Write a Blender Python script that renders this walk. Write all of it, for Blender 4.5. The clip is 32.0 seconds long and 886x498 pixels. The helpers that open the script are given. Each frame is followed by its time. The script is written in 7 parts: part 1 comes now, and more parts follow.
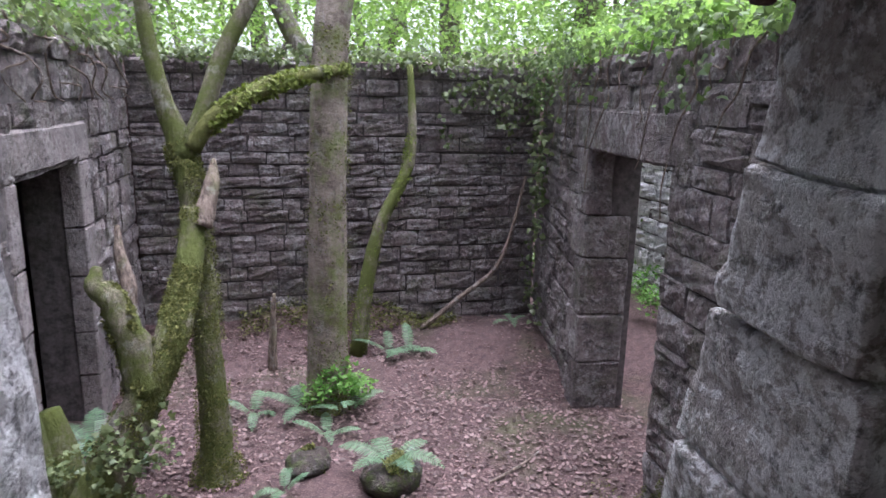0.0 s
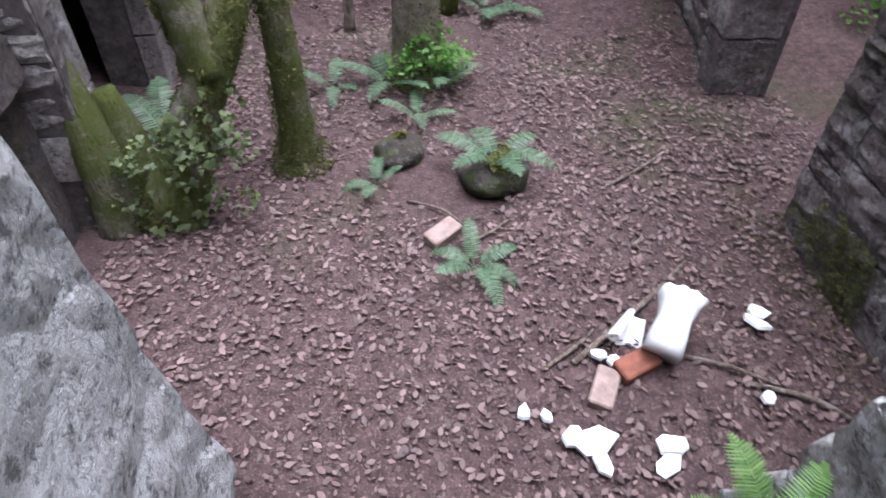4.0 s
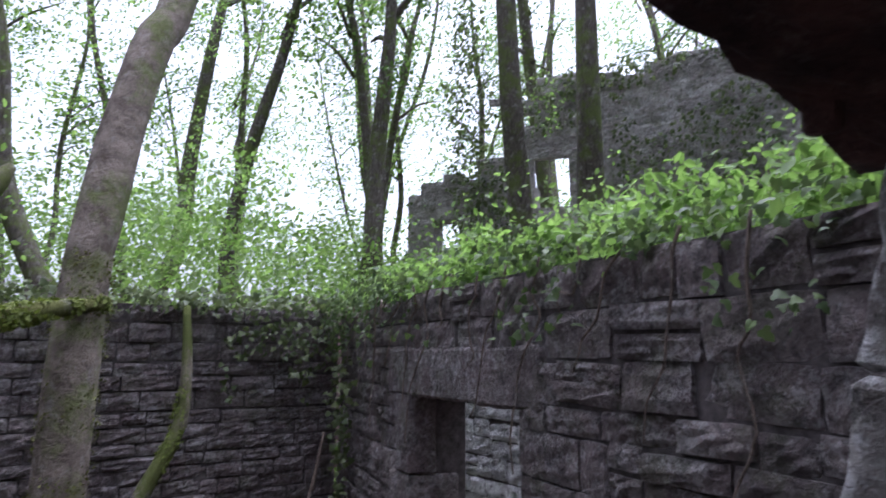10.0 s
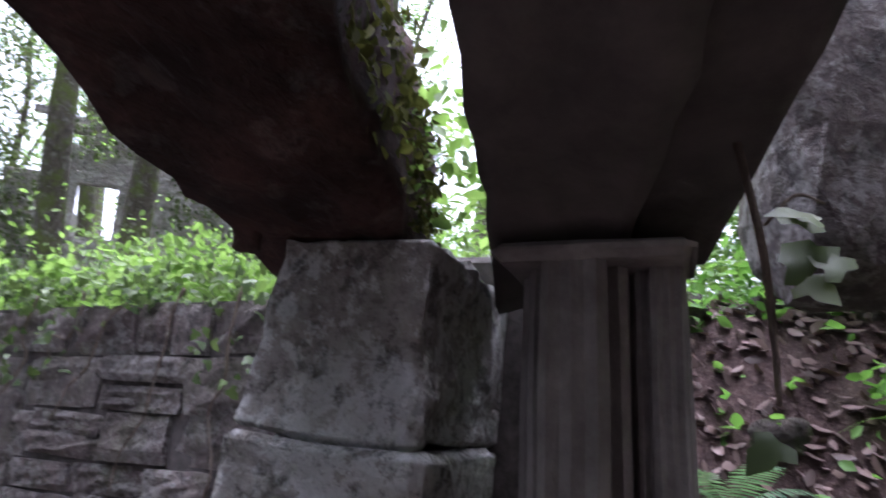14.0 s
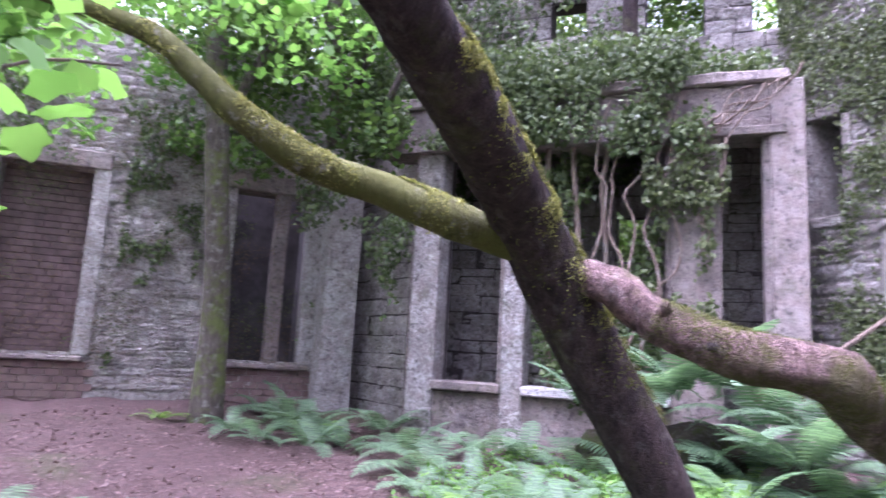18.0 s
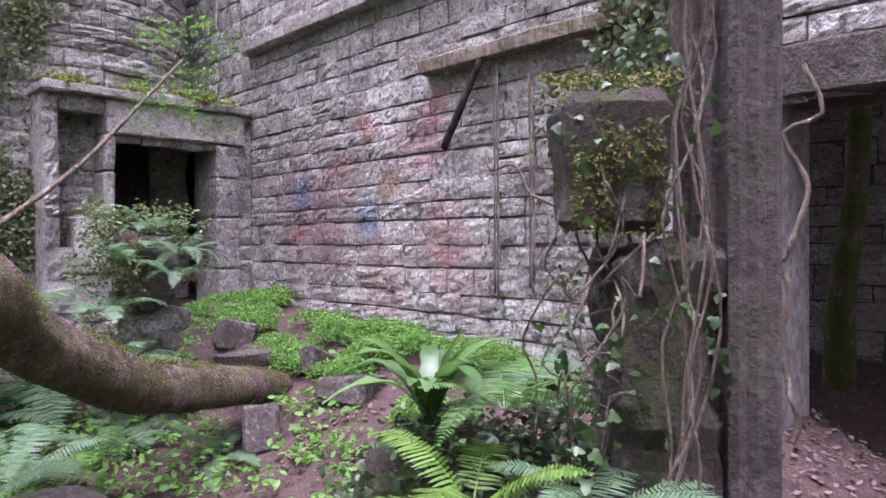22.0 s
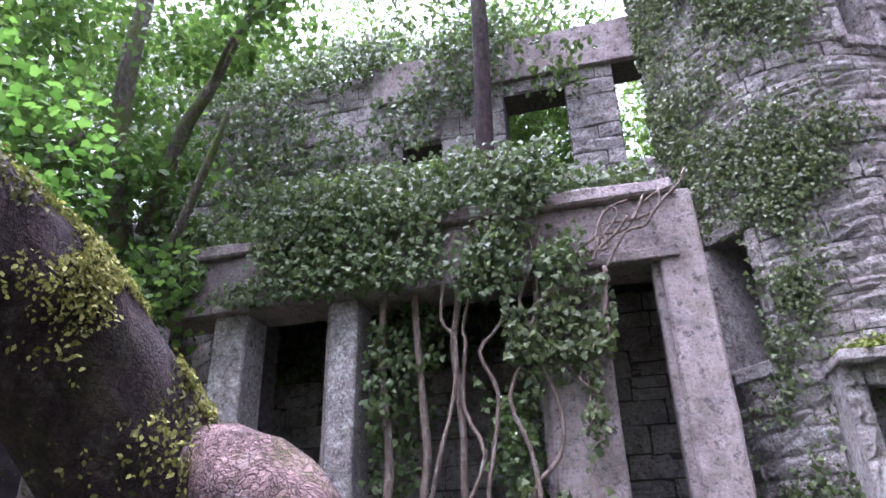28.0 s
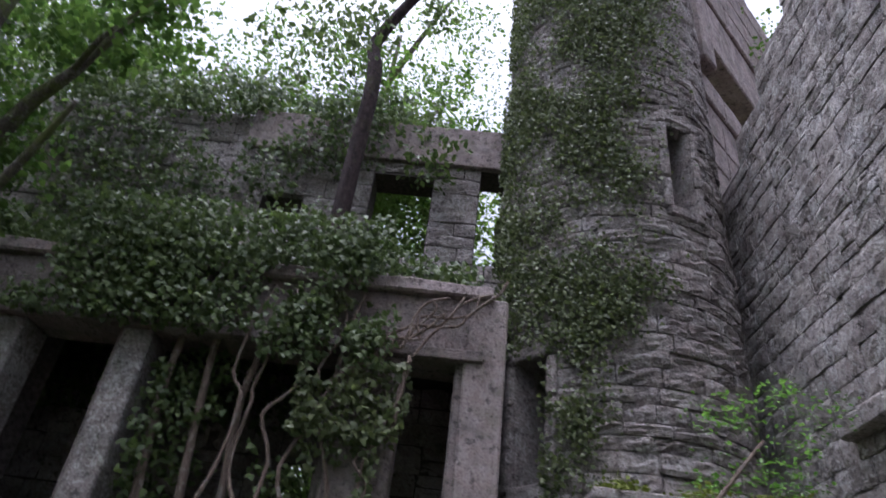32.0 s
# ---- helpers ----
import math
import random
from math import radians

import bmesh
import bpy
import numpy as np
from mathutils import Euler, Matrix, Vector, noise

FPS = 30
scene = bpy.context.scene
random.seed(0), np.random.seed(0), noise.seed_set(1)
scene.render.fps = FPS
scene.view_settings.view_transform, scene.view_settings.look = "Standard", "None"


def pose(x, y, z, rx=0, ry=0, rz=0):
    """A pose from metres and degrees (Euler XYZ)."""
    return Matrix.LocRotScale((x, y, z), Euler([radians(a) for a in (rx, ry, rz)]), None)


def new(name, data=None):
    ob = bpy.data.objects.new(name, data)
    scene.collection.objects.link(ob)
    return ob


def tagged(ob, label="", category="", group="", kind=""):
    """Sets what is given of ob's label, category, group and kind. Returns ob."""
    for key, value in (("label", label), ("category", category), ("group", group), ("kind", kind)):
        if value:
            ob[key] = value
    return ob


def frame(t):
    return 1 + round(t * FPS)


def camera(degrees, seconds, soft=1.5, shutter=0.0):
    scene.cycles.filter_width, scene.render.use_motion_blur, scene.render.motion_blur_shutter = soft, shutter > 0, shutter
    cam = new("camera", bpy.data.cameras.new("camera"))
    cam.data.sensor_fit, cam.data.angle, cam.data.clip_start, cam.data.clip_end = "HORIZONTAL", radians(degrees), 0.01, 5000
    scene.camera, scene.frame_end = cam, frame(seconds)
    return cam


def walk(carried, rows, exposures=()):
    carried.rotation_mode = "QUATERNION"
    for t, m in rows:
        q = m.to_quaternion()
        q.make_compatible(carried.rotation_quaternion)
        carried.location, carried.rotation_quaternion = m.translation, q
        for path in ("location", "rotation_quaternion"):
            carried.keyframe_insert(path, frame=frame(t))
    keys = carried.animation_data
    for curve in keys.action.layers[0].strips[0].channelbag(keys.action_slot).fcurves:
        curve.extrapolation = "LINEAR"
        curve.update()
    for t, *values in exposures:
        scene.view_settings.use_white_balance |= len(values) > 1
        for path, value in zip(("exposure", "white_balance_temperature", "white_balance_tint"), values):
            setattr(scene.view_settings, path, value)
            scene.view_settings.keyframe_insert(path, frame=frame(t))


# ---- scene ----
cam = camera(67.8, 32.0, 1.5, 0.28)
PATH = [
    (0.0, 0.075, -0.841, 1.575, -13.71, -12.91, -1.24),
    (0.5, 0.087, -0.628, 1.504, -18.54, -13.63, -0.70),
    (1.0, 0.071, -0.349, 1.418, -26.61, -16.90, 0.20),
    (1.5, 0.041, -0.202, 1.411, -32.28, -23.32, 2.03),
    (2.0, 0.014, -0.111, 1.430, -37.46, -29.90, 3.57),
    (2.5, 0.013, -0.093, 1.466, -41.45, -35.95, 5.94),
    (3.0, -0.019, -0.121, 1.472, -44.08, -40.86, 7.12),
    (3.5, -0.024, -0.038, 1.466, -19.65, -45.00, 0.12),
    (5.5, 0.079, 0.119, 1.424, 2.38, -29.70, 0.12),
    (6.0, 0.080, 0.104, 1.458, 3.61, -23.46, -0.01),
    (6.5, 0.086, 0.113, 1.454, 3.67, -18.24, -0.34),
    (7.0, 0.108, 0.091, 1.459, 3.32, -13.72, -0.47),
    (7.5, 0.166, 0.008, 1.466, -3.07, -8.90, -0.65),
    (8.0, 0.087, 0.022, 1.428, -8.34, -4.46, -0.54),
    (8.5, 0.016, 0.165, 1.436, -13.43, -0.88, 0.21),
    (9.0, 0.120, 0.180, 1.460, -20.31, 1.52, -0.31),
    (9.5, 0.160, 0.085, 1.472, -25.93, 4.56, -0.63),
    (10.0, 0.150, -0.035, 1.475, -32.80, 9.14, -0.18),
    (10.5, 0.110, -0.13, 1.468, -38.24, 14.31, -0.73),
    (11.0, 0.070, -0.205, 1.460, -42.71, 22.82, -1.99),
    (11.5, 0.030, -0.25, 1.475, -47.46, 26.00, -3.66),
    (12.0, -0.005, -0.286, 1.490, -53.73, 24.74, -2.95),
    (12.5, -0.040, -0.310, 1.510, -57.95, 22.20, -0.92),
    (13.0, -0.050, -0.338, 1.522, -60.73, 19.45, 0.06),
    (13.5, -0.020, -0.370, 1.510, -62.46, 16.80, -2.18),
    (15.5, 0.089, -0.234, 1.414, -114.63, 5.78, -1.22),
    (16.0, -0.014, -0.318, 1.450, -120.37, 5.44, -2.15),
    (16.5, 0.025, -0.432, 1.490, -128.67, 6.59, -2.68),
    (17.0, 0.065, -0.497, 1.482, -137.80, 7.65, -3.04),
    (17.5, 0.086, -0.457, 1.480, -147.81, 8.02, -3.27),
    (18.0, 0.096, -0.467, 1.502, -159.67, 8.78, -3.19),
    (18.5, 0.040, -0.520, 1.536, -172.92, 8.73, -3.14),
    (19.0, -0.079, -0.678, 1.558, -184.31, 7.58, -0.74),
    (19.5, -0.153, -0.913, 1.544, -190.48, 3.74, -0.93),
    (20.0, -0.238, -1.072, 1.561, -197.05, -0.07, -0.88),
    (20.5, -0.256, -1.085, 1.568, -206.92, -1.58, 0.08),
    (21.0, -0.133, -1.086, 1.609, -220.90, -1.29, 0.58),
    (21.5, -0.077, -1.263, 1.627, -224.73, -0.84, 0.76),
    (22.0, -0.099, -1.413, 1.650, -225.28, -0.90, 0.48),
    (22.5, -0.148, -1.634, 1.674, -226.08, -0.06, 0.74),
    (23.0, -0.187, -1.762, 1.747, -225.62, 1.07, 0.73),
    (23.5, -0.247, -1.952, 1.725, -224.35, 0.60, 0.38),
    (24.0, -0.295, -2.295, 1.749, -223.59, 1.43, 0.02),
    (24.5, -0.297, -2.538, 1.748, -222.37, 3.13, -0.20),
    (25.0, -0.391, -2.672, 1.731, -208.72, 4.23, -0.22),
    (25.5, -0.464, -2.734, 1.752, -192.20, 7.74, -0.15),
    (26.0, -0.449, -2.885, 1.736, -182.57, 10.81, -0.24),
    (26.5, -0.370, -2.996, 1.753, -174.38, 14.41, 0.06),
    (28.5, -0.259, -2.990, 1.753, -164.22, 29.72, 0.92),
    (29.0, -0.309, -2.966, 1.780, -164.36, 32.66, 0.61),
    (29.5, -0.362, -2.965, 1.797, -164.51, 34.84, 0.29),
    (30.0, -0.406, -2.971, 1.814, -165.15, 36.78, -0.21),
    (30.5, -0.445, -2.984, 1.818, -166.32, 38.84, -0.72),
    (31.0, -0.500, -3.018, 1.812, -167.82, 39.17, -1.59),
    (31.5, -0.597, -3.068, 1.802, -174.99, 37.49, -3.99),
    (32.0, -0.696, -3.071, 1.765, -181.28, 33.59, -6.22),
]
EXPOSURES = [(0.0, 2.7, 5600, 21), (1.0, 2.85, 5500, 21), (2.0, 2.95, 5500, 18), (3.0, 2.45, 5500, 18), (4.5, 2.4, 5600, 18), (6.0, 2.68, 5800, 12), (7.0, 2.9, 5750, 12), (8.0, 2.66, 5430, 25), (9.0, 2.45, 5330, 27), (10.0, 1.8, 5400, 24), (11.0, 1.5, 5500, 20), (12.0, 1.4, 5600, 20), (12.5, 1.55, 5500, 22), (13.0, 2.1, 5250, 29), (13.5, 2.35, 5400, 24),
             (15.5, 3.35, 5600, 22), (16.0, 3.55, 5500, 26), (16.5, 3.3, 5500, 28), (17.0, 3.25, 5450, 38), (18.0, 3.45, 5350, 42), (19.0, 3.2, 5600, 42), (20.0, 2.75, 5650, 42), (22.0, 2.62, 5700, 34), (24.0, 2.65, 5600, 30), (25.0, 2.6, 5600, 22), (26.0, 3.0, 5650, 26), (28.5, 3.05, 5300, 38), (29.0, 3.0, 5270, 42), (30.0, 2.32, 5250, 42), (31.0, 1.85, 5350, 32), (32.0, 1.45, 5600, 24)]
walk(cam, [(t, pose(x, y, z, 90 + p, r, w)) for t, x, y, z, w, p, r in PATH], EXPOSURES)

# ---- light: a bright overcast sky over the woods ----
world = bpy.data.worlds.new("sky")
scene.world = world
world.use_nodes = True
wn, wl = world.node_tree.nodes, world.node_tree.links
wn.clear()
w_out = wn.new("ShaderNodeOutputWorld")
w_bg = wn.new("ShaderNodeBackground")
w_sky = wn.new("ShaderNodeTexSky")
w_sky.sky_type, w_sky.sun_disc = "NISHITA", False
w_sky.sun_elevation, w_sky.sun_rotation = radians(80), radians(60)
w_sky.air_density, w_sky.dust_density, w_sky.ozone_density = 1.0, 6.0, 0.3
w_bg.inputs["Strength"].default_value = 0.15
w_mix = wn.new("ShaderNodeMixRGB")
w_mix.inputs["Fac"].default_value = 0.85
w_bw = wn.new("ShaderNodeRGBToBW")
wl.new(w_sky.outputs[0], w_bw.inputs[0])
wl.new(w_sky.outputs[0], w_mix.inputs[1])
wl.new(w_bw.outputs[0], w_mix.inputs[2])
wl.new(w_mix.outputs[0], w_bg.inputs["Color"])
wl.new(w_bg.outputs[0], w_out.inputs[0])
sun_data = bpy.data.lights.new("sun", "SUN")
sun_data.energy, sun_data.angle, sun_data.color = 0.7, radians(60), (1.0, 0.97, 0.92)
sun = new("sun", sun_data)
sun.matrix_world = pose(0, 0, 20, 10, 0, 120)


# ---- materials ----
def node(nt, kind, **vals):
    n = nt.nodes.new(kind)
    for k, v in vals.items():
        if k in n.inputs:
            n.inputs[k].default_value = v
    return n


def base_mat(name, rough=0.9):
    m = bpy.data.materials.new(name)
    m.use_nodes = True
    nt = m.node_tree
    b = nt.nodes["Principled BSDF"]
    b.inputs["Roughness"].default_value = rough
    b.inputs["Specular IOR Level"].default_value = 0.25
    return m, nt, b


def noise_tex(nt, vec, scale, detail=6, rough=0.6):
    n = node(nt, "ShaderNodeTexNoise", Scale=scale, Detail=detail, Roughness=rough)
    nt.links.new(vec, n.inputs["Vector"])
    return n.outputs["Fac"]


def ramp(nt, fac, lo, hi, c0=(0, 0, 0), c1=(1, 1, 1)):
    r = nt.nodes.new("ShaderNodeValToRGB")
    r.color_ramp.elements[0].position, r.color_ramp.elements[1].position = lo, hi
    r.color_ramp.elements[0].color, r.color_ramp.elements[1].color = (*c0, 1), (*c1, 1)
    nt.links.new(fac, r.inputs[0])
    return r.outputs[0]


def mix(nt, fac, a, b, mode="MIX"):
    n = nt.nodes.new("ShaderNodeMixRGB")
    n.blend_type = mode
    for s, v in ((n.inputs[0], fac), (n.inputs[1], a), (n.inputs[2], b)):
        if isinstance(v, (int, float)):
            s.default_value = v
        elif isinstance(v, tuple):
            s.default_value = (*v, 1)
        else:
            nt.links.new(v, s)
    return n.outputs[0]


def calc(nt, op, a, b=0.0):
    n = nt.nodes.new("ShaderNodeMath")
    n.operation = op
    for s, v in ((n.inputs[0], a), (n.inputs[1], b)):
        if isinstance(v, (int, float)):
            s.default_value = v
        else:
            nt.links.new(v, s)
    return n.outputs[0]


def bump(nt, b, height, strength=0.5, dist=0.02):
    n = node(nt, "ShaderNodeBump", Strength=strength, Distance=dist)
    nt.links.new(height, n.inputs["Height"])
    nt.links.new(n.outputs[0], b.inputs["Normal"])


def where(nt):
    return nt.nodes.new("ShaderNodeNewGeometry")


def chance(nt):
    o = nt.nodes.new("ShaderNodeObjectInfo")
    g = where(nt)
    s = calc(nt, "ADD", o.outputs["Random"], g.outputs["Random Per Island"])
    return calc(nt, "FRACT", s)


def stone_mat(name, dark, light, pale=(0.52, 0.5, 0.48), pale_at=0.62, moss=0.0, paint=(), grime=0.55, warm=(0.3, 0.24, 0.22), lichen=0.5, relief=1.0, crust_at=0.515, crust_col=(0.66, 0.65, 0.63)):
    """Weathered masonry: broad tone, stains, lichen crust, pitting and moss."""
    m, nt, b = base_mat(name, 0.93)
    pos = where(nt).outputs["Position"]
    rnd = chance(nt)
    mid = noise_tex(nt, pos, 6.0, 9, 0.72)
    grain = noise_tex(nt, pos, 38.0, 5, 0.65)
    fine = noise_tex(nt, pos, 110.0, 4, 0.65)
    pit = noise_tex(nt, pos, 14.0, 9, 0.72)
    col = mix(nt, rnd, dark, light)
    col = mix(nt, calc(nt, "MULTIPLY", ramp(nt, mid, 0.42, 0.62), 0.75), col, warm)
    col = mix(nt, calc(nt, "MULTIPLY", ramp(nt, grain, 0.5, 0.62), 0.32), col, pale)
    white = calc(nt, "MULTIPLY", ramp(nt, mid, pale_at - 0.04, pale_at + 0.04), ramp(nt, noise_tex(nt, pos, 1.7, 4), 0.42, 0.6))
    col = mix(nt, calc(nt, "MULTIPLY", white, 0.8), col, pale)
    crust = calc(nt, "ADD", calc(nt, "MULTIPLY", noise_tex(nt, pos, 24.0, 8, 0.7), 0.6), calc(nt, "MULTIPLY", noise_tex(nt, pos, 4.0, 5, 0.6), 0.4))
    col = mix(nt, calc(nt, "MULTIPLY", ramp(nt, crust, crust_at, crust_at + 0.04), lichen), col, crust_col)
    col = mix(nt, calc(nt, "MULTIPLY", ramp(nt, noise_tex(nt, pos, 2.3, 9, 0.75), 0.45, 0.7), grime), col, (0.05, 0.043, 0.045))
    col = mix(nt, calc(nt, "MULTIPLY", ramp(nt, pit, 0.38, 0.46, (1, 1, 1), (0, 0, 0)), 0.7), col, (0.05, 0.045, 0.045))
    col = mix(nt, calc(nt, "MULTIPLY", ramp(nt, grain, 0.36, 0.46, (1, 1, 1), (0, 0, 0)), 0.45), col, (0.06, 0.052, 0.05))
    for (x, y, z, rad, c, amt) in paint:
        d = nt.nodes.new("ShaderNodeVectorMath")
        d.operation = "DISTANCE"
        nt.links.new(pos, d.inputs[0])
        d.inputs[1].default_value = (x, y, z)
        near = calc(nt, "SUBTRACT", 1.0, calc(nt, "DIVIDE", d.outputs["Value"], rad))
        spot = calc(nt, "ADD", near, calc(nt, "MULTIPLY", calc(nt, "SUBTRACT", pit, 0.5), 2.6))
        flake = calc(nt, "MULTIPLY", ramp(nt, spot, 0.15, 0.7), ramp(nt, grain, 0.38, 0.56))
        col = mix(nt, calc(nt, "MULTIPLY", flake, amt), col, c)
    if moss:
        mm = calc(nt, "MULTIPLY", ramp(nt, noise_tex(nt, pos, 3.1, 9, 0.75), 0.5, 0.62), moss)
        col = mix(nt, mm, col, mix(nt, fine, (0.03, 0.045, 0.012), (0.11, 0.14, 0.035)))
    nt.links.new(col, b.inputs["Base Color"])
    h = calc(nt, "ADD", calc(nt, "MULTIPLY", mid, 0.8), calc(nt, "ADD", calc(nt, "MULTIPLY", pit, 0.7), calc(nt, "ADD", calc(nt, "MULTIPLY", grain, 0.45), calc(nt, "MULTIPLY", fine, 0.12))))
    bump(nt, b, h, 1.0, 0.085 * relief)
    return m


def bark_mat(name, c0, c1, moss=0.5, moss_col=(0.12, 0.16, 0.03), stretch=6.0, spots=0.5, crack=0.0, plate=34.0, relief=1.0):
    m, nt, b = base_mat(name, 0.92)
    pos = where(nt).outputs["Position"]
    mp = nt.nodes.new("ShaderNodeMapping")
    mp.inputs["Scale"].default_value = (stretch, stretch, 1.3)
    nt.links.new(pos, mp.inputs[0])
    str_ = noise_tex(nt, mp.outputs[0], 5.0, 8, 0.7)
    fine = noise_tex(nt, pos, 60.0, 5, 0.7)
    col = mix(nt, ramp(nt, str_, 0.38, 0.62), c0, c1)
    col = mix(nt, calc(nt, "MULTIPLY", ramp(nt, fine, 0.36, 0.5, (1, 1, 1), (0, 0, 0)), 0.45), col, c0)
    col = mix(nt, calc(nt, "MULTIPLY", ramp(nt, noise_tex(nt, pos, 9.0, 7, 0.68), 0.55, 0.62), spots), col, (0.36, 0.345, 0.315))
    h = calc(nt, "ADD", calc(nt, "MULTIPLY", str_, 1.5), calc(nt, "MULTIPLY", fine, 0.5))
    if crack:
        warp = nt.nodes.new("ShaderNodeVectorMath")
        warp.operation = "MULTIPLY_ADD"
        nz = node(nt, "ShaderNodeTexNoise", Scale=14.0, Detail=4)
        nt.links.new(pos, nz.inputs["Vector"])
        nt.links.new(nz.outputs["Color"], warp.inputs[0])
        warp.inputs[1].default_value = (0.09, 0.09, 0.09)
        nt.links.new(pos, warp.inputs[2])
        vo = node(nt, "ShaderNodeTexVoronoi", Scale=plate)
        vo.feature = "DISTANCE_TO_EDGE"
        nt.links.new(warp.outputs[0], vo.inputs["Vector"])
        line = ramp(nt, vo.outputs["Distance"], 0.0, 0.16)
        col = mix(nt, calc(nt, "MULTIPLY", calc(nt, "SUBTRACT", 1.0, line), crack), col, (c0[0] * 0.4, c0[1] * 0.4, c0[2] * 0.4))
        h = calc(nt, "ADD", h, calc(nt, "MULTIPLY", line, 0.5 * crack))
    mm = calc(nt, "MULTIPLY", ramp(nt, noise_tex(nt, pos, 2.6, 9, 0.74), 0.6 - 0.3 * moss, 0.72 - 0.3 * moss), min(1.0, moss * 1.6))
    gm = mix(nt, fine, (moss_col[0] * 0.5, moss_col[1] * 0.5, moss_col[2] * 0.5), (moss_col[0] * 1.4, moss_col[1] * 1.4, moss_col[2] * 1.4))
    col = mix(nt, mm, col, gm)
    nt.links.new(col, b.inputs["Base Color"])
    bump(nt, b, h, 1.0, 0.03 * relief)
    return m


def leaf_mat(name, c0, c1, thin=0.45, rough=0.45, gloss=0.4):
    m, nt, b = base_mat(name, rough)
    b.inputs["Specular IOR Level"].default_value = gloss
    rnd = chance(nt)
    pos = where(nt).outputs["Position"]
    col = mix(nt, rnd, c0, c1)
    col = mix(nt, calc(nt, "MULTIPLY", noise_tex(nt, pos, 3.0, 3), 0.4), col, c0)
    nt.links.new(col, b.inputs["Base Color"])
    tr = nt.nodes.new("ShaderNodeBsdfTranslucent")
    nt.links.new(mix(nt, 1.0, col, (1.28, 1.36, 0.95), "MULTIPLY"), tr.inputs["Color"])
    ms = nt.nodes.new("ShaderNodeMixShader")
    ms.inputs[0].default_value = thin
    out = nt.nodes["Material Output"]
    nt.links.new(b.outputs[0], ms.inputs[1])
    nt.links.new(tr.outputs[0], ms.inputs[2])
    nt.links.new(ms.outputs[0], out.inputs[0])
    return m


def soil_mat(name):
    m, nt, b = base_mat(name, 0.95)
    pos = where(nt).outputs["Position"]
    a = noise_tex(nt, pos, 14.0, 9, 0.75)
    big = noise_tex(nt, pos, 0.7, 5)
    fine = noise_tex(nt, pos, 70.0, 5, 0.7)
    col = mix(nt, ramp(nt, a, 0.35, 0.7), (0.035, 0.021, 0.02), (0.115, 0.072, 0.067))
    col = mix(nt, calc(nt, "MULTIPLY", ramp(nt, fine, 0.52, 0.66), 0.55), col, (0.22, 0.155, 0.145))
    col = mix(nt, calc(nt, "MULTIPLY", ramp(nt, big, 0.55, 0.7), 0.55), col, (0.05, 0.07, 0.02))
    nt.links.new(col, b.inputs["Base Color"])
    bump(nt, b, calc(nt, "ADD", a, calc(nt, "MULTIPLY", fine, 0.4)), 1.0, 0.03)
    return m


def plain_mat(name, c0, c1, scale=8.0, rough=0.8, bumpy=0.4, stain=0.0):
    m, nt, b = base_mat(name, rough)
    pos = where(nt).outputs["Position"]
    a = noise_tex(nt, pos, scale, 7, 0.65)
    fine = noise_tex(nt, pos, scale * 9, 4, 0.7)
    col = mix(nt, ramp(nt, a, 0.35, 0.68), c0, c1)
    col = mix(nt, calc(nt, "MULTIPLY", fine, 0.25), col, (0.05, 0.045, 0.04))
    if stain:
        mp = nt.nodes.new("ShaderNodeMapping")
        mp.inputs["Scale"].default_value = (5, 5, 0.5)
        nt.links.new(pos, mp.inputs[0])
        col = mix(nt, calc(nt, "MULTIPLY", ramp(nt, noise_tex(nt, mp.outputs[0], 1.6, 8, 0.7), 0.38, 0.85), stain), col, (0.06, 0.05, 0.05))
    nt.links.new(col, b.inputs["Base Color"])
    bump(nt, b, calc(nt, "ADD", a, calc(nt, "MULTIPLY", fine, 0.3)), bumpy, 0.01)
    return m


RED, BLUE, ROSE = (0.4, 0.07, 0.08), (0.04, 0.1, 0.25), (0.42, 0.17, 0.18)
GRAFFITI = (
    (-3.8, -7.3, 2.1, 1.5, (0.12, 0.085, 0.08), 0.6), (-3.8, -6.9, 1.75, 0.95, (0.24, 0.1, 0.1), 0.6), (-3.8, -6.05, 2.66, 0.24, RED, 0.65), (-3.8, -5.2, 2.72, 0.24, RED, 0.7), (-3.8, -5.25, 2.45, 0.4, ROSE, 0.55),
    (-3.8, -5.15, 1.72, 0.42, ROSE, 0.6), (-3.8, -5.9, 1.3, 0.6, ROSE, 0.45), (-3.8, -5.0, 1.35, 0.5, ROSE, 0.45), (-3.8, -6.5, 2.3, 0.4, (0.3, 0.12, 0.11), 0.5), (-3.8, -5.6, 2.3, 0.5, ROSE, 0.35),
    (-3.8, -5.75, 2.1, 0.2, (0.42, 0.18, 0.07), 0.55), (-3.8, -6.05, 1.82, 0.26, BLUE, 0.8), (-3.8, -7.1, 2.1, 0.3, BLUE, 0.75), (-3.8, -7.15, 1.7, 0.16, RED, 0.6), (-3.8, -5.1, 1.5, 0.14, RED, 0.55),
)
M_ROOM = stone_mat("room_stone", (0.145, 0.12, 0.113), (0.3, 0.26, 0.245), pale=(0.4, 0.355, 0.335), moss=0.3, pale_at=0.62, grime=0.8, warm=(0.17, 0.12, 0.12), lichen=0.35)
M_COURT = stone_mat("court_stone", (0.28, 0.25, 0.235), (0.5, 0.455, 0.425), pale=(0.7, 0.67, 0.62), moss=0.12, pale_at=0.52, paint=GRAFFITI, grime=0.6, lichen=0.8, relief=0.75)
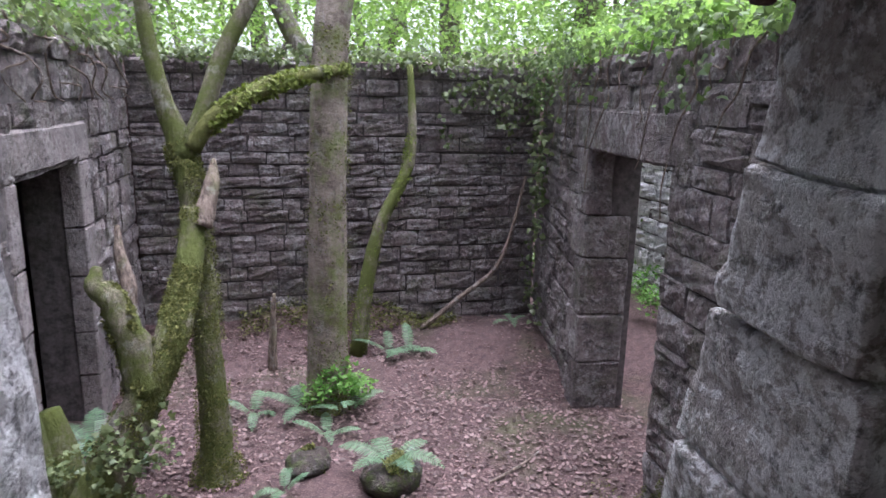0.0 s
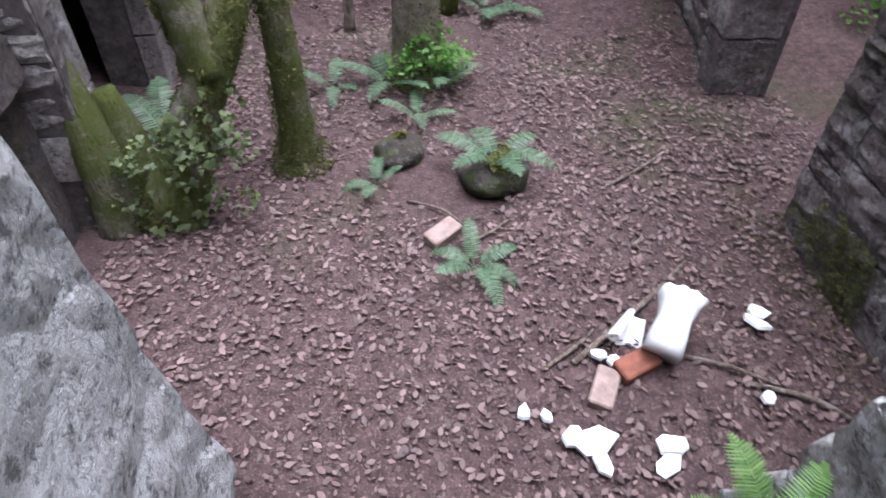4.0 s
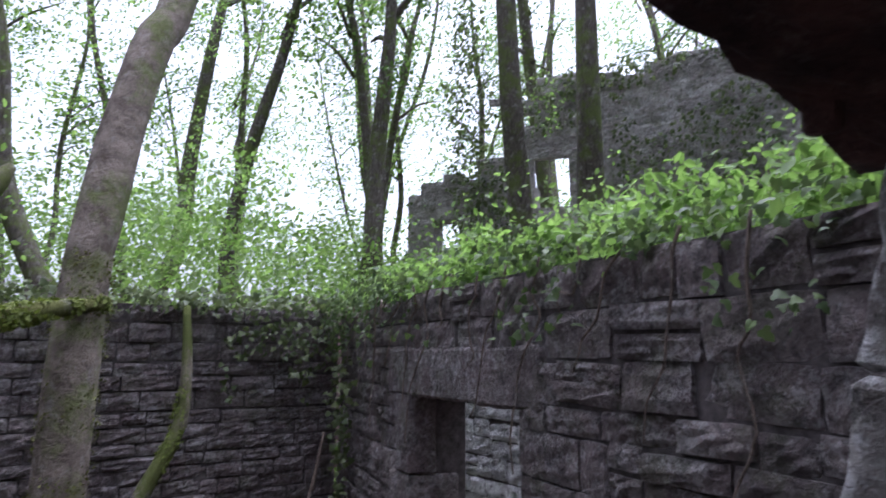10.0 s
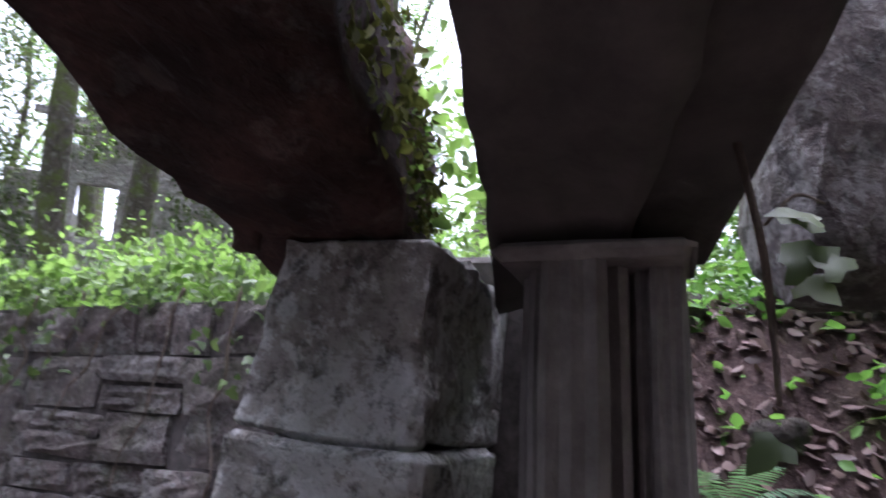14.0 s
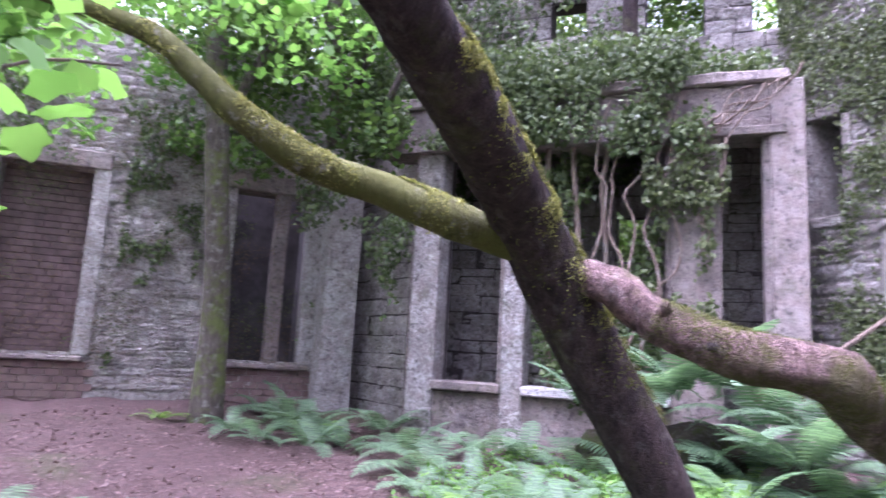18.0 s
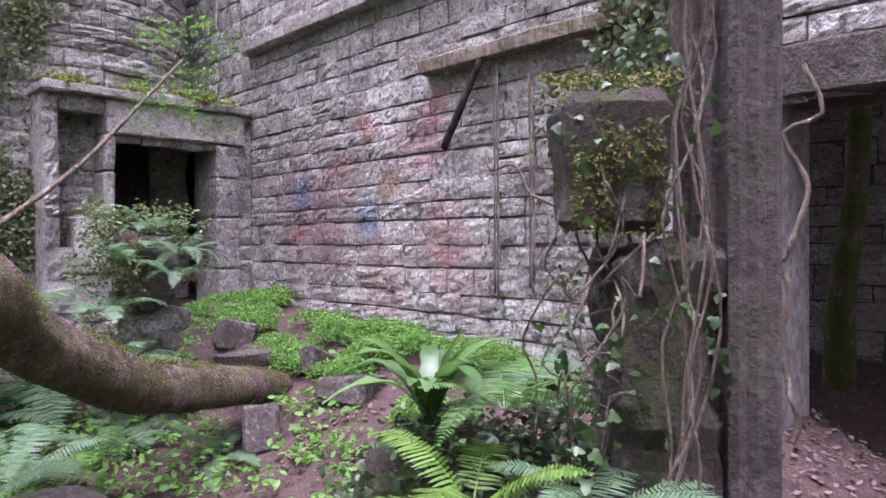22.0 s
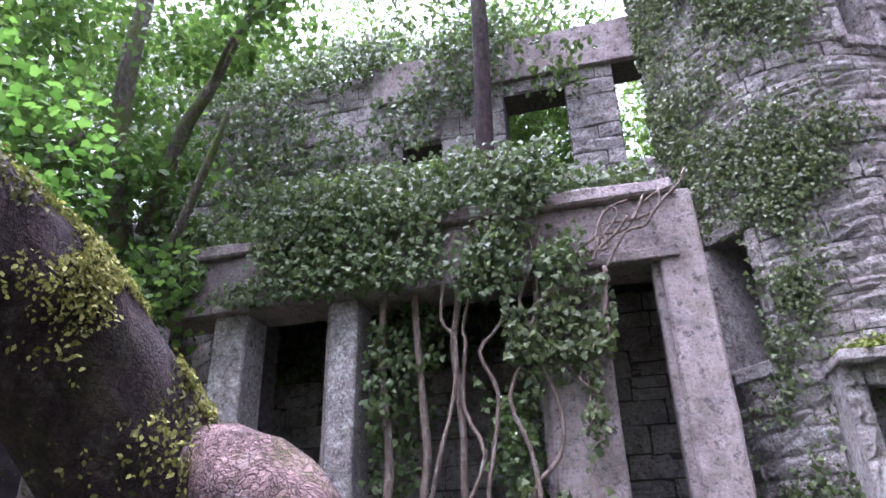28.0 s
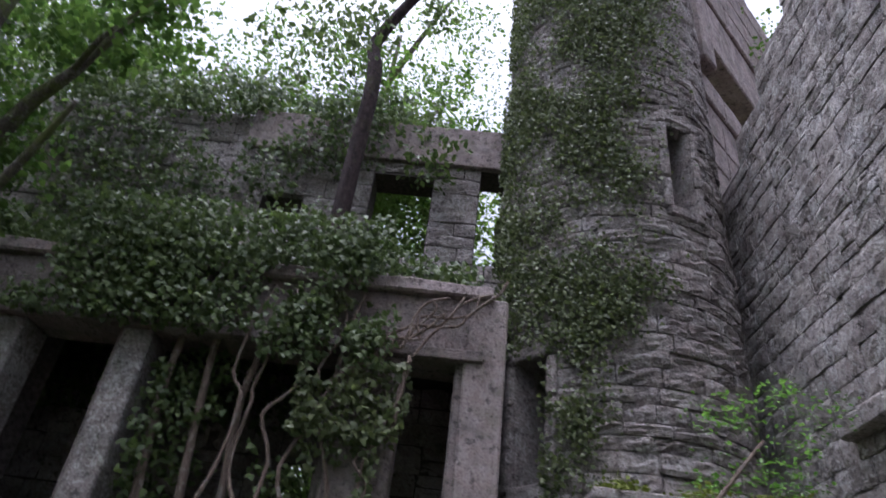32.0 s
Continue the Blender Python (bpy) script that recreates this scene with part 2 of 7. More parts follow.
M_TOWER = stone_mat("tower_stone", (0.22, 0.2, 0.19), (0.38, 0.35, 0.325), pale=(0.54, 0.51, 0.475), moss=0.12, pale_at=0.58, grime=0.55, lichen=0.4, relief=0.75)
# Tone raised until the passage wall looks lit; that light is colour.
M_PALE = stone_mat("limewashed_lit_stone", (0.55, 0.55, 0.55), (0.7, 0.69, 0.68), pale=(0.8, 0.79, 0.78), pale_at=0.5, grime=0.5, lichen=0.6, warm=(0.5, 0.45, 0.43))
M_ROUGH = stone_mat("broken_stone", (0.36, 0.33, 0.31), (0.52, 0.48, 0.45), pale=(0.66, 0.63, 0.6), pale_at=0.5, moss=0.15, grime=0.4, lichen=0.9, relief=1.3, crust_at=0.475, crust_col=(0.76, 0.75, 0.74))
M_FACADE = stone_mat("rubble_render", (0.34, 0.305, 0.285), (0.55, 0.5, 0.47), pale=(0.68, 0.66, 0.62), pale_at=0.56, moss=0.3, grime=0.7, lichen=0.5)
M_FAR = stone_mat("far_stone", (0.34, 0.32, 0.29), (0.52, 0.49, 0.45), moss=0.5, pale_at=0.56)
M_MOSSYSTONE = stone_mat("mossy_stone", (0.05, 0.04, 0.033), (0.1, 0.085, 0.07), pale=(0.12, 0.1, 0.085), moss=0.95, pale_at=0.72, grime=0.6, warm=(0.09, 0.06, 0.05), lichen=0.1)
M_JOINT = plain_mat("weathered_joint", (0.13, 0.115, 0.108), (0.33, 0.3, 0.285), 16, 0.97, 0.8)
M_LIMED = stone_mat("flaking_limewash", (0.3, 0.28, 0.265), (0.44, 0.415, 0.395), pale=(0.68, 0.655, 0.62), pale_at=0.6, moss=0.25, grime=0.5, lichen=0.6, relief=0.6)
M_OLDBRICK = plain_mat("old_brick", (0.15, 0.1, 0.09), (0.3, 0.21, 0.195), 6, 0.92, 0.8, 0.4)
# Brick in a darker tone for the infill of the blocked window.
M_DARKBRICK = plain_mat("dark_brick", (0.075, 0.05, 0.05), (0.19, 0.13, 0.125), 6, 0.92, 0.8, 0.4)
M_MORTAR = plain_mat("mortar", (0.05, 0.043, 0.042), (0.15, 0.13, 0.125), 20, 0.97, 0.8)
M_CONC = plain_mat("weathered_concrete", (0.12, 0.105, 0.1), (0.26, 0.235, 0.22), 7, 0.88, 0.9, 0.75)
# Near-black colour carries the shade of the porch, portico and tower insides.
M_UNLIT = plain_mat("unlit_inner_wall", (0.02, 0.016, 0.018), (0.05, 0.042, 0.044), 4, 0.95, 0.4, 0.4)
# Concrete turned near-black: the shade under the outer lintel is in this colour.
M_CONCDARK = plain_mat("shaded_concrete", (0.032, 0.027, 0.025), (0.1, 0.085, 0.078), 5, 0.9, 0.6, 0.7)
M_ASHLAR = stone_mat("dressed_stone", (0.22, 0.185, 0.175), (0.34, 0.29, 0.275), pale=(0.34, 0.3, 0.28), pale_at=0.66, moss=0.25, grime=0.75, warm=(0.24, 0.18, 0.16), lichen=0.12, relief=0.4)
M_SURROUND = stone_mat("plain_dressed_stone", (0.2, 0.175, 0.165), (0.29, 0.255, 0.24), pale=(0.36, 0.325, 0.31), moss=0.12, pale_at=0.66, grime=0.6, warm=(0.19, 0.15, 0.145), lichen=0.12, relief=0.35)
# Rotten wood, lowered to near-black to hold the underside's shade.
M_WOODBEAM = bark_mat("shaded_rotten_beam", (0.02, 0.011, 0.01), (0.075, 0.038, 0.032), 0.0, stretch=1.2, spots=0.1)
M_SHAFT = stone_mat("damp_moulded_stone", (0.1, 0.082, 0.076), (0.14, 0.115, 0.105), pale=(0.2, 0.17, 0.16), moss=0.3, pale_at=0.66, grime=0.6, warm=(0.12, 0.085, 0.075), lichen=0.08)
M_BEECH = bark_mat("brown_smooth_bark", (0.13, 0.09, 0.07), (0.4, 0.31, 0.25), 0.22, (0.14, 0.13, 0.06), stretch=1.6, spots=0.4, relief=0.22)
M_DIMBARK = bark_mat("grey_brown_bark", (0.09, 0.07, 0.055), (0.27, 0.225, 0.185), 0.4, stretch=1.2, spots=0.3)
M_MOSSBARK = bark_mat("mossy_bark", (0.09, 0.075, 0.055), (0.22, 0.19, 0.14), 0.62, (0.085, 0.1, 0.022))
M_DARKBARK = bark_mat("dark_bark", (0.022, 0.015, 0.016), (0.075, 0.05, 0.048), 0.22, (0.09, 0.1, 0.025), stretch=3.0, spots=0.1, crack=0.4, plate=60.0)
M_LOG = bark_mat("log_bark", (0.07, 0.042, 0.039), (0.31, 0.205, 0.19), 0.42, (0.1, 0.1, 0.03), stretch=3.0, spots=0.2, crack=0.7, plate=55.0)
M_FARBARK = bark_mat("wood_bark", (0.06, 0.05, 0.042), (0.16, 0.14, 0.115), 0.45)
M_DEAD = bark_mat("dead_wood", (0.1, 0.075, 0.06), (0.32, 0.25, 0.2), 0.25)
M_TWIG = bark_mat("twig", (0.1, 0.075, 0.06), (0.26, 0.2, 0.16), 0.1)
M_MOSS = bark_mat("moss", (0.05, 0.05, 0.016), (0.12, 0.12, 0.035), 0.7, (0.11, 0.115, 0.03))
M_SOIL = soil_mat("leaf_soil")
M_LITTER = leaf_mat("fallen_leaf", (0.055, 0.034, 0.03), (0.21, 0.137, 0.125), 0.1, 0.6, 0.4)
M_DEADLEAF = leaf_mat("dead_frond", (0.1, 0.065, 0.04), (0.22, 0.17, 0.1), 0.2, 0.7, 0.2)
M_IVY = leaf_mat("ivy_leaf", (0.042, 0.068, 0.024), (0.135, 0.18, 0.068), 0.34, 0.5, 0.28)
M_GLOSSIVY = leaf_mat("glossy_dark_ivy", (0.018, 0.038, 0.014), (0.075, 0.12, 0.045), 0.24, 0.36, 0.35)
M_IVYPALE = leaf_mat("pale_ivy_leaf", (0.052, 0.072, 0.028), (0.165, 0.195, 0.088), 0.34, 0.5, 0.3)
M_FERN = leaf_mat("fern_frond", (0.06, 0.11, 0.06), (0.16, 0.25, 0.14), 0.4, 0.5, 0.35)
M_FERNB = leaf_mat("bright_fern", (0.075, 0.15, 0.025), (0.17, 0.28, 0.06), 0.45, 0.45, 0.4)
M_TONGUE = leaf_mat("tongue_leaf", (0.045, 0.1, 0.03), (0.14, 0.24, 0.08), 0.35, 0.34, 0.42)
M_GREEN = leaf_mat("tree_leaf", (0.05, 0.1, 0.025), (0.135, 0.215, 0.055), 0.45, 0.5, 0.3)
# Lighter copy of the tree leaf: sun and haze go into the colour.
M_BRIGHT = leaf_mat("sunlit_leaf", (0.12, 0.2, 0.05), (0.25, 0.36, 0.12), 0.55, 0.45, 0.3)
M_DULLMOSS = leaf_mat("olive_moss_tuft", (0.045, 0.05, 0.015), (0.16, 0.16, 0.048), 0.2, 0.7, 0.15)
M_GOLDMOSS = leaf_mat("golden_moss_tuft", (0.13, 0.135, 0.035), (0.33, 0.325, 0.1), 0.25, 0.65, 0.15)
M_MOSSLEAF = leaf_mat("moss_tuft", (0.08, 0.1, 0.018), (0.2, 0.24, 0.055), 0.3, 0.6, 0.2)
M_CERAMIC = plain_mat("white_ceramic", (0.72, 0.73, 0.71), (0.8, 0.8, 0.79), 6, 0.18, 0.05)
M_BRICK = plain_mat("brick", (0.14, 0.048, 0.032), (0.26, 0.095, 0.055), 14, 0.9, 0.6)
M_PAPER = plain_mat("pale_stone", (0.2, 0.14, 0.12), (0.32, 0.235, 0.2), 20, 0.8, 0.3)
M_PLANK = bark_mat("plank", (0.28, 0.22, 0.14), (0.5, 0.42, 0.29), 0.2, stretch=1.5)
# Dark tone stands for unlit insides; the plaster itself is paler.
M_DARK = plain_mat("shaded_plaster", (0.05, 0.045, 0.048), (0.13, 0.12, 0.125), 3, 0.95, 0.4, 0.7)
M_WEED = leaf_mat("weed_leaf", (0.07, 0.16, 0.03), (0.18, 0.32, 0.08), 0.45, 0.5, 0.3)


# ---- building helpers ----
def link(name, me, mat, parent=None, label="", m=None):
    ob = new(name, me)
    if mat is not None and not me.materials:
        me.materials.append(mat)
    if parent is not None:
        ob.parent = parent
    if m is not None:
        ob.matrix_basis = m
    if label:
        ob["label"] = label
    return ob


def part(name, bm, mat, parent=None, label="", smooth=False):
    me = bpy.data.meshes.new(name)
    if smooth:
        for f in bm.faces:
            f.smooth = True
    bm.to_mesh(me)
    bm.free()
    return link(name, me, mat, parent, label)


def thing(name, label, category, place=(0, 0, 0), group="", kind=""):
    ob = new(name)
    ob.location = place
    ob.empty_display_size = 0.1
    return tagged(ob, label, category, group, kind)


def arrays(name, verts, faces, smooth=False):
    me = bpy.data.meshes.new(name)
    me.from_pydata([tuple(v) for v in verts], [], faces)
    if smooth:
        me.polygons.foreach_set("use_smooth", [True] * len(me.polygons))
    me.update()
    return me


def box(bm, lo, hi, bevel=0.0, rough=0.0, cuts=0):
    got = bmesh.ops.create_cube(bm, size=1.0)["verts"]
    c = [(a + b) / 2 for a, b in zip(lo, hi)]
    s = [b - a for a, b in zip(lo, hi)]
    for v in got:
        v.co = Vector([v.co[i] * s[i] + c[i] for i in range(3)])
    edges = list({e for v in got for e in v.link_edges})
    if bevel:
        bmesh.ops.bevel(bm, geom=edges, offset=bevel, segments=1, affect="EDGES", profile=0.6)
    return got


def rough_block(lo, hi, step=0.08, amp=0.02, seed=0, bevel=0.02):
    """A block whose faces are cut into a grid and broken up."""
    bm = bmesh.new()
    box(bm, lo, hi, bevel)
    longest = max(b - a for a, b in zip(lo, hi))
    for _ in range(2 if longest / step < 12 else 3):
        long_edges = [e for e in bm.edges if e.calc_length() > step * 1.5]
        if len(bm.verts) > 6000:
            break
        bmesh.ops.subdivide_edges(bm, edges=long_edges, cuts=1 if longest / step < 12 else 2, use_grid_fill=True)
    off = Vector((seed * 3.7, seed * 1.3, seed * 5.1))
    bm.normal_update()
    for v in bm.verts:
        p = v.co + off
        n = noise.noise(p * 3.0) * 1.2 + noise.noise(p * 9.0) * 0.7 + noise.noise(p * 22.0) * 0.35
        v.co += v.normal * n * amp
    return bm


def tube_data(pts, radii, seg=10, rough=0.0, sub=4, seed=0, flat=1.0):
    """A smooth tapering tube through the points."""
    P = [Vector(p) for p in pts]
    C, R = [], []
    for i in range(len(P) - 1):
        a, b, c, d = P[max(i - 1, 0)], P[i], P[i + 1], P[min(i + 2, len(P) - 1)]
        for k in range(sub):
            t = k / sub
            C.append(0.5 * ((2 * b) + (c - a) * t + (2 * a - 5 * b + 4 * c - d) * t * t + (3 * b - a - 3 * c + d) * t ** 3))
            R.append(radii[i] * (1 - t) + radii[i + 1] * t)
    C.append(P[-1])
    R.append(radii[-1])
    verts, faces = [], []
    side = None
    for i, c in enumerate(C):
        t = (C[min(i + 1, len(C) - 1)] - C[max(i - 1, 0)]).normalized()
        if side is None:
            side = t.orthogonal().normalized()
        side = (side - t * side.dot(t)).normalized()
        up = t.cross(side)
        for k in range(seg):
            a = 2 * math.pi * k / seg
            d = side * math.cos(a) + up * math.sin(a) * flat
            q = c + d * R[i]
            n = noise.noise(q * (2.2 / max(R[i], 0.03)) * 0.5 + Vector((seed, 0, 0))) * 0.6 + noise.noise(q * 14 + Vector((seed, 3, 0))) * 0.5
            verts.append(q + d * n * rough * R[i])
    for i in range(len(C) - 1):
        for k in range(seg):
            a, b = i * seg + k, i * seg + (k + 1) % seg
            faces.append((a, b, b + seg, a + seg))
    faces.append(tuple(range(seg))[::-1])
    faces.append(tuple((len(C) - 1) * seg + k for k in range(seg)))
    return verts, faces


def tube(name, pts, radii, mat, parent=None, label="", seg=10, rough=0.15, sub=4, seed=0, flat=1.0):
    v, f = tube_data(pts, radii, seg, rough, sub, seed, flat)
    return link(name, arrays(name, v, f, True), mat, parent, label)


IVY_SHAPE = ([(0, 0.08, 0.02), (0.3, 0.0, -0.05), (0.5, 0.22, -0.04), (0.27, 0.42, 0.05), (0.3, 0.62, 0.02), (0, 1.0, -0.12), (-0.3, 0.62, 0.02), (-0.27, 0.42, 0.05), (-0.5, 0.22, -0.04), (-0.3, 0.0, -0.05), (0, 0.45, -0.04)], [(0, 1, 2, 3), (0, 3, 10), (10, 3, 4, 5), (10, 5, 6, 7), (0, 10, 7), (0, 7, 8, 9)])
OVAL_SHAPE = ([(0, 0, 0), (0.3, 0.4, 0.07), (0.18, 0.8, 0.0), (0, 1.0, -0.1), (-0.18, 0.8, 0.0), (-0.3, 0.4, 0.07)], [(0, 1, 2, 3), (0, 3, 4, 5)])
MAPLE_SHAPE = ([(0, 0.05, 0), (0.4, -0.02, -0.03), (0.5, 0.22, 0.0), (0.6, 0.55, -0.06), (0.34, 0.66, 0.02), (0.2, 0.88, 0.0), (0, 1.02, -0.08), (-0.2, 0.88, 0.0), (-0.34, 0.66, 0.02), (-0.6, 0.55, -0.06), (-0.5, 0.22, 0.0), (-0.4, -0.02, -0.03), (0, 0.5, -0.05)], [(0, 1, 2, 12), (12, 2, 3, 4), (12, 4, 5, 6), (12, 6, 7, 8), (12, 8, 9, 10), (12, 10, 11, 0)])
LITTER_SHAPE = ([(0, -0.5, 0.05), (0.3, -0.1, 0.0), (0.2, 0.3, 0.04), (0, 0.55, 0.1), (-0.22, 0.28, 0.0), (-0.3, -0.12, 0.06)], [(0, 1, 2, 3), (0, 3, 4, 5)])
rng = np.random.default_rng(7)


def leaf_mesh(name, at, size, shape, normals=None, spread=0.6, hang=0.0):
    """One mesh of many leaves: at (n, 3), facing about the normals (or anywhere), hanging by the given amount."""
    at = np.asarray(at, float)
    n = len(at)
    base = np.array(shape[0], float)
    if normals is None:
        nor = rng.normal(size=(n, 3))
        nor[:, 2] = np.abs(nor[:, 2]) + 0.3
    else:
        nor = np.broadcast_to(np.asarray(normals, float), (n, 3)) + rng.normal(size=(n, 3)) * spread
    nor = nor / np.linalg.norm(nor, axis=1, keepdims=True)
    tip = rng.normal(size=(n, 3))
    tip[:, 2] -= hang
    tip -= nor * (tip * nor).sum(1, keepdims=True)
    tip /= np.linalg.norm(tip, axis=1, keepdims=True) + 1e-9
    side = np.cross(tip, nor)
    s = rng.uniform(size[0], size[1], n)[:, None, None]
    V = at[:, None] + s * (base[None, :, 0:1] * side[:, None] + base[None, :, 1:2] * tip[:, None] + base[None, :, 2:3] * nor[:, None])
    k = len(base)
    V = V.reshape(-1, 3)
    me = bpy.data.meshes.new(name)
    me.vertices.add(len(V))
    me.vertices.foreach_set("co", V.ravel())
    loops, starts = [], []
    pos = 0
    for f in shape[1]:
        starts.append(pos)
        pos += len(f)
        loops += list(f)
    loops, starts = np.array(loops), np.array(starts)
    L = (loops[None] + (np.arange(n) * k)[:, None]).ravel()
    S = (starts[None] + (np.arange(n) * pos)[:, None]).ravel()
    me.loops.add(len(L))
    me.loops.foreach_set("vertex_index", L)
    me.polygons.add(len(S))
    me.polygons.foreach_set("loop_start", S)
    me.update(calc_edges=True)
    return me


def leaves(name, at, size, shape, mat, parent=None, label="", normals=None, spread=0.6, hang=0.0):
    return link(name, leaf_mesh(name, at, size, shape, normals, spread, hang), mat, parent, label)


def clumps(centres, radius, per, flat=1.0):
    """Points in uneven balls round the centres."""
    out = []
    for c in centres:
        p = rng.normal(size=(per, 3))
        p /= np.linalg.norm(p, axis=1, keepdims=True)
        p *= (rng.uniform(0.15, 1.0, (per, 1)) ** 0.5) * radius * rng.uniform(0.6, 1.3)
        p[:, 2] *= flat
        out.append(p + np.asarray(c))
    return np.concatenate(out)


# stones: a set of broken-faced blocks, shared by all the walls
def stone_variant(i, round_=0.09):
    r = np.random.default_rng(100 + i)
    n = 5
    V, F = [], []
    tilt = r.uniform(-0.06, 0.06, 2)
    for a in range(n):
        for b in range(n):
            x, z = a / (n - 1) - 0.5, b / (n - 1) - 0.5
            edge = a in (0, n - 1) or b in (0, n - 1)
            corner = a in (0, n - 1) and b in (0, n - 1)
            y = -0.5 + (r.uniform(0.0, 0.1) if edge else r.uniform(-0.16, 0.08)) + (0.05 if corner else 0) + tilt[0] * x * 2 + tilt[1] * z * 2
            sh = r.uniform(0, round_) * (0.5 if not corner else 0.9)
            V.append((x * (1 - sh) + (0 if edge else r.uniform(-0.05, 0.05)), y, z * (1 - sh * 1.3) + (0 if edge else r.uniform(-0.05, 0.05))))
    for a in range(n - 1):
        for b in range(n - 1):
            F.append((a * n + b, (a + 1) * n + b, (a + 1) * n + b + 1, a * n + b + 1))
    ring = [a * n for a in range(n)] + [(n - 1) * n + b for b in range(1, n)] + [a * n + n - 1 for a in range(n - 2, -1, -1)] + [b for b in range(n - 2, 0, -1)]
    front, back = [], []
    for k in ring:
        front.append(len(V))
        V.append(V[k])
    for k in ring:
        back.append(len(V))
        V.append((V[k][0], 0.5, V[k][2]))
    for k in range(len(ring)):
        j = (k + 1) % len(ring)
        F.append((front[j], front[k], back[k], back[j]))
    return V, F


VARIANTS = [stone_variant(i) for i in range(20)]
stone_meshes = {}


def stone_mesh(i, mat):
    key = (i, mat.name)
    if key not in stone_meshes:
        me = arrays("stone", *VARIANTS[i])
        me.materials.append(mat)
        stone_meshes[key] = me
    return stone_meshes[key]


def lay_stones(parent, placed, mat, focus, limit=300, label=""):
    """placed: poses with scale. The ones nearest the focus are objects, the rest one mesh."""
    f = Vector(focus)
    placed = sorted(placed, key=lambda m: (m.translation - f).length)
    r = random.Random(len(placed))
    for m in placed[:limit]:
        link("stone", stone_mesh(r.randrange(len(VARIANTS)), mat), None, parent, "", m)
    rest = placed[limit:]
    if rest:
        V, F, count = [], [], 0
        for m in rest:
            vv, ff = VARIANTS[r.randrange(len(VARIANTS))]
            o = count
            count += len(vv)
            A = np.array(m)
            V.append(np.array(vv) @ A[:3, :3].T + A[:3, 3])
            F += [tuple(k + o for k in q) for q in ff]
        ob = link("stones", arrays("stones", np.concatenate(V), F), mat, parent, label)
        ob["kind"] = "stuff"


def free(u0, u1, z0, z1, holes):
    return all(u1 <= a + 0.01 or u0 >= b - 0.01 or z1 <= c + 0.01 or z0 >= d - 0.01 for a, b, c, d in holes)


def courses(length, z0, z1, holes, hgt, wid, seed, top=None):
    """Rows of stones on a face: u, z, width, height."""
    r = random.Random(seed)
    out, z = [], z0
    while z < z1 - 0.04:
        h = min(r.uniform(*hgt), z1 - z)
        cuts = sorted({0.0, length} | {v for a, b, c, d in holes if c < z + h * 0.6 and d > z + h * 0.4 for v in (a, b)})
        for a, b in zip(cuts, cuts[1:]):
            if not free(a + 0.02, b - 0.02, z + h * 0.4, z + h * 0.6, holes):
                continue
            u = a
            while u < b - 0.01:
                w = r.uniform(*wid)
                if b - u - w < wid[0] * 0.7:
                    w = b - u
                w = min(w, b - u)
                lift = h
                zz = z
                if r.random() < 0.12 and h > 0.2:
                    out.append((u + w / 2, z + h * 0.25, w, h * 0.5))
                    zz, lift = z + h * 0.5, h * 0.5
                if top is None or zz + lift * 0.6 < top(u + w / 2):
                    out.append((u + w / 2, zz + lift / 2, w, lift))
                u += w
        z += h
    return out


def wall_core(bm, p0, u, n, length, z0, z1, thick, holes, recess):
    us = sorted({0.0, length} | {v for h in holes for v in h[:2]})
    zs = sorted({z0, z1} | {min(max(v, z0), z1) for h in holes for v in h[2:]})
    for a, b in zip(us, us[1:]):
        for c, d in zip(zs, zs[1:]):
            if b - a < 1e-4 or d - c < 1e-4 or not free(a + 0.005, b - 0.005, c + 0.005, d - 0.005, holes):
                continue
            q = []
            for uu, nn, zz in ((a, -recess, c), (b, -recess, c), (b, -thick, c), (a, -thick, c), (a, -recess, d), (b, -recess, d), (b, -thick, d), (a, -thick, d)):
                q.append(bm.verts.new(p0 + u * uu + n * nn + Vector((0, 0, zz))))
            for f in ((0, 1, 2, 3), (7, 6, 5, 4), (0, 4, 5, 1), (1, 5, 6, 2), (2, 6, 7, 3), (3, 7, 4, 0)):
                bm.faces.new([q[k] for k in f])
    bmesh.ops.recalc_face_normals(bm, faces=bm.faces)


def stone_wall(name, label, a, b, z0, z1, thick, mat, holes=(), hgt=(0.14, 0.26), wid=(0.2, 0.55), depth=0.11, limit=200, focus=(0, 0, 1), seed=1, back=False, top=None, core=None, gap=0.008, recess=0.02, proud=1.0):
    """A masonry wall whose seen face runs from a to b, with the viewer on its left hand when walking from a to b reversed."""
    p0, p1 = Vector((*a, 0)), Vector((*b, 0))
    u = (p1 - p0).normalized()
    n = u.cross(Vector((0, 0, 1)))
    length = (p1 - p0).length
    root = thing(name, label, "wall", (0, 0, 0), "", "structure")
    bm = bmesh.new()
    wall_core(bm, p0, u, n, length, z0, (z1 if top is None else min(z1, min(top(length * k / 20) for k in range(21)))), thick, holes, recess)
    part("wall_core", bm, core or M_MORTAR, root)
    faces = [(p0, u, n)]
    if back:
        faces.append((p1 - n * thick, -u, -n))
    for k, (o, uu, nn) in enumerate(faces):
        hs = holes if k == 0 else [(length - h[1], length - h[0], h[2], h[3]) for h in holes]
        placed = []
        r = random.Random(seed * 7 + k)
        for (cu, cz, w, h) in courses(length, z0, z1, hs, hgt, wid, seed + 50 * k, top if k == 0 else (None if top is None else (lambda q: top(length - q)))):
            dd = depth * r.uniform(0.85, 1.25)
            c = o + uu * cu + nn * (-dd / 2 + r.uniform(-0.012, 0.014) * proud) + Vector((0, 0, cz + r.uniform(-0.01, 0.01)))
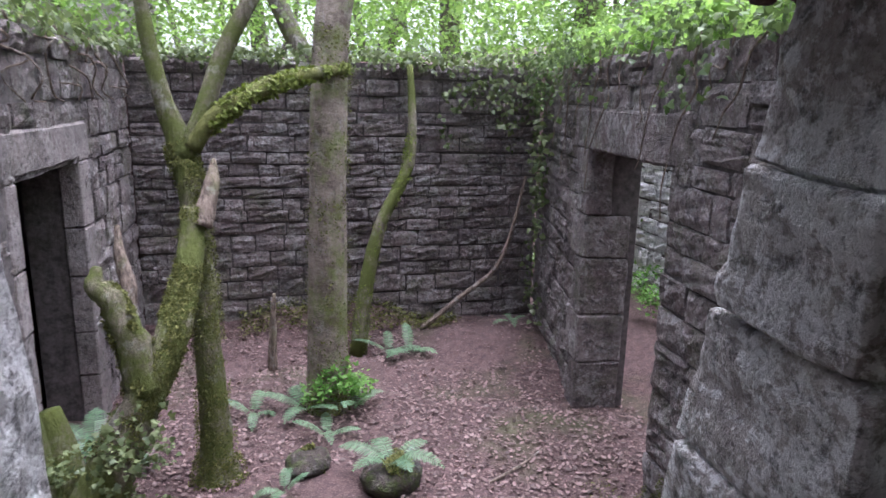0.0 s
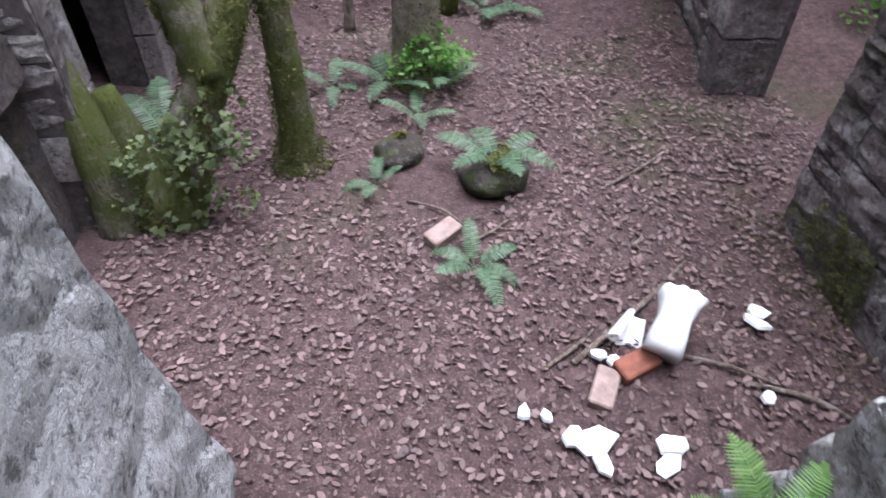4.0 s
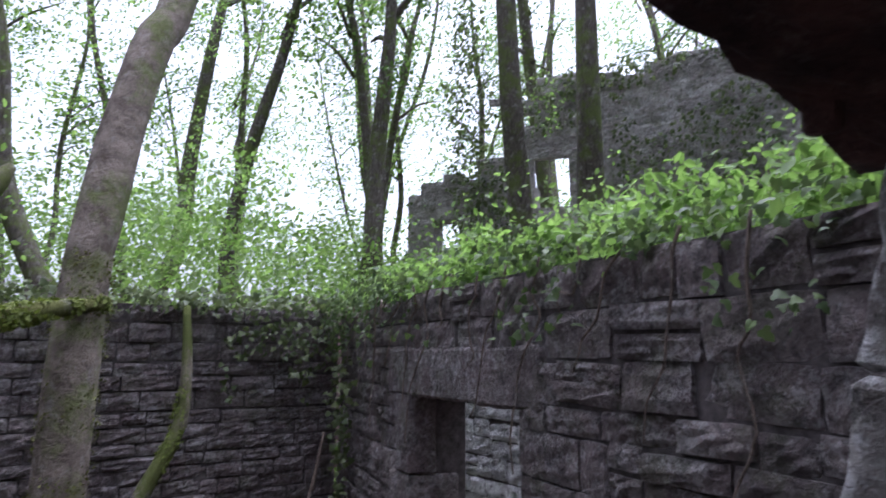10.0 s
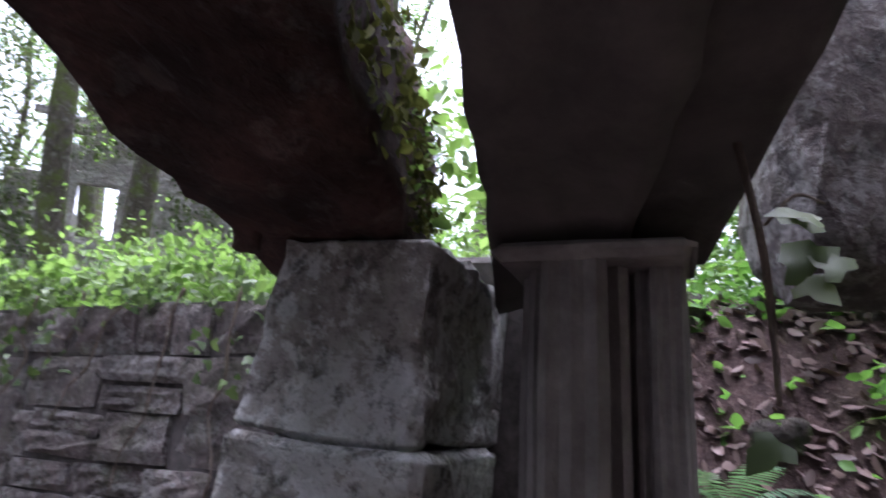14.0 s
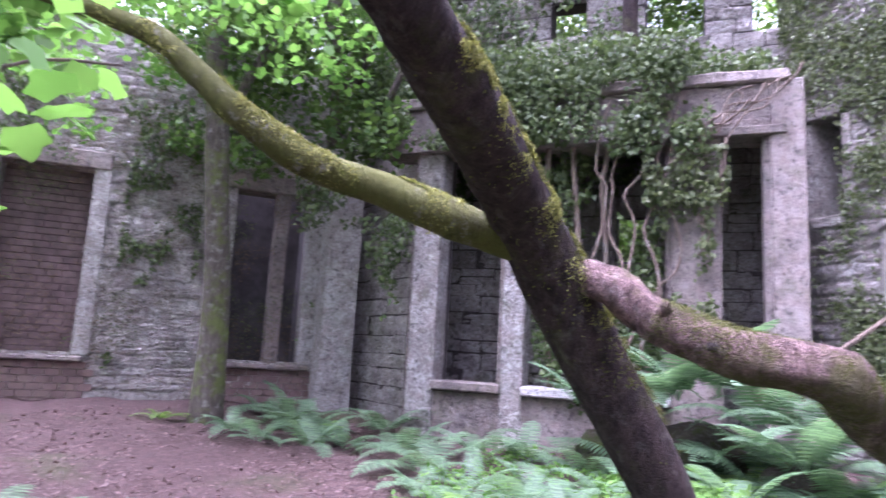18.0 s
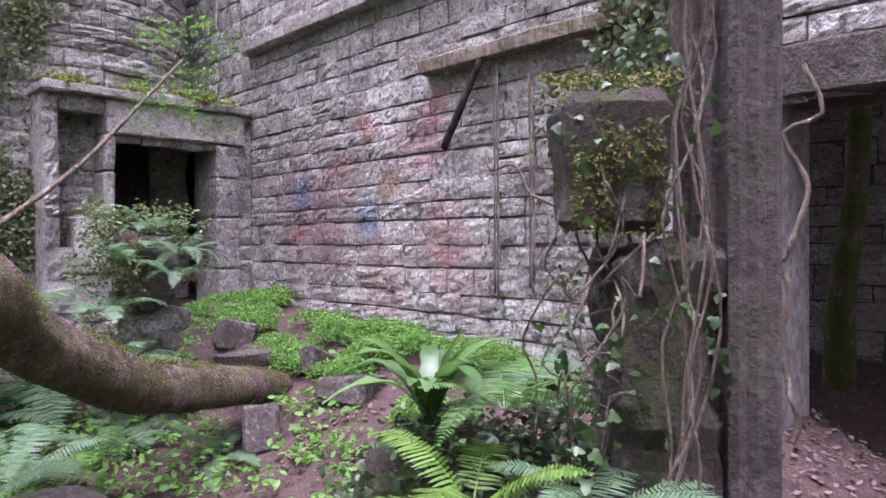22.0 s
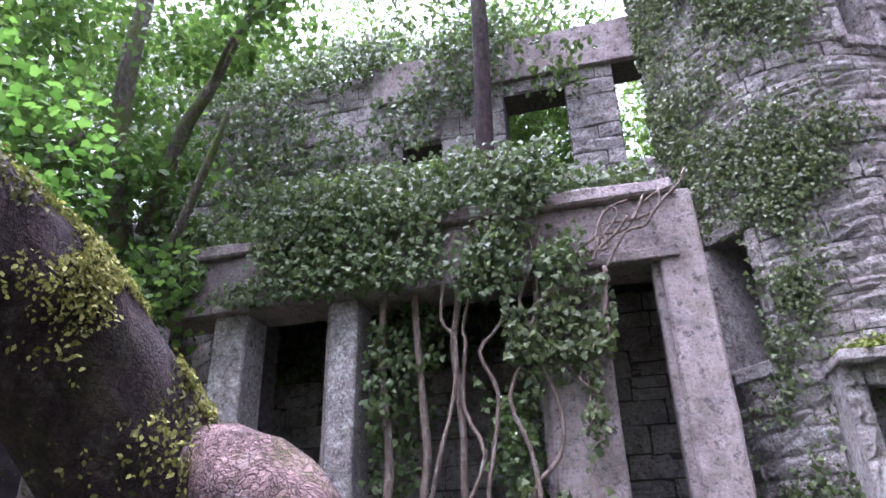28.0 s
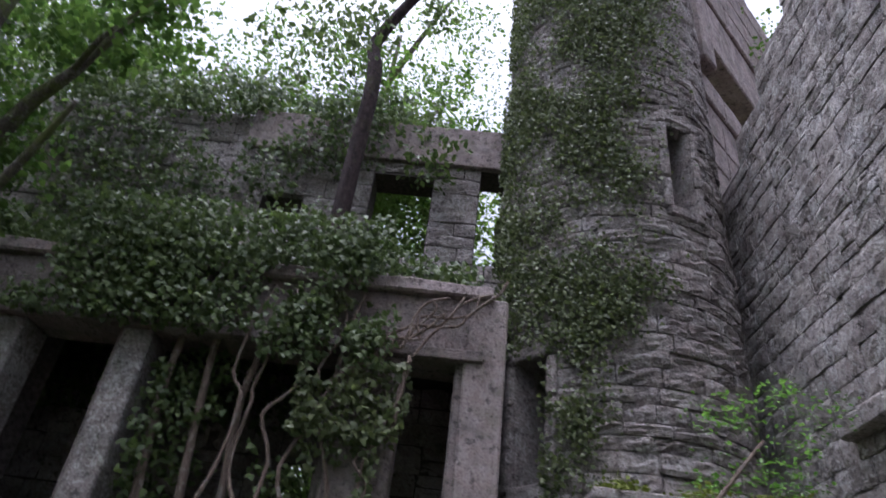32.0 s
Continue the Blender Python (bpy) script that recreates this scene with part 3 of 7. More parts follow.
            m = Matrix(((uu.x * (w - gap), -nn.x * dd, 0, c.x), (uu.y * (w - gap), -nn.y * dd, 0, c.y), (0, 0, h - gap, c.z), (0, 0, 0, 1)))
            placed.append(m @ Matrix.Rotation(r.uniform(-0.018, 0.018), 4, "Y"))
        lay_stones(root, placed, mat, focus, limit if k == 0 else 0)
    return root


# ---- ground ----
def smooth(v):
    v = np.clip(v, 0, 1)
    return v * v * (3 - 2 * v)


def ground_z(x, y):
    x, y = np.asarray(x, float), np.asarray(y, float)
    z = np.clip(0.055 * (-y - 0.5), 0, 0.5)
    z = z + 0.5 * smooth((-1.5 - x) / 2.0) * smooth((-1.2 - y) / 1.6) * smooth((x + 4.6) / 0.3)
    z = z + 0.15 * np.exp(-((x + 2.8) ** 2 + (y + 7.0) ** 2) / 1.2)
    z = z + 0.2 * smooth((x - 4) / 5) + 0.32 * np.exp(-((x - 0.0) ** 2 + (y + 5.1) ** 2) / 0.9)
    up = np.maximum(smooth((y + 1.95) / 0.75) * smooth((x - 1.35) / 1.3), smooth((y + 0.7) / 2.2) * smooth((x - 1.45) / 0.5))
    up = np.maximum(up, smooth((y - 0.6) / 0.6) * smooth((-1.9 - x) / 0.5))
    up = np.maximum(up, smooth((y - 6.45) / 0.5))
    high = 1.9 + np.clip(0.05 * (y - 6.5), 0, 2.0) + np.clip(0.12 * (x - 5.0), 0, 2.5) * smooth((y - 0) / 3)
    z = z * (1 - up) + high * up
    pit = ((x > -1.55) & (x < 3.2) & (y > 0.25) & (y < 6.6)) | ((x > -3.5) & (x < -1.5) & (y > 1.0) & (y < 5.6)) | ((x > 3.0) & (x < 4.75) & (y > 1.2) & (y < 9.0))
    floor = -1.0 + 0.16 * smooth((y - 5.6) / 0.8) * smooth((1.2 - np.abs(x - 0.5)) / 1.0) + 0.2 * smooth((x - 3.1) / 1.0) + 0.14 * np.exp(-((x - 2.3) ** 2 + (y - 5.6) ** 2) / 0.4)
    floor = floor + 0.12 * smooth((5.9 - y) / -0.5) * smooth((1.6 - x) / 0.5)
    z = np.where(pit, floor, z)
    bump_ = 0.035 * np.sin(x * 2.3 + 1.1 * np.sin(y * 1.7)) * np.sin(y * 2.9 + 0.6) + 0.02 * np.sin(x * 7.1 + y * 3.3) * np.sin(y * 6.3 - x * 2.0)
    flat = (np.abs(x) < 1.4) & (y > -1.2) & (y < 0.3)
    return z + np.where(flat, bump_ * 0.3, bump_)


def axis(lo, hi, fine_lo, fine_hi, step):
    a = list(np.arange(fine_lo, fine_hi + step / 2, step))
    far, d = [], step
    v = fine_hi
    while v < hi:
        d *= 1.35
        v += d
        far.append(v)
    near, d, v = [], step, fine_lo
    while v > lo:
        d *= 1.35
        v -= d
        near.append(v)
    return np.array(near[::-1] + a + far)


gx, gy = axis(-160, 160, -7.0, 11.0, 0.14), axis(-160, 160, -12.0, 8.0, 0.14)
GX, GY = np.meshgrid(gx, gy, indexing="ij")
GV = np.stack([GX, GY, ground_z(GX, GY)], -1).reshape(-1, 3)
ni, nj = len(gx), len(gy)
ii, jj = np.meshgrid(np.arange(ni - 1), np.arange(nj - 1), indexing="ij")
q0 = (ii * nj + jj).ravel()
GF = np.stack([q0, q0 + nj, q0 + nj + 1, q0 + 1], 1)
g_me = bpy.data.meshes.new("ground")
g_me.from_pydata(GV.tolist(), [], GF.tolist())
g_me.polygons.foreach_set("use_smooth", [True] * len(g_me.polygons))
tagged(link("ground", g_me, M_SOIL), "brown woodland soil under fallen leaves", "ground", "", "structure")


def gz(x, y):
    return float(ground_z(x, y))


# ---- the sunken roofless room ----
stone_wall("wall_north", "dark damp rubble wall of the sunken room", (-1.38, 6.4), (3.0, 6.4), -1.1, 1.92, 0.55, M_ROOM, hgt=(0.1, 0.2), wid=(0.16, 0.5), limit=300, focus=(0.8, 6.4, 0.6), seed=3)
stone_wall("wall_east", "rubble wall between the doorway and the back wall", (3.02, 6.4), (2.47, 4.0), -1.1, 1.88, 0.42, M_ROOM, hgt=(0.1, 0.21), wid=(0.16, 0.48), limit=200, focus=(2.7, 5.0, 0.5), seed=5)
stone_wall("wall_east_near", "rubble wall between the doorway and the window pier", (2.47, 4.0), (2.12, 0.75), -1.1, 1.9, 0.42, M_ROOM, [(-0.1, 1.37, -1.2, 1.2)], hgt=(0.12, 0.26), wid=(0.18, 0.5), limit=300, focus=(2.3, 2.2, 0.5), seed=6, back=True)
stone_wall("wall_west", "rubble wall with a dark doorway", (-1.38, 3.0), (-1.38, 6.4), -1.1, 1.95, 0.4, M_ROOM, [(0.29, 1.57, -1.2, 1.1)], hgt=(0.15, 0.3), wid=(0.22, 0.55), limit=200, focus=(-1.4, 3.6, 0.6), seed=7)
stone_wall("wall_recess", "rubble wall of the recess, hung with ivy", (-2.25, 0.6), (-2.25, 3.0), -1.1, 2.0, 0.4, M_ROOM, hgt=(0.16, 0.3), wid=(0.25, 0.6), limit=120, focus=(-2.2, 2.5, 0.6), seed=9)
# Little light gets down here; the wall's brightness comes from its stone colour.
stone_wall("wall_passage", "pale stone wall across the passage, sunlight in its colour", (4.6, 9.0), (4.6, 1.5), -1.1, 2.0, 0.4, M_PALE, hgt=(0.14, 0.26), wid=(0.25, 0.55), limit=60, focus=(4.6, 5.8, 0.5), seed=11)


def east_x(y):
    """Seen face of the east wall."""
    return 2.12 + (y - 0.75) * 0.1077 if y < 4.0 else 2.47 + (y - 4.0) * 0.229


def slab(name, label, lo, hi, mat, category="stone", amp=0.008, seed=1, kind="", step=0.12, bevel=0.015):
    root = part(name, rough_block(lo, hi, step, amp, seed, bevel), mat)
    return tagged(root, label, category, "", kind)


def door_frame(name, label, x, y0, y1, z0, top, mat, depth=0.14, wide=0.15, lintel=0.24):
    """A thin dressed surround, almost flush with a wall whose seen face looks along +x."""
    root = thing(name, label, "doorway", (0, 0, 0), "", "structure")
    xs = (x - depth, x + 0.012)
    k = 0
    for ya, yb in ((y0 - wide, y0 + 0.02), (y1 - 0.02, y1 + wide * 1.5)):
        z = z0
        for h in (0.42, 0.36, 0.45, 0.38, 0.5, 0.4):
            if z > top - 0.02:
                break
            part("jamb_stone", rough_block((xs[0], ya, z), (xs[1], yb, min(z + h - 0.006, top)), 0.1, 0.006, k, 0.01), mat, root)
            z += h
            k += 1
    part("lintel", rough_block((xs[0] - 0.004, y0 - wide - 0.05, top - 0.02), (xs[1] + 0.004, y1 + wide + 0.1, top + lintel), 0.1, 0.01, k, 0.015), mat, root)
    return root


door_frame("door_1", "dressed stone door surround of the dark chamber", -1.38, 3.29, 4.57, -1.05, 1.1, M_SURROUND)
passage_door = thing("door_2", "worn stone doorway opening on the passage", "doorway", (0, 0, 0), "", "structure")
DOOR_TURN = math.degrees(math.atan2(2.47 - 3.02, 6.4 - 4.0))
zz = -1.08
for k, h in enumerate((0.5, 0.42, 0.48, 0.36, 0.54)):
    bm = rough_block((-0.01, -0.05, zz), (0.38 if k < 4 else 0.2, 0.2 + 0.12 * (k % 2), min(zz + h - 0.006, 1.21)), 0.09, 0.014, 240 + k, 0.015)
    bmesh.ops.transform(bm, matrix=pose(2.46, 4.0, 0, 0, 0, DOOR_TURN * 0.6), verts=bm.verts)
    part("jamb_stone", bm, M_ROOM, passage_door)
    zz += h
bm = rough_block((-0.012, -1.6, 1.2), (0.42, 0.35, 1.52), 0.1, 0.012, 251, 0.02)
bmesh.ops.transform(bm, matrix=pose(2.46, 4.0, 0, 0, 0, -6.2), verts=bm.verts)
part("lintel", bm, M_ROOM, passage_door)


def closed_room(name, label, lo, hi, mat, open_side, floor=True):
    """Plain walls, floor and ceiling behind an opening."""
    t = 0.12
    root = thing(name, label, "wall", (0, 0, 0), "", "structure")
    sides = {"w": ((lo[0] - t, lo[1], lo[2]), (lo[0], hi[1], hi[2])), "e": ((hi[0], lo[1], lo[2]), (hi[0] + t, hi[1], hi[2])),
             "s": ((lo[0] - t, lo[1] - t, lo[2]), (hi[0] + t, lo[1], hi[2])), "n": ((lo[0] - t, hi[1], lo[2]), (hi[0] + t, hi[1] + t, hi[2]))}
    for k, (a, b) in sides.items():
        if k not in open_side:
            part("wall_panel", rough_block(a, b, 0.3, 0.01, ord(k)), mat, root)
    c = part("ceiling", rough_block((lo[0] - t, lo[1] - t, hi[2]), (hi[0] + t, hi[1] + t, hi[2] + 0.2), 0.4, 0.01, 3), mat)
    tagged(c, "dark stone ceiling of the chamber", "ceiling", "", "structure")
    return root


closed_room("wall_chamber", "streaked plaster walls of the chamber, shade in their colour", (-3.6, 3.18, -1.1), (-1.79, 5.6, 1.75), M_DARK, "e")
stone_wall("wall_return", "short rubble return between recess and door", (-2.25, 3.0), (-1.38, 3.0), -1.1, 1.95, 0.16, M_TOWER, hgt=(0.16, 0.3), wid=(0.25, 0.5), limit=20, focus=(-1.5, 3, 0.6), seed=10)
slab("sill_wall", "broken masonry below the window sill", (-1.4, 0.02, -1.1), (2.2, 0.42, -0.04), M_ROUGH, "wall", 0.02, 4, "structure", 0.1, 0.03)
slab("window_sill", "worn concrete window sill with moss", (-1.2, 0.0, -0.05), (1.3, 0.45, 0.0), M_CONC, "sill", 0.006, 5, "structure", 0.1)
# ledge in the recess
ledge = thing("stone_ledge", "stone ledge with fallen leaves over a low dark opening", "ledge", (-1.9, 2.2, 0.05))
led_bm = rough_block((-0.3, -1.0, -0.12), (0.4, 0.78, 0.1), 0.1, 0.014, 6, 0.02)
part("slab", led_bm, M_SHAFT, ledge)
earth = bmesh.new()
bmesh.ops.create_icosphere(earth, subdivisions=4, radius=0.5)
for v in earth.verts:
    v.co = Vector((v.co.x * 0.72 + 0.02, v.co.y * 1.75 - 0.1, 0.1 + v.co.z * 0.22)) + v.co * 0.12 * noise.noise(v.co * 5)
part("earth", earth, M_SOIL, ledge, "earth and leaf mould heaped on the slab", True)
part("pier", rough_block((-0.05, 0.6, -1.1), (0.3, 0.82, -0.12), 0.1, 0.02, 8, 0.03), M_SHAFT, ledge)

# ---- the window bay under which the camera stands ----
left_jamb = thing("window_jamb", "pale limewashed broken window jamb", "jamb", (0, 0, 0), "", "structure")
jb = rough_block((-1.35, 0.35, -1.1), (-0.62, 1.0, 1.75), 0.1, 0.025, 12, 0.03)
for v in jb.verts:
    if v.co.y > 0.7:
        v.co.y += max(0.0, (1.25 - v.co.z)) * 0.2
part("jamb_block", jb, M_PALE, left_jamb)
pier = thing("window_pier", "broken masonry pier with a moulded mullion", "pier", (0, 0, 0), "", "structure")
z = -1.1
for k, h in enumerate((0.66, 0.5, 0.58, 0.42, 0.36, 0.52)):
    top_z = min(z + h, 1.79)
    bm = rough_block((1.04 + 0.02 * (k % 2), 0.13 + 0.02 * (k % 3), z), (1.7, 0.32, top_z - 0.008), 0.045, 0.012, 20 + k, 0.012)
    for v in bm.verts:
        v.co.z += 0.16 * (v.co.y - 0.1)
        if v.co.y < 0.2:
            v.co.y -= 0.08 * max(0.0, v.co.z)
        else:
            v.co.y += max(0.0, 1.75 - v.co.z) * 0.28 * min(1.0, (v.co.y - 0.2) / 0.12) + 0.025 * (k % 2)
        if v.co.x < 1.5:
            v.co.x += max(0.0, 1.65 - v.co.z) * 0.07
        v.co += v.normal * (0.012 * noise.noise(v.co * 22) + 0.016 * noise.noise(v.co * 9))
    part("pier_stone", bm, M_ROUGH, pier)
    z += h
part("pier_core", rough_block((1.62, -0.3, -0.1), (1.86, 0.3, 1.9), 0.2, 0.01, 31), M_MORTAR, pier)
bm = rough_block((1.17, -0.2, -0.1), (1.66, 0.16, 0.1), 0.05, 0.014, 34, 0.02)
for v in bm.verts:
    v.co.x += 0.25 * max(0.0, -v.co.y)
    v.co.z += 0.2 * max(0.0, v.co.x - 1.2)
part("broken_base", bm, M_ROUGH, pier, "broken dressed base block beside the reveal")


def prism(profile, z0, z1, turn=0.0, at=(0, 0), bevel=0.0):
    """An upright moulding of the given plan."""
    bm = bmesh.new()
    c, s = math.cos(turn), math.sin(turn)
    lo, hi = [], []
    n = 8
    rings = []
    for k in range(n + 1):
        zz = z0 + (z1 - z0) * k / n
        ring = []
        for (x, y) in profile:
            p = Vector((at[0] + c * x - s * y, at[1] + s * x + c * y, zz))
            q = noise.noise(p * 6) * 0.006 + noise.noise(p * 17) * 0.004
            ring.append(bm.verts.new(p + Vector((q, q, 0))))
        rings.append(ring)
    for a, b in zip(rings, rings[1:]):
        for i in range(len(a)):
            j = (i + 1) % len(a)
            bm.faces.new((a[i], a[j], b[j], b[i]))
    bm.faces.new(rings[0][::-1])
    bm.faces.new(rings[-1])
    bmesh.ops.recalc_face_normals(bm, faces=bm.faces)
    return bm


MULLION = [(-0.12, -0.17), (-0.05, -0.17), (-0.035, -0.15), (-0.05, -0.125), (0.0, -0.12), (0.045, -0.13), (0.07, -0.11), (0.055, -0.08), (0.1, -0.07), (0.14, -0.085), (0.165, -0.06), (0.15, -0.03), (0.165, 0.0), (0.15, 0.03), (0.165, 0.06), (0.14, 0.085), (0.1, 0.07), (0.055, 0.08), (0.07, 0.11), (0.045, 0.13), (0.0, 0.12), (-0.05, 0.125), (-0.035, 0.15), (-0.05, 0.17), (-0.12, 0.17)]
part("mullion", prism([(x * 0.66, y * 0.66) for x, y in MULLION], -0.2, 1.765, math.pi, (1.22, -0.2)), M_CONC, pier, "smooth weathered moulded mullion")
part("mullion_shaft", prism([(x * 0.36, y * 0.36) for x, y in MULLION], -0.2, 1.765, math.pi + 0.3, (1.25, -0.335)), M_CONC, pier, "slim outer shaft of the mullion")
part("mullion_cap", rough_block((1.09, -0.4, 1.755), (1.36, -0.06, 1.79), 0.08, 0.006, 33), M_CONC, pier)


def beam(name, label, a, b, z0, z1, mat, amp, seed, drop=0.0):
    """A beam whose two lower edges run through a and b: each y at x = 0, y per x, x from, x to."""
    bm = bmesh.new()
    n = 48
    rings = []
    for k in range(n + 1):
        t = k / n
        xa, xb = a[2] + (a[3] - a[2]) * t, b[2] + (b[3] - b[2]) * t
        pa, pb = Vector((xa, a[0] + a[1] * xa, 0)), Vector((xb, b[0] + b[1] * xb, 0))
        s = (pb - pa).normalized()
        prof = []
        for j in range(10):
            q = j / 10
            prof.append((pa.lerp(pb, q), z0 - drop * math.sin(math.pi * q), Vector((0, 0, -1)) + s * (q - 0.5)))
        for j in range(5):
            prof.append((pb, z0 + (z1 - z0) * j / 5, s))
        prof.append((pb, z1, s))
        prof.append((pa, z1, -s))
        for j in range(4):
            prof.append((pa, z1 - (z1 - z0) * (j + 1) / 5, -s))
        ring = []
        for (p, zz, out) in prof:
            p = p + Vector((0, 0, zz - 0.22 * max(p.x, -0.6)))
            d = noise.noise(p * 3.5 + Vector((seed, 0, 0))) * 1.2 + 0.7 * noise.noise(p * 11) + 0.5 * noise.noise(Vector((p.x * 6, p.y * 34, p.z * 34))) + 0.35 * noise.noise(p * 31)
            ring.append(bm.verts.new(p + out * d * amp))
        rings.append(ring)
    for x, y in zip(rings, rings[1:]):
        for i in range(len(x)):
            j = (i + 1) % len(x)
            bm.faces.new((x[i], x[j], y[j], y[i]))
    bm.faces.new(rings[0][::-1])
    bm.faces.new(rings[-1])
    bmesh.ops.recalc_face_normals(bm, faces=bm.faces)
    ob = part(name, bm, mat, None, "", True)
    return tagged(ob, label, "beam", "", "structure")


# Lintel colours already include the shade seen from below.
beam("lintel_inner", "heavy rotten inner lintel, flaking underneath, shade in its colour", (0.33, 0.12, -1.8, 1.3), (-0.13, 0.215, -1.8, 1.45), 2.05, 2.4, M_WOODBEAM, 0.024, 3, 0.02)
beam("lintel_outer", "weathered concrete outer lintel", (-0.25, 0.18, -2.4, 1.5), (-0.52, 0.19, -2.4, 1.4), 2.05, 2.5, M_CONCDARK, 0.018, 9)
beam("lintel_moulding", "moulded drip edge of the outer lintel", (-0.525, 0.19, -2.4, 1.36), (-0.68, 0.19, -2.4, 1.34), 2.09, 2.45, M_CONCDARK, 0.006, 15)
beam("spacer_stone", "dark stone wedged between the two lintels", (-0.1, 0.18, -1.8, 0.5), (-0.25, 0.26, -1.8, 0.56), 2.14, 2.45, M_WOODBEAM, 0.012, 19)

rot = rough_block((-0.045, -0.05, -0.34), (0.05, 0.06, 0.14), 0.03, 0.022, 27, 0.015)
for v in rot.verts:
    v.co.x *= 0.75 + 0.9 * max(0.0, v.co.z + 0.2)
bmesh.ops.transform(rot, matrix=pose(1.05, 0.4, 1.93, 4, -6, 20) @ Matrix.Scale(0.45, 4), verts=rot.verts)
tagged(part("rotten_timber", rot, M_WOODBEAM), "rotten timber end hanging under the lintel, near-black for shade", "timber")

# ---- the court ----
stone_wall("wall_graffiti", "tall pale stone wall with faded red and blue paint", (-3.83, -11.6), (-3.83, -0.4), 0.2, 9.5, 0.5, M_COURT, [(9.0, 10.4, -0.2, 2.36), (-0.1, 1.0, 6.5, 9.6), (1.0, 1.8, 6.9, 9.6), (1.8, 2.5, 7.4, 9.6), (2.5, 3.2, 7.8, 9.6), (3.2, 4.0, 8.3, 9.6), (4.0, 4.7, 8.8, 9.6)], hgt=(0.13, 0.25), wid=(0.15, 0.46), depth=0.075, limit=300, focus=(-3.8, -5.2, 1.7), seed=13, core=M_JOINT, recess=0.026, gap=0.008, proud=0.6)
slab("cornice", "broken stone string course along the wall", (-3.84, -8.1, 3.68), (-3.7, -4.3, 3.84), M_TOWER, "cornice", 0.015, 14, "structure", 0.15, 0.02)
slab("door_lintel", "heavy stone lintel over the side doorway", (-4.4, -2.8, 2.36), (-3.79, -1.0, 2.64), M_SHAFT, "lintel", 0.015, 15, "structure", 0.15, 0.02)
# porch door at the foot of the tower
stone_wall("wall_porch", "stone porch wall with a low dark doorway", (-1.78, -8.1), (-3.83, -8.1), 0.2, 3.05, 0.5, M_TOWER, [(0.59, 1.63, 0.0, 2.67), (0.13, 0.53, 1.6, 2.94)], core=M_TOWER, recess=0.018, hgt=(0.2, 0.3), wid=(0.25, 0.5), limit=60, focus=(-2.5, -8.1, 1.5), seed=17)
porch = thing("door_3", "square stone doorway at the tower foot", "doorway", (0, 0, 0), "", "structure")
zz = 0.4
for k, h in enumerate((0.5, 0.45, 0.55, 0.42, 0.35)):
    part("jamb_stone", rough_block((-3.66, -8.5, zz), (-3.4, -8.05, min(zz + h - 0.01, 2.67)), 0.1, 0.012, 60 + k), M_TOWER, porch)
    part("jamb_stone", rough_block((-2.38, -8.5, zz), (-2.28 if zz > 1.6 else -2.02, -8.06, min(zz + h - 0.01, 2.67)), 0.1, 0.012, 70 + k), M_TOWER, porch)
    zz += h
part("lintel", rough_block((-3.72, -8.5, 2.67), (-2.3, -8.03, 3.0), 0.1, 0.015, 80), M_TOWER, porch)
part("top_slab", rough_block((-3.8, -8.75, 3.0), (-1.75, -7.98, 3.1), 0.12, 0.02, 81), M_TOWER, porch)
# Inside panels coloured near-black in place of the porch's own shade.
closed_room("wall_porch_inside", "dark inside of the porch", (-3.9, -10.2, 0.2), (-1.9, -8.62, 2.95), M_UNLIT, "n")


def tower(cx, cy, rad, z0, z1, holes, mat, focus, limit):
    """A round tower of coursed stones; holes: angle from, angle to, z from, z to."""
    root = thing("tower", "round stone stair tower with slit windows", "tower", (0, 0, 0), "", "structure")
    bm = bmesh.new()
    cuts = sorted({z0, z1} | {h[k] for h in holes for k in (2, 3)})
    n = 48
    angs = sorted({2 * math.pi * k / n for k in range(n)} | {h[k] % (2 * math.pi) for h in holes for k in (0, 1)})
    for a, b in zip(angs, angs[1:] + [2 * math.pi]):
        for c, d in zip(cuts, cuts[1:]):
            if not free(a + 0.004, b - 0.004, c, d, holes):
                continue
            q = []
            for (r_, zz_) in ((rad - 0.024, c), (rad - 0.024, d), (rad - 0.4, d), (rad - 0.4, c)):
                for g in (a, b):
                    q.append(bm.verts.new((cx + r_ * math.cos(g), cy + r_ * math.sin(g), zz_)))
            for f in ((0, 1, 3, 2), (4, 5, 7, 6), (0, 2, 4, 6), (1, 7, 5, 3), (2, 3, 5, 4), (0, 6, 7, 1)):
                bm.faces.new([q[k] for k in f])
    bmesh.ops.recalc_face_normals(bm, faces=bm.faces)
    part("tower_core", bm, mat, root)
    # Added slabs inside the tower keep daylight out of the slit windows.
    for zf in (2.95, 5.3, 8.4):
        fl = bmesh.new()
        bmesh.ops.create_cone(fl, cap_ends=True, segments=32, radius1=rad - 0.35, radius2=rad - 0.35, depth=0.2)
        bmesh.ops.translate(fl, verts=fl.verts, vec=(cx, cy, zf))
        part("blocking_slab", fl, M_UNLIT, root)
    # Added near-black cylinder gives the slits an unlit backing.
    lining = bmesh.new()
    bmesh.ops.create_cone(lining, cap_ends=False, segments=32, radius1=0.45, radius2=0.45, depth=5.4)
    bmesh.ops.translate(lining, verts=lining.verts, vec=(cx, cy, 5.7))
    part("blocking_core", lining, M_UNLIT, root)
    placed, r = [], random.Random(5)
    full = 2 * math.pi * rad
    hs = [(a * rad, b * rad, c, d) for a, b, c, d in holes]
    for (cu, cz, w, h) in courses(full, z0, z1, hs, (0.11, 0.19), (0.2, 0.5), 19):
        g = cu / rad
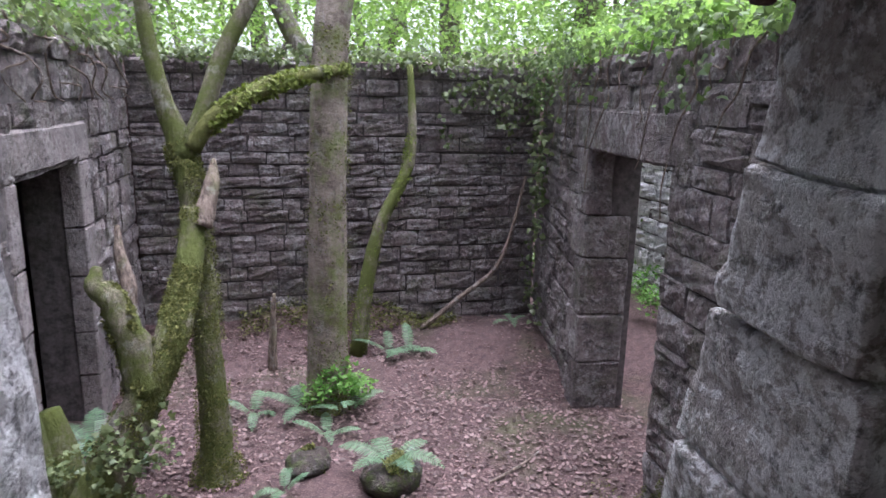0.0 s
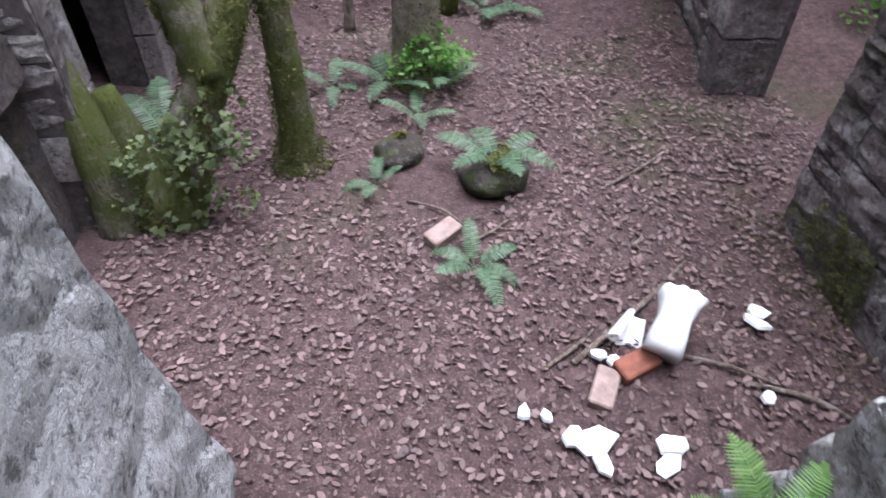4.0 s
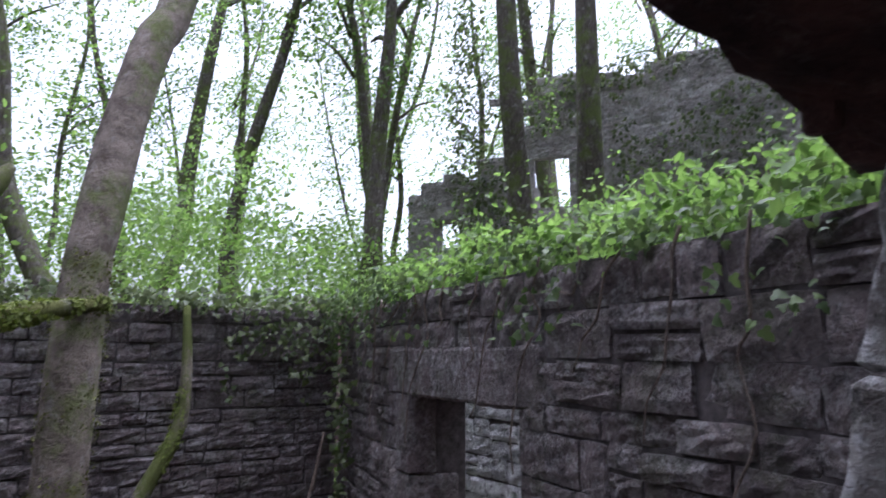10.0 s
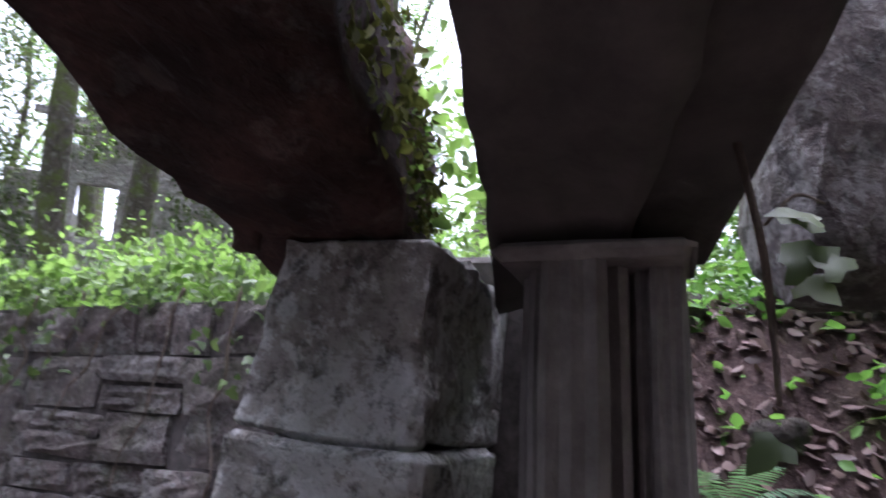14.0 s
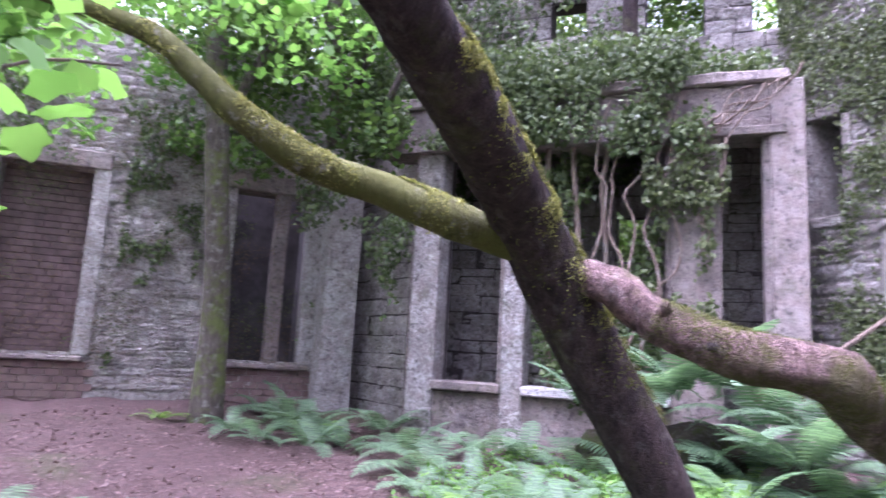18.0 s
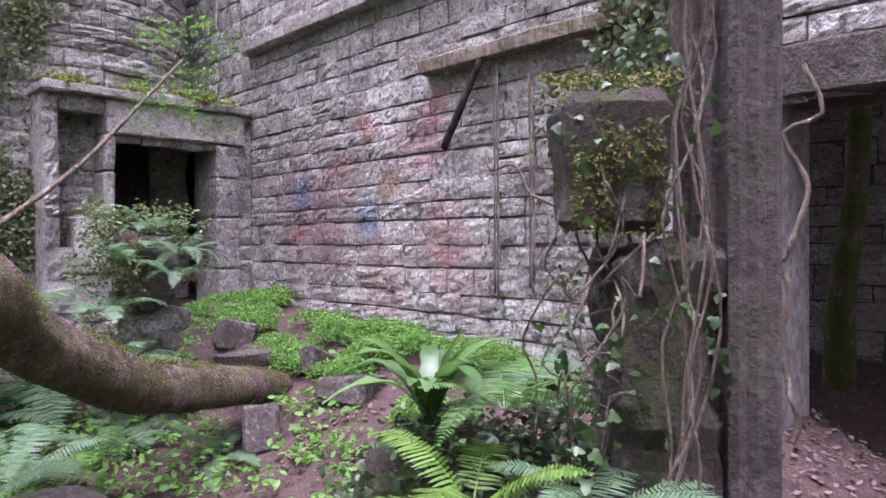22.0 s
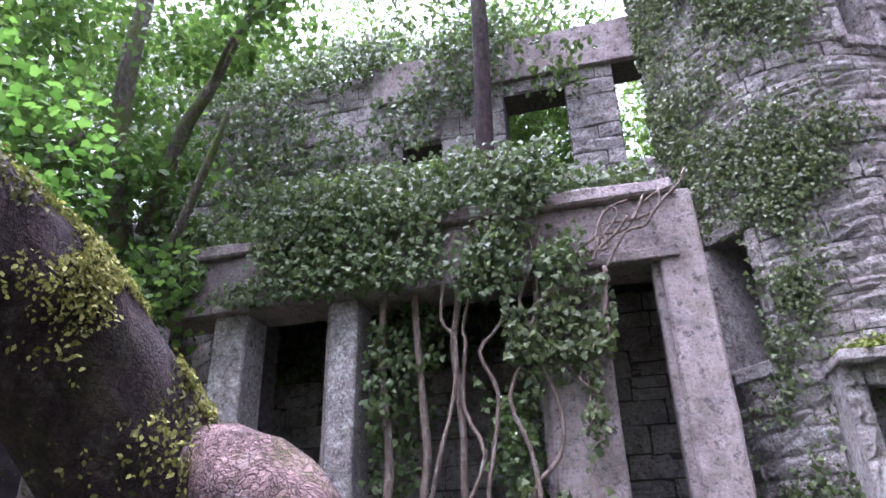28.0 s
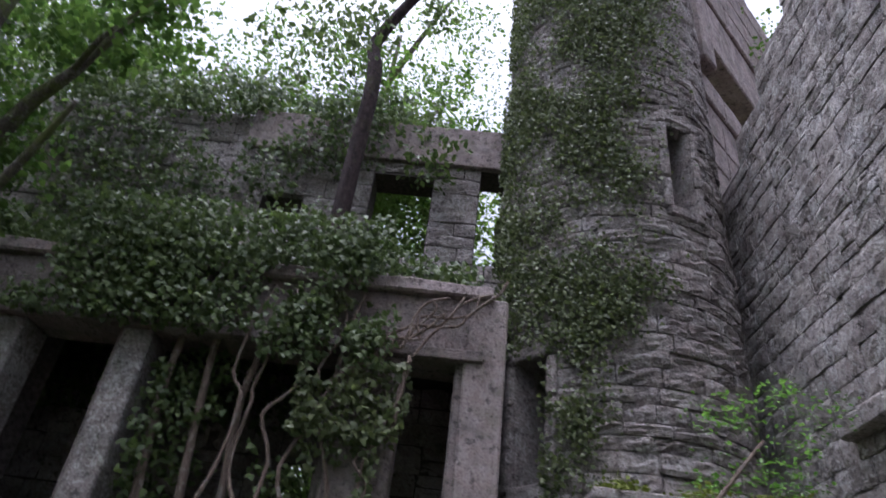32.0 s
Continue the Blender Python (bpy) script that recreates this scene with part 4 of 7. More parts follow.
        if math.sin(g) < -0.35:
            continue
        nn = Vector((math.cos(g), math.sin(g), 0))
        uu = Vector((-math.sin(g), math.cos(g), 0))
        uu = -uu
        dd = 0.13 * r.uniform(0.9, 1.2)
        c = Vector((cx, cy, cz)) + nn * (rad - dd / 2 + r.uniform(-0.012, 0.016))
        placed.append(Matrix(((-nn.y * -1 * 0 + uu.x * -(w - 0.006), -nn.x * dd, 0, c.x), (uu.y * -(w - 0.006), -nn.y * dd, 0, c.y), (0, 0, h - 0.006, c.z), (0, 0, 0, 1))))
    lay_stones(root, placed, mat, focus, limit)
    return root


TX, TY, TR = -2.36, -9.65, 1.3


def tower_ang(x):
    return math.acos((x - TX) / TR)


TOWER_HOLES = [(tower_ang(-1.26), tower_ang(-1.5), 3.25, 4.4), (tower_ang(-2.72), tower_ang(-2.98), 6.1, 7.3)]
tower(TX, TY, TR, 0.2, 12.0, TOWER_HOLES + [(tower_ang(-2.3), tower_ang(-3.5), 0.0, 2.75)], M_TOWER, (-1.8, -8.3, 3.5), 300)
for k, (a0, a1, zlo, zhi) in enumerate(TOWER_HOLES):
    fr = thing("window_%d" % (k + 1), "narrow slit window with dressed stone jambs", "window", (0, 0, 0), "", "structure")
    for ang, wd in ((a0 - 0.05, 0.1), (a1 + 0.05, 0.1)):
        z_ = zlo - 0.05
        while z_ < zhi:
            h = min(0.4, zhi + 0.05 - z_)
            bm = rough_block((-wd / 2, -0.2, z_), (wd / 2, 0.05, z_ + h - 0.01), 0.08, 0.006, int(z_ * 10) + k)
            bmesh.ops.transform(bm, matrix=Matrix.Translation((TX + TR * math.cos(ang), TY + TR * math.sin(ang), 0)) @ Matrix.Rotation(ang - math.pi / 2, 4, "Z"), verts=bm.verts)
            part("jamb_stone", bm, M_TOWER, fr)
            z_ += h
    mid = (a0 + a1) / 2
    for zc in (zlo - 0.14, zhi):
        bm = rough_block((-0.22, -0.2, zc), (0.22, 0.03, zc + 0.14), 0.08, 0.006, int(zc * 10))
        bmesh.ops.transform(bm, matrix=Matrix.Translation((TX + TR * math.cos(mid), TY + TR * math.sin(mid), 0)) @ Matrix.Rotation(mid - math.pi / 2, 4, "Z"), verts=bm.verts)
        part("sill" if zc < zlo else "head", bm, M_TOWER, fr)

# upper window frame beyond the broken wall top
upw = thing("window_5", "tall empty upper window of dressed stone behind the tower", "window", (0, 0, 0), "", "structure")
UPPER = Matrix.Translation((-3.4, -9.9, 0)) @ Matrix.Rotation(math.atan2(-0.714, -0.7), 4, "Z")


def upper_block(name, lo, hi, seed, amp=0.012):
    bm = rough_block(lo, hi, 0.3, amp, seed, 0.03)
    bmesh.ops.transform(bm, matrix=UPPER, verts=bm.verts)
    part(name, bm, M_ASHLAR, upw)


upper_block("jamb", (-0.25, -0.3, 8.6), (0.2, 0.12, 16.2), 1)
upper_block("reveal", (0.2, -0.55, 10.1), (0.6, -0.25, 13.0), 2)
upper_block("string_course", (-0.2, -0.3, 9.35), (6.0, 0.14, 9.62), 3)
upper_block("head", (-0.3, -0.3, 11.55), (8.0, 0.1, 12.9), 4)
rr = random.Random(77)
for row, z_ in enumerate((6.2, 6.9, 7.6, 8.2, 8.78, 9.63)):
    u_, top_ = 0.0, (6.9, 7.6, 8.2, 8.78, 9.34, 10.15)[row]
    while u_ < 6.0:
        w_ = rr.uniform(0.7, 1.3)
        upper_block("stone", (u_, -0.35, z_), (u_ + w_ - 0.015, 0.02 + rr.uniform(0, 0.02), top_ - 0.012), 10 + row, 0.008)
        u_ += w_
for row, z_ in enumerate((12.92, 13.6, 14.3, 15.0)):
    u_ = 0.2
    while u_ < 7.5 - row * 0.6:
        w_ = rr.uniform(0.7, 1.3)
        upper_block("stone", (u_, -0.35, z_), (u_ + w_ - 0.015, rr.uniform(-0.02, 0.02), z_ + 0.66), 30 + row, 0.012)
        u_ += w_
# portico of dressed stone
portico = thing("portico", "dressed stone portico with square columns, overgrown with ivy", "portico", (0, 0, 0), "", "structure")
for (x0, x1, y1, top_) in ((2.0, 2.27, -8.36, 4.1), (-0.24, 0.3, -8.38, 4.1), (3.16, 3.52, -8.38, 4.1), (-1.1, -0.74, -8.34, 4.75)):
    bm = rough_block((x0, y1 - 0.4, 0.2), (x1, y1, top_), 0.15, 0.006, int(x0 * 10) + 50, 0.02)
    col = part("column", bm, M_LIMED if x0 > 1.5 else M_ASHLAR, portico)
    part("moulding", rough_block((x1 - 0.02, y1 - 0.38, 0.3), (x1 + 0.07, y1 - 0.08, top_), 0.2, 0.003, 3), M_ASHLAR, col)
part("beam", rough_block((-0.9, -8.84, 4.1), (4.1, -8.36, 4.72), 0.18, 0.012, 91, 0.02), M_ASHLAR, portico)
part("beam_moulding", rough_block((-0.9, -8.4, 4.1), (4.1, -8.3, 4.2), 0.18, 0.005, 92, 0.01), M_ASHLAR, portico)
part("beam_top", rough_block((-0.95, -8.95, 4.72), (4.2, -8.28, 4.86), 0.18, 0.02, 93, 0.02), M_ASHLAR, portico)
part("sill", rough_block((2.27, -8.75, 1.02), (3.16, -8.3, 1.14), 0.15, 0.006, 94), M_ASHLAR, portico)
part("sill", rough_block((0.3, -8.75, 1.02), (2.0, -8.3, 1.14), 0.15, 0.006, 96), M_PALE, portico)
part("apron", rough_block((0.3, -8.7, 0.2), (3.16, -8.4, 1.02), 0.15, 0.015, 95), M_ASHLAR, portico)
# Roof slab added so the portico's inside falls dark; its colour holds shade too.
porch_roof = part("ceiling", rough_block((-1.05, -10.12, 4.5), (4.1, -8.84, 4.78), 0.3, 0.02, 97), M_UNLIT)
tagged(porch_roof, "slab roof added over the portico, near-black for its shade", "ceiling", "", "structure")
stone_wall("wall_rear", "rear ruined facade with empty upper windows", (6.0, -10.1), (-1.4, -10.1), 0.2, 8.4, 0.45, M_FACADE, [(5.28, 6.1, 6.15, 7.55), (6.74, 7.4, 6.15, 7.75), (3.85, 4.4, 6.4, 7.05), (4.9, 5.3, 2.9, 3.6)], hgt=(0.16, 0.3), wid=(0.3, 0.6), limit=60, focus=(0, -10, 6), seed=23)
slab("rear_cornice", "plain stone head course of the rear facade", (-1.4, -10.2, 7.75), (2.6, -10.02, 8.45), M_ASHLAR, "cornice", 0.01, 24, "structure", 0.2)
# court facade
stone_wall("wall_court_east", "ivy-clad rubble facade with blocked tall windows", (10.6, -5.27), (5.1, -10.24), 0.0, 6.2, 0.5, M_FACADE, [(2.0, 3.22, 1.15, 3.85), (5.2, 6.37, 1.15, 3.85)], core=M_FACADE, gap=0.002, depth=0.08, hgt=(0.08, 0.17), wid=(0.12, 0.34), limit=200, focus=(8, -7.6, 2), seed=27)
DIAG = Matrix.Translation((10.6, -5.27, 0)) @ Matrix.Rotation(math.atan2(-4.97, -5.5), 4, "Z")


def on_diag(name, lo, hi, mat, parent, step=0.15, amp=0.006, seed=1, bevel=0.02):
    bm = rough_block(lo, hi, step, amp, seed, bevel)
    bmesh.ops.transform(bm, matrix=DIAG, verts=bm.verts)
    return part(name, bm, mat, parent)


for k, (u0, u1) in enumerate(((2.0, 3.22), (5.2, 6.37))):
    wnd = thing("window_%d" % (k + 3), "tall stone window, blocked with dark brick" if k == 0 else "tall open stone window with a mullion", "window", (0, 0, 0), "", "structure")
    rr = random.Random(14 + k)
    for row in range(7):
        for c in range(-1, 7):
            w = (u1 - u0) / 6
            lo = u0 + (c + 0.5 * (row % 2)) * w
            on_diag("brick", (lo + 0.006, -0.03 + rr.uniform(0, 0.012), 0.37 + row * 0.1), (lo + w - 0.006, 0.1, 0.464 + row * 0.1), M_OLDBRICK, wnd, 5.0, 0.0, row, 0.003)
    on_diag("window_sill", (u0 - 0.15, -0.12, 1.07), (u1 + 0.15, 0.45, 1.15), M_ASHLAR, wnd)
    on_diag("jamb", (u0 - 0.22, -0.04, 1.15), (u0 + 0.02, 0.3, 3.85), M_LIMED, wnd)
    on_diag("jamb", (u1 - 0.02, -0.04, 1.15), (u1 + 0.22, 0.3, 3.85), M_LIMED, wnd)
    on_diag("head", (u0 - 0.2, -0.05, 3.83), (u1 + 0.2, 0.4, 4.1), M_ASHLAR, wnd)
    if k == 0:
        rr = random.Random(4)
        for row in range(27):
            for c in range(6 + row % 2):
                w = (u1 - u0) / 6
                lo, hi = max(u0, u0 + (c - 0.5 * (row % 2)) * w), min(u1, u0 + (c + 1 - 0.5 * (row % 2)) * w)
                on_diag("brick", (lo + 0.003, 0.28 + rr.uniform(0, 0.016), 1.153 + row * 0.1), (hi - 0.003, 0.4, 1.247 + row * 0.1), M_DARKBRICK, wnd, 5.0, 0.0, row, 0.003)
        on_diag("backing", (u0, 0.36, 1.15), (u1, 0.48, 3.85), M_MORTAR, wnd)
    else:
        on_diag("mullion", (u0 + 0.62, 0.0, 1.15), (u0 + 0.84, 0.3, 3.85), M_ASHLAR, wnd)
        # Dark panels put the shade inside the open window into colour.
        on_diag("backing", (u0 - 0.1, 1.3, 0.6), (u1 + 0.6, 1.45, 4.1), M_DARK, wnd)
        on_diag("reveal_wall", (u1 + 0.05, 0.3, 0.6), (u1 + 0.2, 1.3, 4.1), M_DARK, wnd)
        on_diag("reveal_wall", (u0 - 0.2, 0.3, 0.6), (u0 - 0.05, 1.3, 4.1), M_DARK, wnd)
on_diag("court_pier", (6.55, -0.75, 0.1), (7.05, -0.1, 5.0), M_LIMED, None)
tagged(bpy.data.objects["court_pier"], "square dressed stone pier by the facade", "pier", "", "structure")
stone_wall("wall_link", "plain masonry closing the court corner", (5.3, -10.1), (3.5, -8.9), 0.2, 4.6, 0.4, M_FACADE, hgt=(0.2, 0.3), wid=(0.3, 0.6), limit=0, seed=29)

# room seen through the side doorway
stone_wall("wall_side_room", "tall panelled stone wall of the side room", (-9.2, -7.0), (-9.2, 2.0), 0.0, 5.0, 0.4, M_TOWER, hgt=(0.2, 0.34), wid=(0.3, 0.8), limit=20, focus=(-9, -3.5, 1), seed=31)

# Never in view: added only to shut daylight out of the side room.
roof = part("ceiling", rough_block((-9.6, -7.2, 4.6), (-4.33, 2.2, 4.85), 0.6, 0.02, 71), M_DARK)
tagged(roof, "unseen ceiling added to keep the side room dark", "ceiling", "", "structure")
# ivied pillar
ipier = thing("ivied_pillar", "moulded stone pillar wrapped in ivy stems", "pillar", (0, 0, 0), "", "structure")
part("shaft", prism([(x * 0.75, y * 0.75) for x, y in MULLION], 0.0, 3.4, math.radians(42), (-1.84, -2.07)), M_SHAFT, ipier)
part("shaft_core", prism([(-0.08, -0.1), (0.08, -0.1), (0.1, -0.06), (0.1, 0.06), (0.08, 0.1), (-0.08, 0.1)], 0.0, 3.4, math.radians(222), (-1.9, -2.14)), M_SHAFT, ipier)
bm = rough_block((-0.12, -0.13, 0.0), (0.13, 0.13, 0.34), 0.03, 0.026, 44, 0.03)
bmesh.ops.transform(bm, matrix=pose(-1.63, -2.33, 1.66, 0, 0, 45), verts=bm.verts)
part("broken_block", bm, M_MOSSYSTONE, ipier, "moss-topped broken wall block")
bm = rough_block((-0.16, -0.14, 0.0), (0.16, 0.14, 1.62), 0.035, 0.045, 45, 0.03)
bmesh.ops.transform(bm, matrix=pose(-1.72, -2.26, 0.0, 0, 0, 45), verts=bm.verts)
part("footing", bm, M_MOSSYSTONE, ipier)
slab("side_sill", "dark worn stone sill beside the pillar", (-3.3, -1.9, 0.0), (-1.9, -1.3, 0.42), M_CONC, "sill", 0.01, 47, "structure")


# ---- trees ----
def tree(name, label, base, trunk, radii, mat, limbs=(), crown=(), leaf=None, size=(0.08, 0.16), per=60, rad=0.7, shape=OVAL_SHAPE, seg=12, rough=0.12, group=""):
    root = thing(name, label, "tree", base, group)
    b = Vector(base)
    stem = tube("trunk", [Vector(p) - b for p in trunk], radii, mat, root, "", seg, rough, 4, len(name))
    for pts, rr, mm in limbs:
        tube("limb", [Vector(p) - b for p in pts], rr, mm or mat, stem, "", 10, rough, 4, 3)
    if len(crown):
        leaves("crown", clumps([Vector(c) - b for c in crown], rad, per), size, shape, leaf or M_GREEN, root)
    return root


tree("tree_room", "tall straight mossy tree growing in the room", (0.42, 4.45, -1.0),
     [(0.4, 4.42, -1.05), (0.41, 4.44, -0.7), (0.44, 4.48, 0.8), (0.5, 4.6, 2.1), (0.78, 4.9, 3.6), (1.0, 5.05, 4.2), (1.3, 5.4, 6.2), (1.7, 5.9, 9.5)], [0.24, 0.175, 0.15, 0.145, 0.14, 0.13, 0.11, 0.06], M_DIMBARK,
     limbs=(([(1.2, 5.3, 5.6), (0.6, 5.6, 7.0), (0.2, 6.2, 8.5)], [0.06, 0.04, 0.02], None), ([(1.35, 5.5, 6.5), (2.2, 5.8, 7.6), (2.9, 6.0, 8.6)], [0.06, 0.04, 0.02], None)),
     crown=[(0.4 + 2.0 * random.random(), 5 + 2.0 * random.random(), 7.5 + 2.5 * random.random()) for _ in range(9)], per=90)
tree("tree_forked", "mossy forked tree with a long mossy branch", (-0.4, 3.43, -1.0),
     [(-0.4, 3.43, -1.05), (-0.4, 3.45, -0.8), (-0.42, 3.48, -0.06), (-0.45, 3.6, 0.45), (-0.5, 3.72, 1.0), (-0.56, 3.79, 1.25), (-0.66, 3.8, 1.6), (-0.74, 3.86, 2.1), (-0.76, 3.95, 2.6), (-0.6, 4.4, 4.2), (-0.5, 4.8, 6.0)],
     [0.2, 0.11, 0.08, 0.08, 0.085, 0.085, 0.055, 0.047, 0.043, 0.035, 0.02], M_MOSSBARK, rough=0.22,
     limbs=(([(-0.53, 3.74, 1.15), (-0.4, 3.78, 1.45), (-0.26, 3.88, 1.85), (-0.02, 3.98, 2.3), (0.05, 4.05, 2.45)], [0.07, 0.06, 0.057, 0.05, 0.03], None),
            ([(-0.48, 3.72, 1.22), (-0.35, 3.74, 1.4), (-0.14, 3.82, 1.55), (0.15, 4.09, 1.68), (0.6, 4.5, 1.78)], [0.055, 0.06, 0.06, 0.055, 0.04], M_MOSS),
            ([(-0.42, 3.5, 0.75), (-0.38, 3.55, 0.9), (-0.35, 3.6, 1.04), (-0.34, 3.66, 1.16)], [0.07, 0.06, 0.045, 0.012], M_DEAD)))
tree("tree_leaning_fork", "thick mossy trunk leaning into the forked tree", (-1.09, 3.1, -1.0),
     [(-1.15, 3.05, -1.05), (-0.98, 3.06, -0.66), (-0.78, 3.08, -0.25), (-0.6, 3.18, 0.12), (-0.5, 3.38, 0.5), (-0.47, 3.55, 0.85)], [0.2, 0.135, 0.11, 0.1, 0.08, 0.07], M_MOSSBARK, rough=0.3, seg=16,
     limbs=(([(-0.74, 3.1, -0.15), (-0.78, 3.1, 0.1), (-0.84, 3.1, 0.28), (-0.9, 3.12, 0.42), (-0.97, 3.12, 0.5), (-0.95, 3.14, 0.6)], [0.12, 0.1, 0.085, 0.075, 0.06, 0.02], None), ([(-1.04, 2.97, -1.05), (-0.92, 3.0, -0.65), (-0.8, 3.06, -0.3)], [0.12, 0.09, 0.07], None)))
tree("mossy_stump", "mossy slanting stump beside the ledge", (-1.41, 3.15, -1.0), [(-1.36, 3.0, -1.05), (-1.38, 3.05, -0.6), (-1.46, 3.15, -0.1), (-1.5, 3.2, 0.12)], [0.16, 0.12, 0.085, 0.05], M_MOSSBARK)
tree("mossy_stump", "short mossy stem by the doorway", (-1.25, 3.22, -1.0), [(-1.2, 3.15, -1.05), (-1.26, 3.2, -0.6), (-1.32, 3.25, -0.3)], [0.13, 0.1, 0.06], M_MOSSBARK)
tree("dead_stump", "peeling dead stump by the doorway", (-1.15, 4.75, -1.0), [(-1.12, 4.72, -1.05), (-1.17, 4.72, -0.35), (-1.16, 4.8, 0.0), (-1.22, 4.87, 0.25), (-1.24, 4.95, 0.5)], [0.1, 0.07, 0.065, 0.05, 0.015], M_DEAD, rough=0.45)
tree("crooked_tree", "thin crooked mossy stem leaning on the wall", (0.85, 5.6, -1.0), [(0.8, 5.6, -1.05), (0.9, 5.7, -0.3), (1.08, 5.8, 0.34), (1.34, 5.9, 0.8), (1.42, 6.0, 1.2), (1.43, 6.2, 1.9)], [0.09, 0.075, 0.065, 0.06, 0.05, 0.03], M_MOSSBARK, rough=0.25)
tree("dead_branch", "thin bare branch propped in the corner", (1.61, 6.1, -0.9), [(1.55, 6.05, -0.98), (2.0, 6.05, -0.62), (2.38, 6.0, -0.3), (2.56, 6.0, 0.12), (2.72, 6.05, 0.75)], [0.03, 0.028, 0.026, 0.022, 0.012], M_TWIG)
tree("stub", "broken upright stub in the leaves", (-0.06, 5.3, -1.0), [(-0.06, 5.3, -1.05), (-0.04, 5.3, -0.6), (-0.02, 5.3, -0.25)], [0.05, 0.036, 0.012], M_DEAD, rough=0.4)

# court trees
tree("near_tree", "smooth brown trunk beside the window", (1.05, -0.78, 0.0), [(1.02, -0.75, -0.1), (1.02, -0.755, 0.4), (1.02, -0.77, 1.3), (1.01, -0.79, 2.2), (1.0, -0.84, 4.0), (0.95, -0.95, 7.0)], [0.15, 0.098, 0.092, 0.092, 0.09, 0.06], M_BEECH, seg=18, rough=0.05)
tree("sapling", "thin sapling with broad bright leaves", (1.98, -1.6, 0.05), [(1.98, -1.6, 0.0), (1.9, -1.45, 0.9), (1.64, -1.33, 1.74), (1.55, -1.32, 2.3), (1.5, -1.3, 3.2)], [0.03, 0.025, 0.02, 0.016, 0.008], M_TWIG,
     limbs=(([(1.62, -1.34, 1.8), (1.5, -1.4, 2.06), (1.38, -1.6, 2.14)], [0.006, 0.005, 0.003], None),))
LEAN_PTS = [(0.12, -4.98, 0.25), (0.27, -4.86, 0.75), (0.74, -4.6, 1.68), (1.0, -4.1, 2.3), (1.03, -3.3, 2.56), (1.09, -2.78, 2.73)]
LEAN_RAD = [0.19, 0.19, 0.205, 0.195, 0.165, 0.15]
LIMB_PTS = [(0.98, -4.3, 2.12), (1.36, -3.95, 2.24), (1.72, -3.72, 2.38), (2.0, -3.38, 2.45), (2.25, -3.12, 2.63), (2.5, -3.02, 2.86), (2.76, -2.95, 3.07), (3.3, -2.75, 3.25), (3.9, -2.5, 3.4)]
LIMB_RAD = [0.1, 0.115, 0.1, 0.085, 0.075, 0.068, 0.06, 0.04, 0.02]
LOG_PTS = [(0.8, -4.5, 2.02), (0.51, -4.32, 1.92), (0.28, -4.25, 1.73), (-0.1, -4.23, 1.58), (-0.6, -4.3, 1.47), (-0.8, -4.66, 1.26), (-1.42, -5.05, 0.88), (-2.0, -5.27, 0.75), (-2.6, -5.55, 0.6)]
LOG_RAD = [0.11, 0.115, 0.118, 0.125, 0.14, 0.145, 0.14, 0.13, 0.11]
leaning = tree("leaning_tree", "dark leaning trunk with a mossy limb", (0.0, -4.95, 0.35), LEAN_PTS + [(1.14, -2.35, 2.95), (1.4, -1.7, 3.8), (1.7, -1.3, 6.0)], LEAN_RAD + [0.14, 0.12, 0.05], M_DARKBARK, limbs=((LIMB_PTS, LIMB_RAD, M_MOSS),), seg=28, rough=0.2)
tree("fallen_limb", "crooked mossy limb lying across the court", (-0.4, -4.2, 0.5), LOG_PTS, LOG_RAD, M_LOG, seg=32, rough=0.26, limbs=(([(-0.02, -4.15, 1.6), (0.0, -4.12, 1.6), (0.01, -4.1, 1.6)], [0.045, 0.035, 0.015], M_DARKBARK), ([(0.24, -4.18, 1.76), (0.22, -4.13, 1.79), (0.21, -4.11, 1.82)], [0.045, 0.035, 0.01], None), ([(-0.95, -4.68, 1.2), (-0.92, -4.6, 1.23), (-0.9, -4.56, 1.26)], [0.05, 0.035, 0.015], None)))
tree("court_tree", "slim mossy tree before the facade", (5.95, -7.6, 0.4), [(5.95, -7.6, 0.2), (5.93, -7.55, 2.0), (5.9, -7.2, 4.0), (5.88, -6.9, 6.0), (5.6, -6.6, 9.0)], [0.24, 0.17, 0.15, 0.13, 0.08], M_FARBARK, limbs=(([(5.9, -7.2, 4.1), (5.4, -7.3, 5.2), (4.8, -7.5, 6.0)], [0.08, 0.06, 0.03], None),), crown=[(5.0 + random.uniform(-1.5, 1.5), -7.0 + random.uniform(-1, 1), 5.0 + 3.5 * random.random()) for _ in range(22)], leaf=M_GREEN, per=120, rad=0.6, size=(0.05, 0.1), shape=MAPLE_SHAPE)

# porch rubble pile
pile = thing("rubble_pile", "mossy rubble pile with a fern on top", "rubble", (-2.0, -6.35, 0.72))
rr = random.Random(8)
for k in range(9):
    a, zl = k * 2.4, -0.3 + 0.14 * k
    rad = 0.2 * (1 - k / 14)
    bm = rough_block((-0.2, -0.17, 0), (0.2, 0.17, 0.17), 0.07, 0.03, 100 + k, 0.04)
    bmesh.ops.transform(bm, matrix=pose(0.5 * rad * math.cos(a), rad * math.sin(a) * 0.6, zl, rr.uniform(-10, 10), rr.uniform(-10, 10), rr.uniform(0, 180)), verts=bm.verts)
    part("stone", bm, M_ROUGH if k % 3 == 1 else M_ROOM, pile)


def boulder(name, label, at, size, mat, seed, turn=0, square=0.55):
    bm = bmesh.new()
    bmesh.ops.create_icosphere(bm, subdivisions=3, radius=0.5)
    for v in bm.verts:
        d = v.co.normalized()
        q = max(abs(d.x), abs(d.y), abs(d.z))
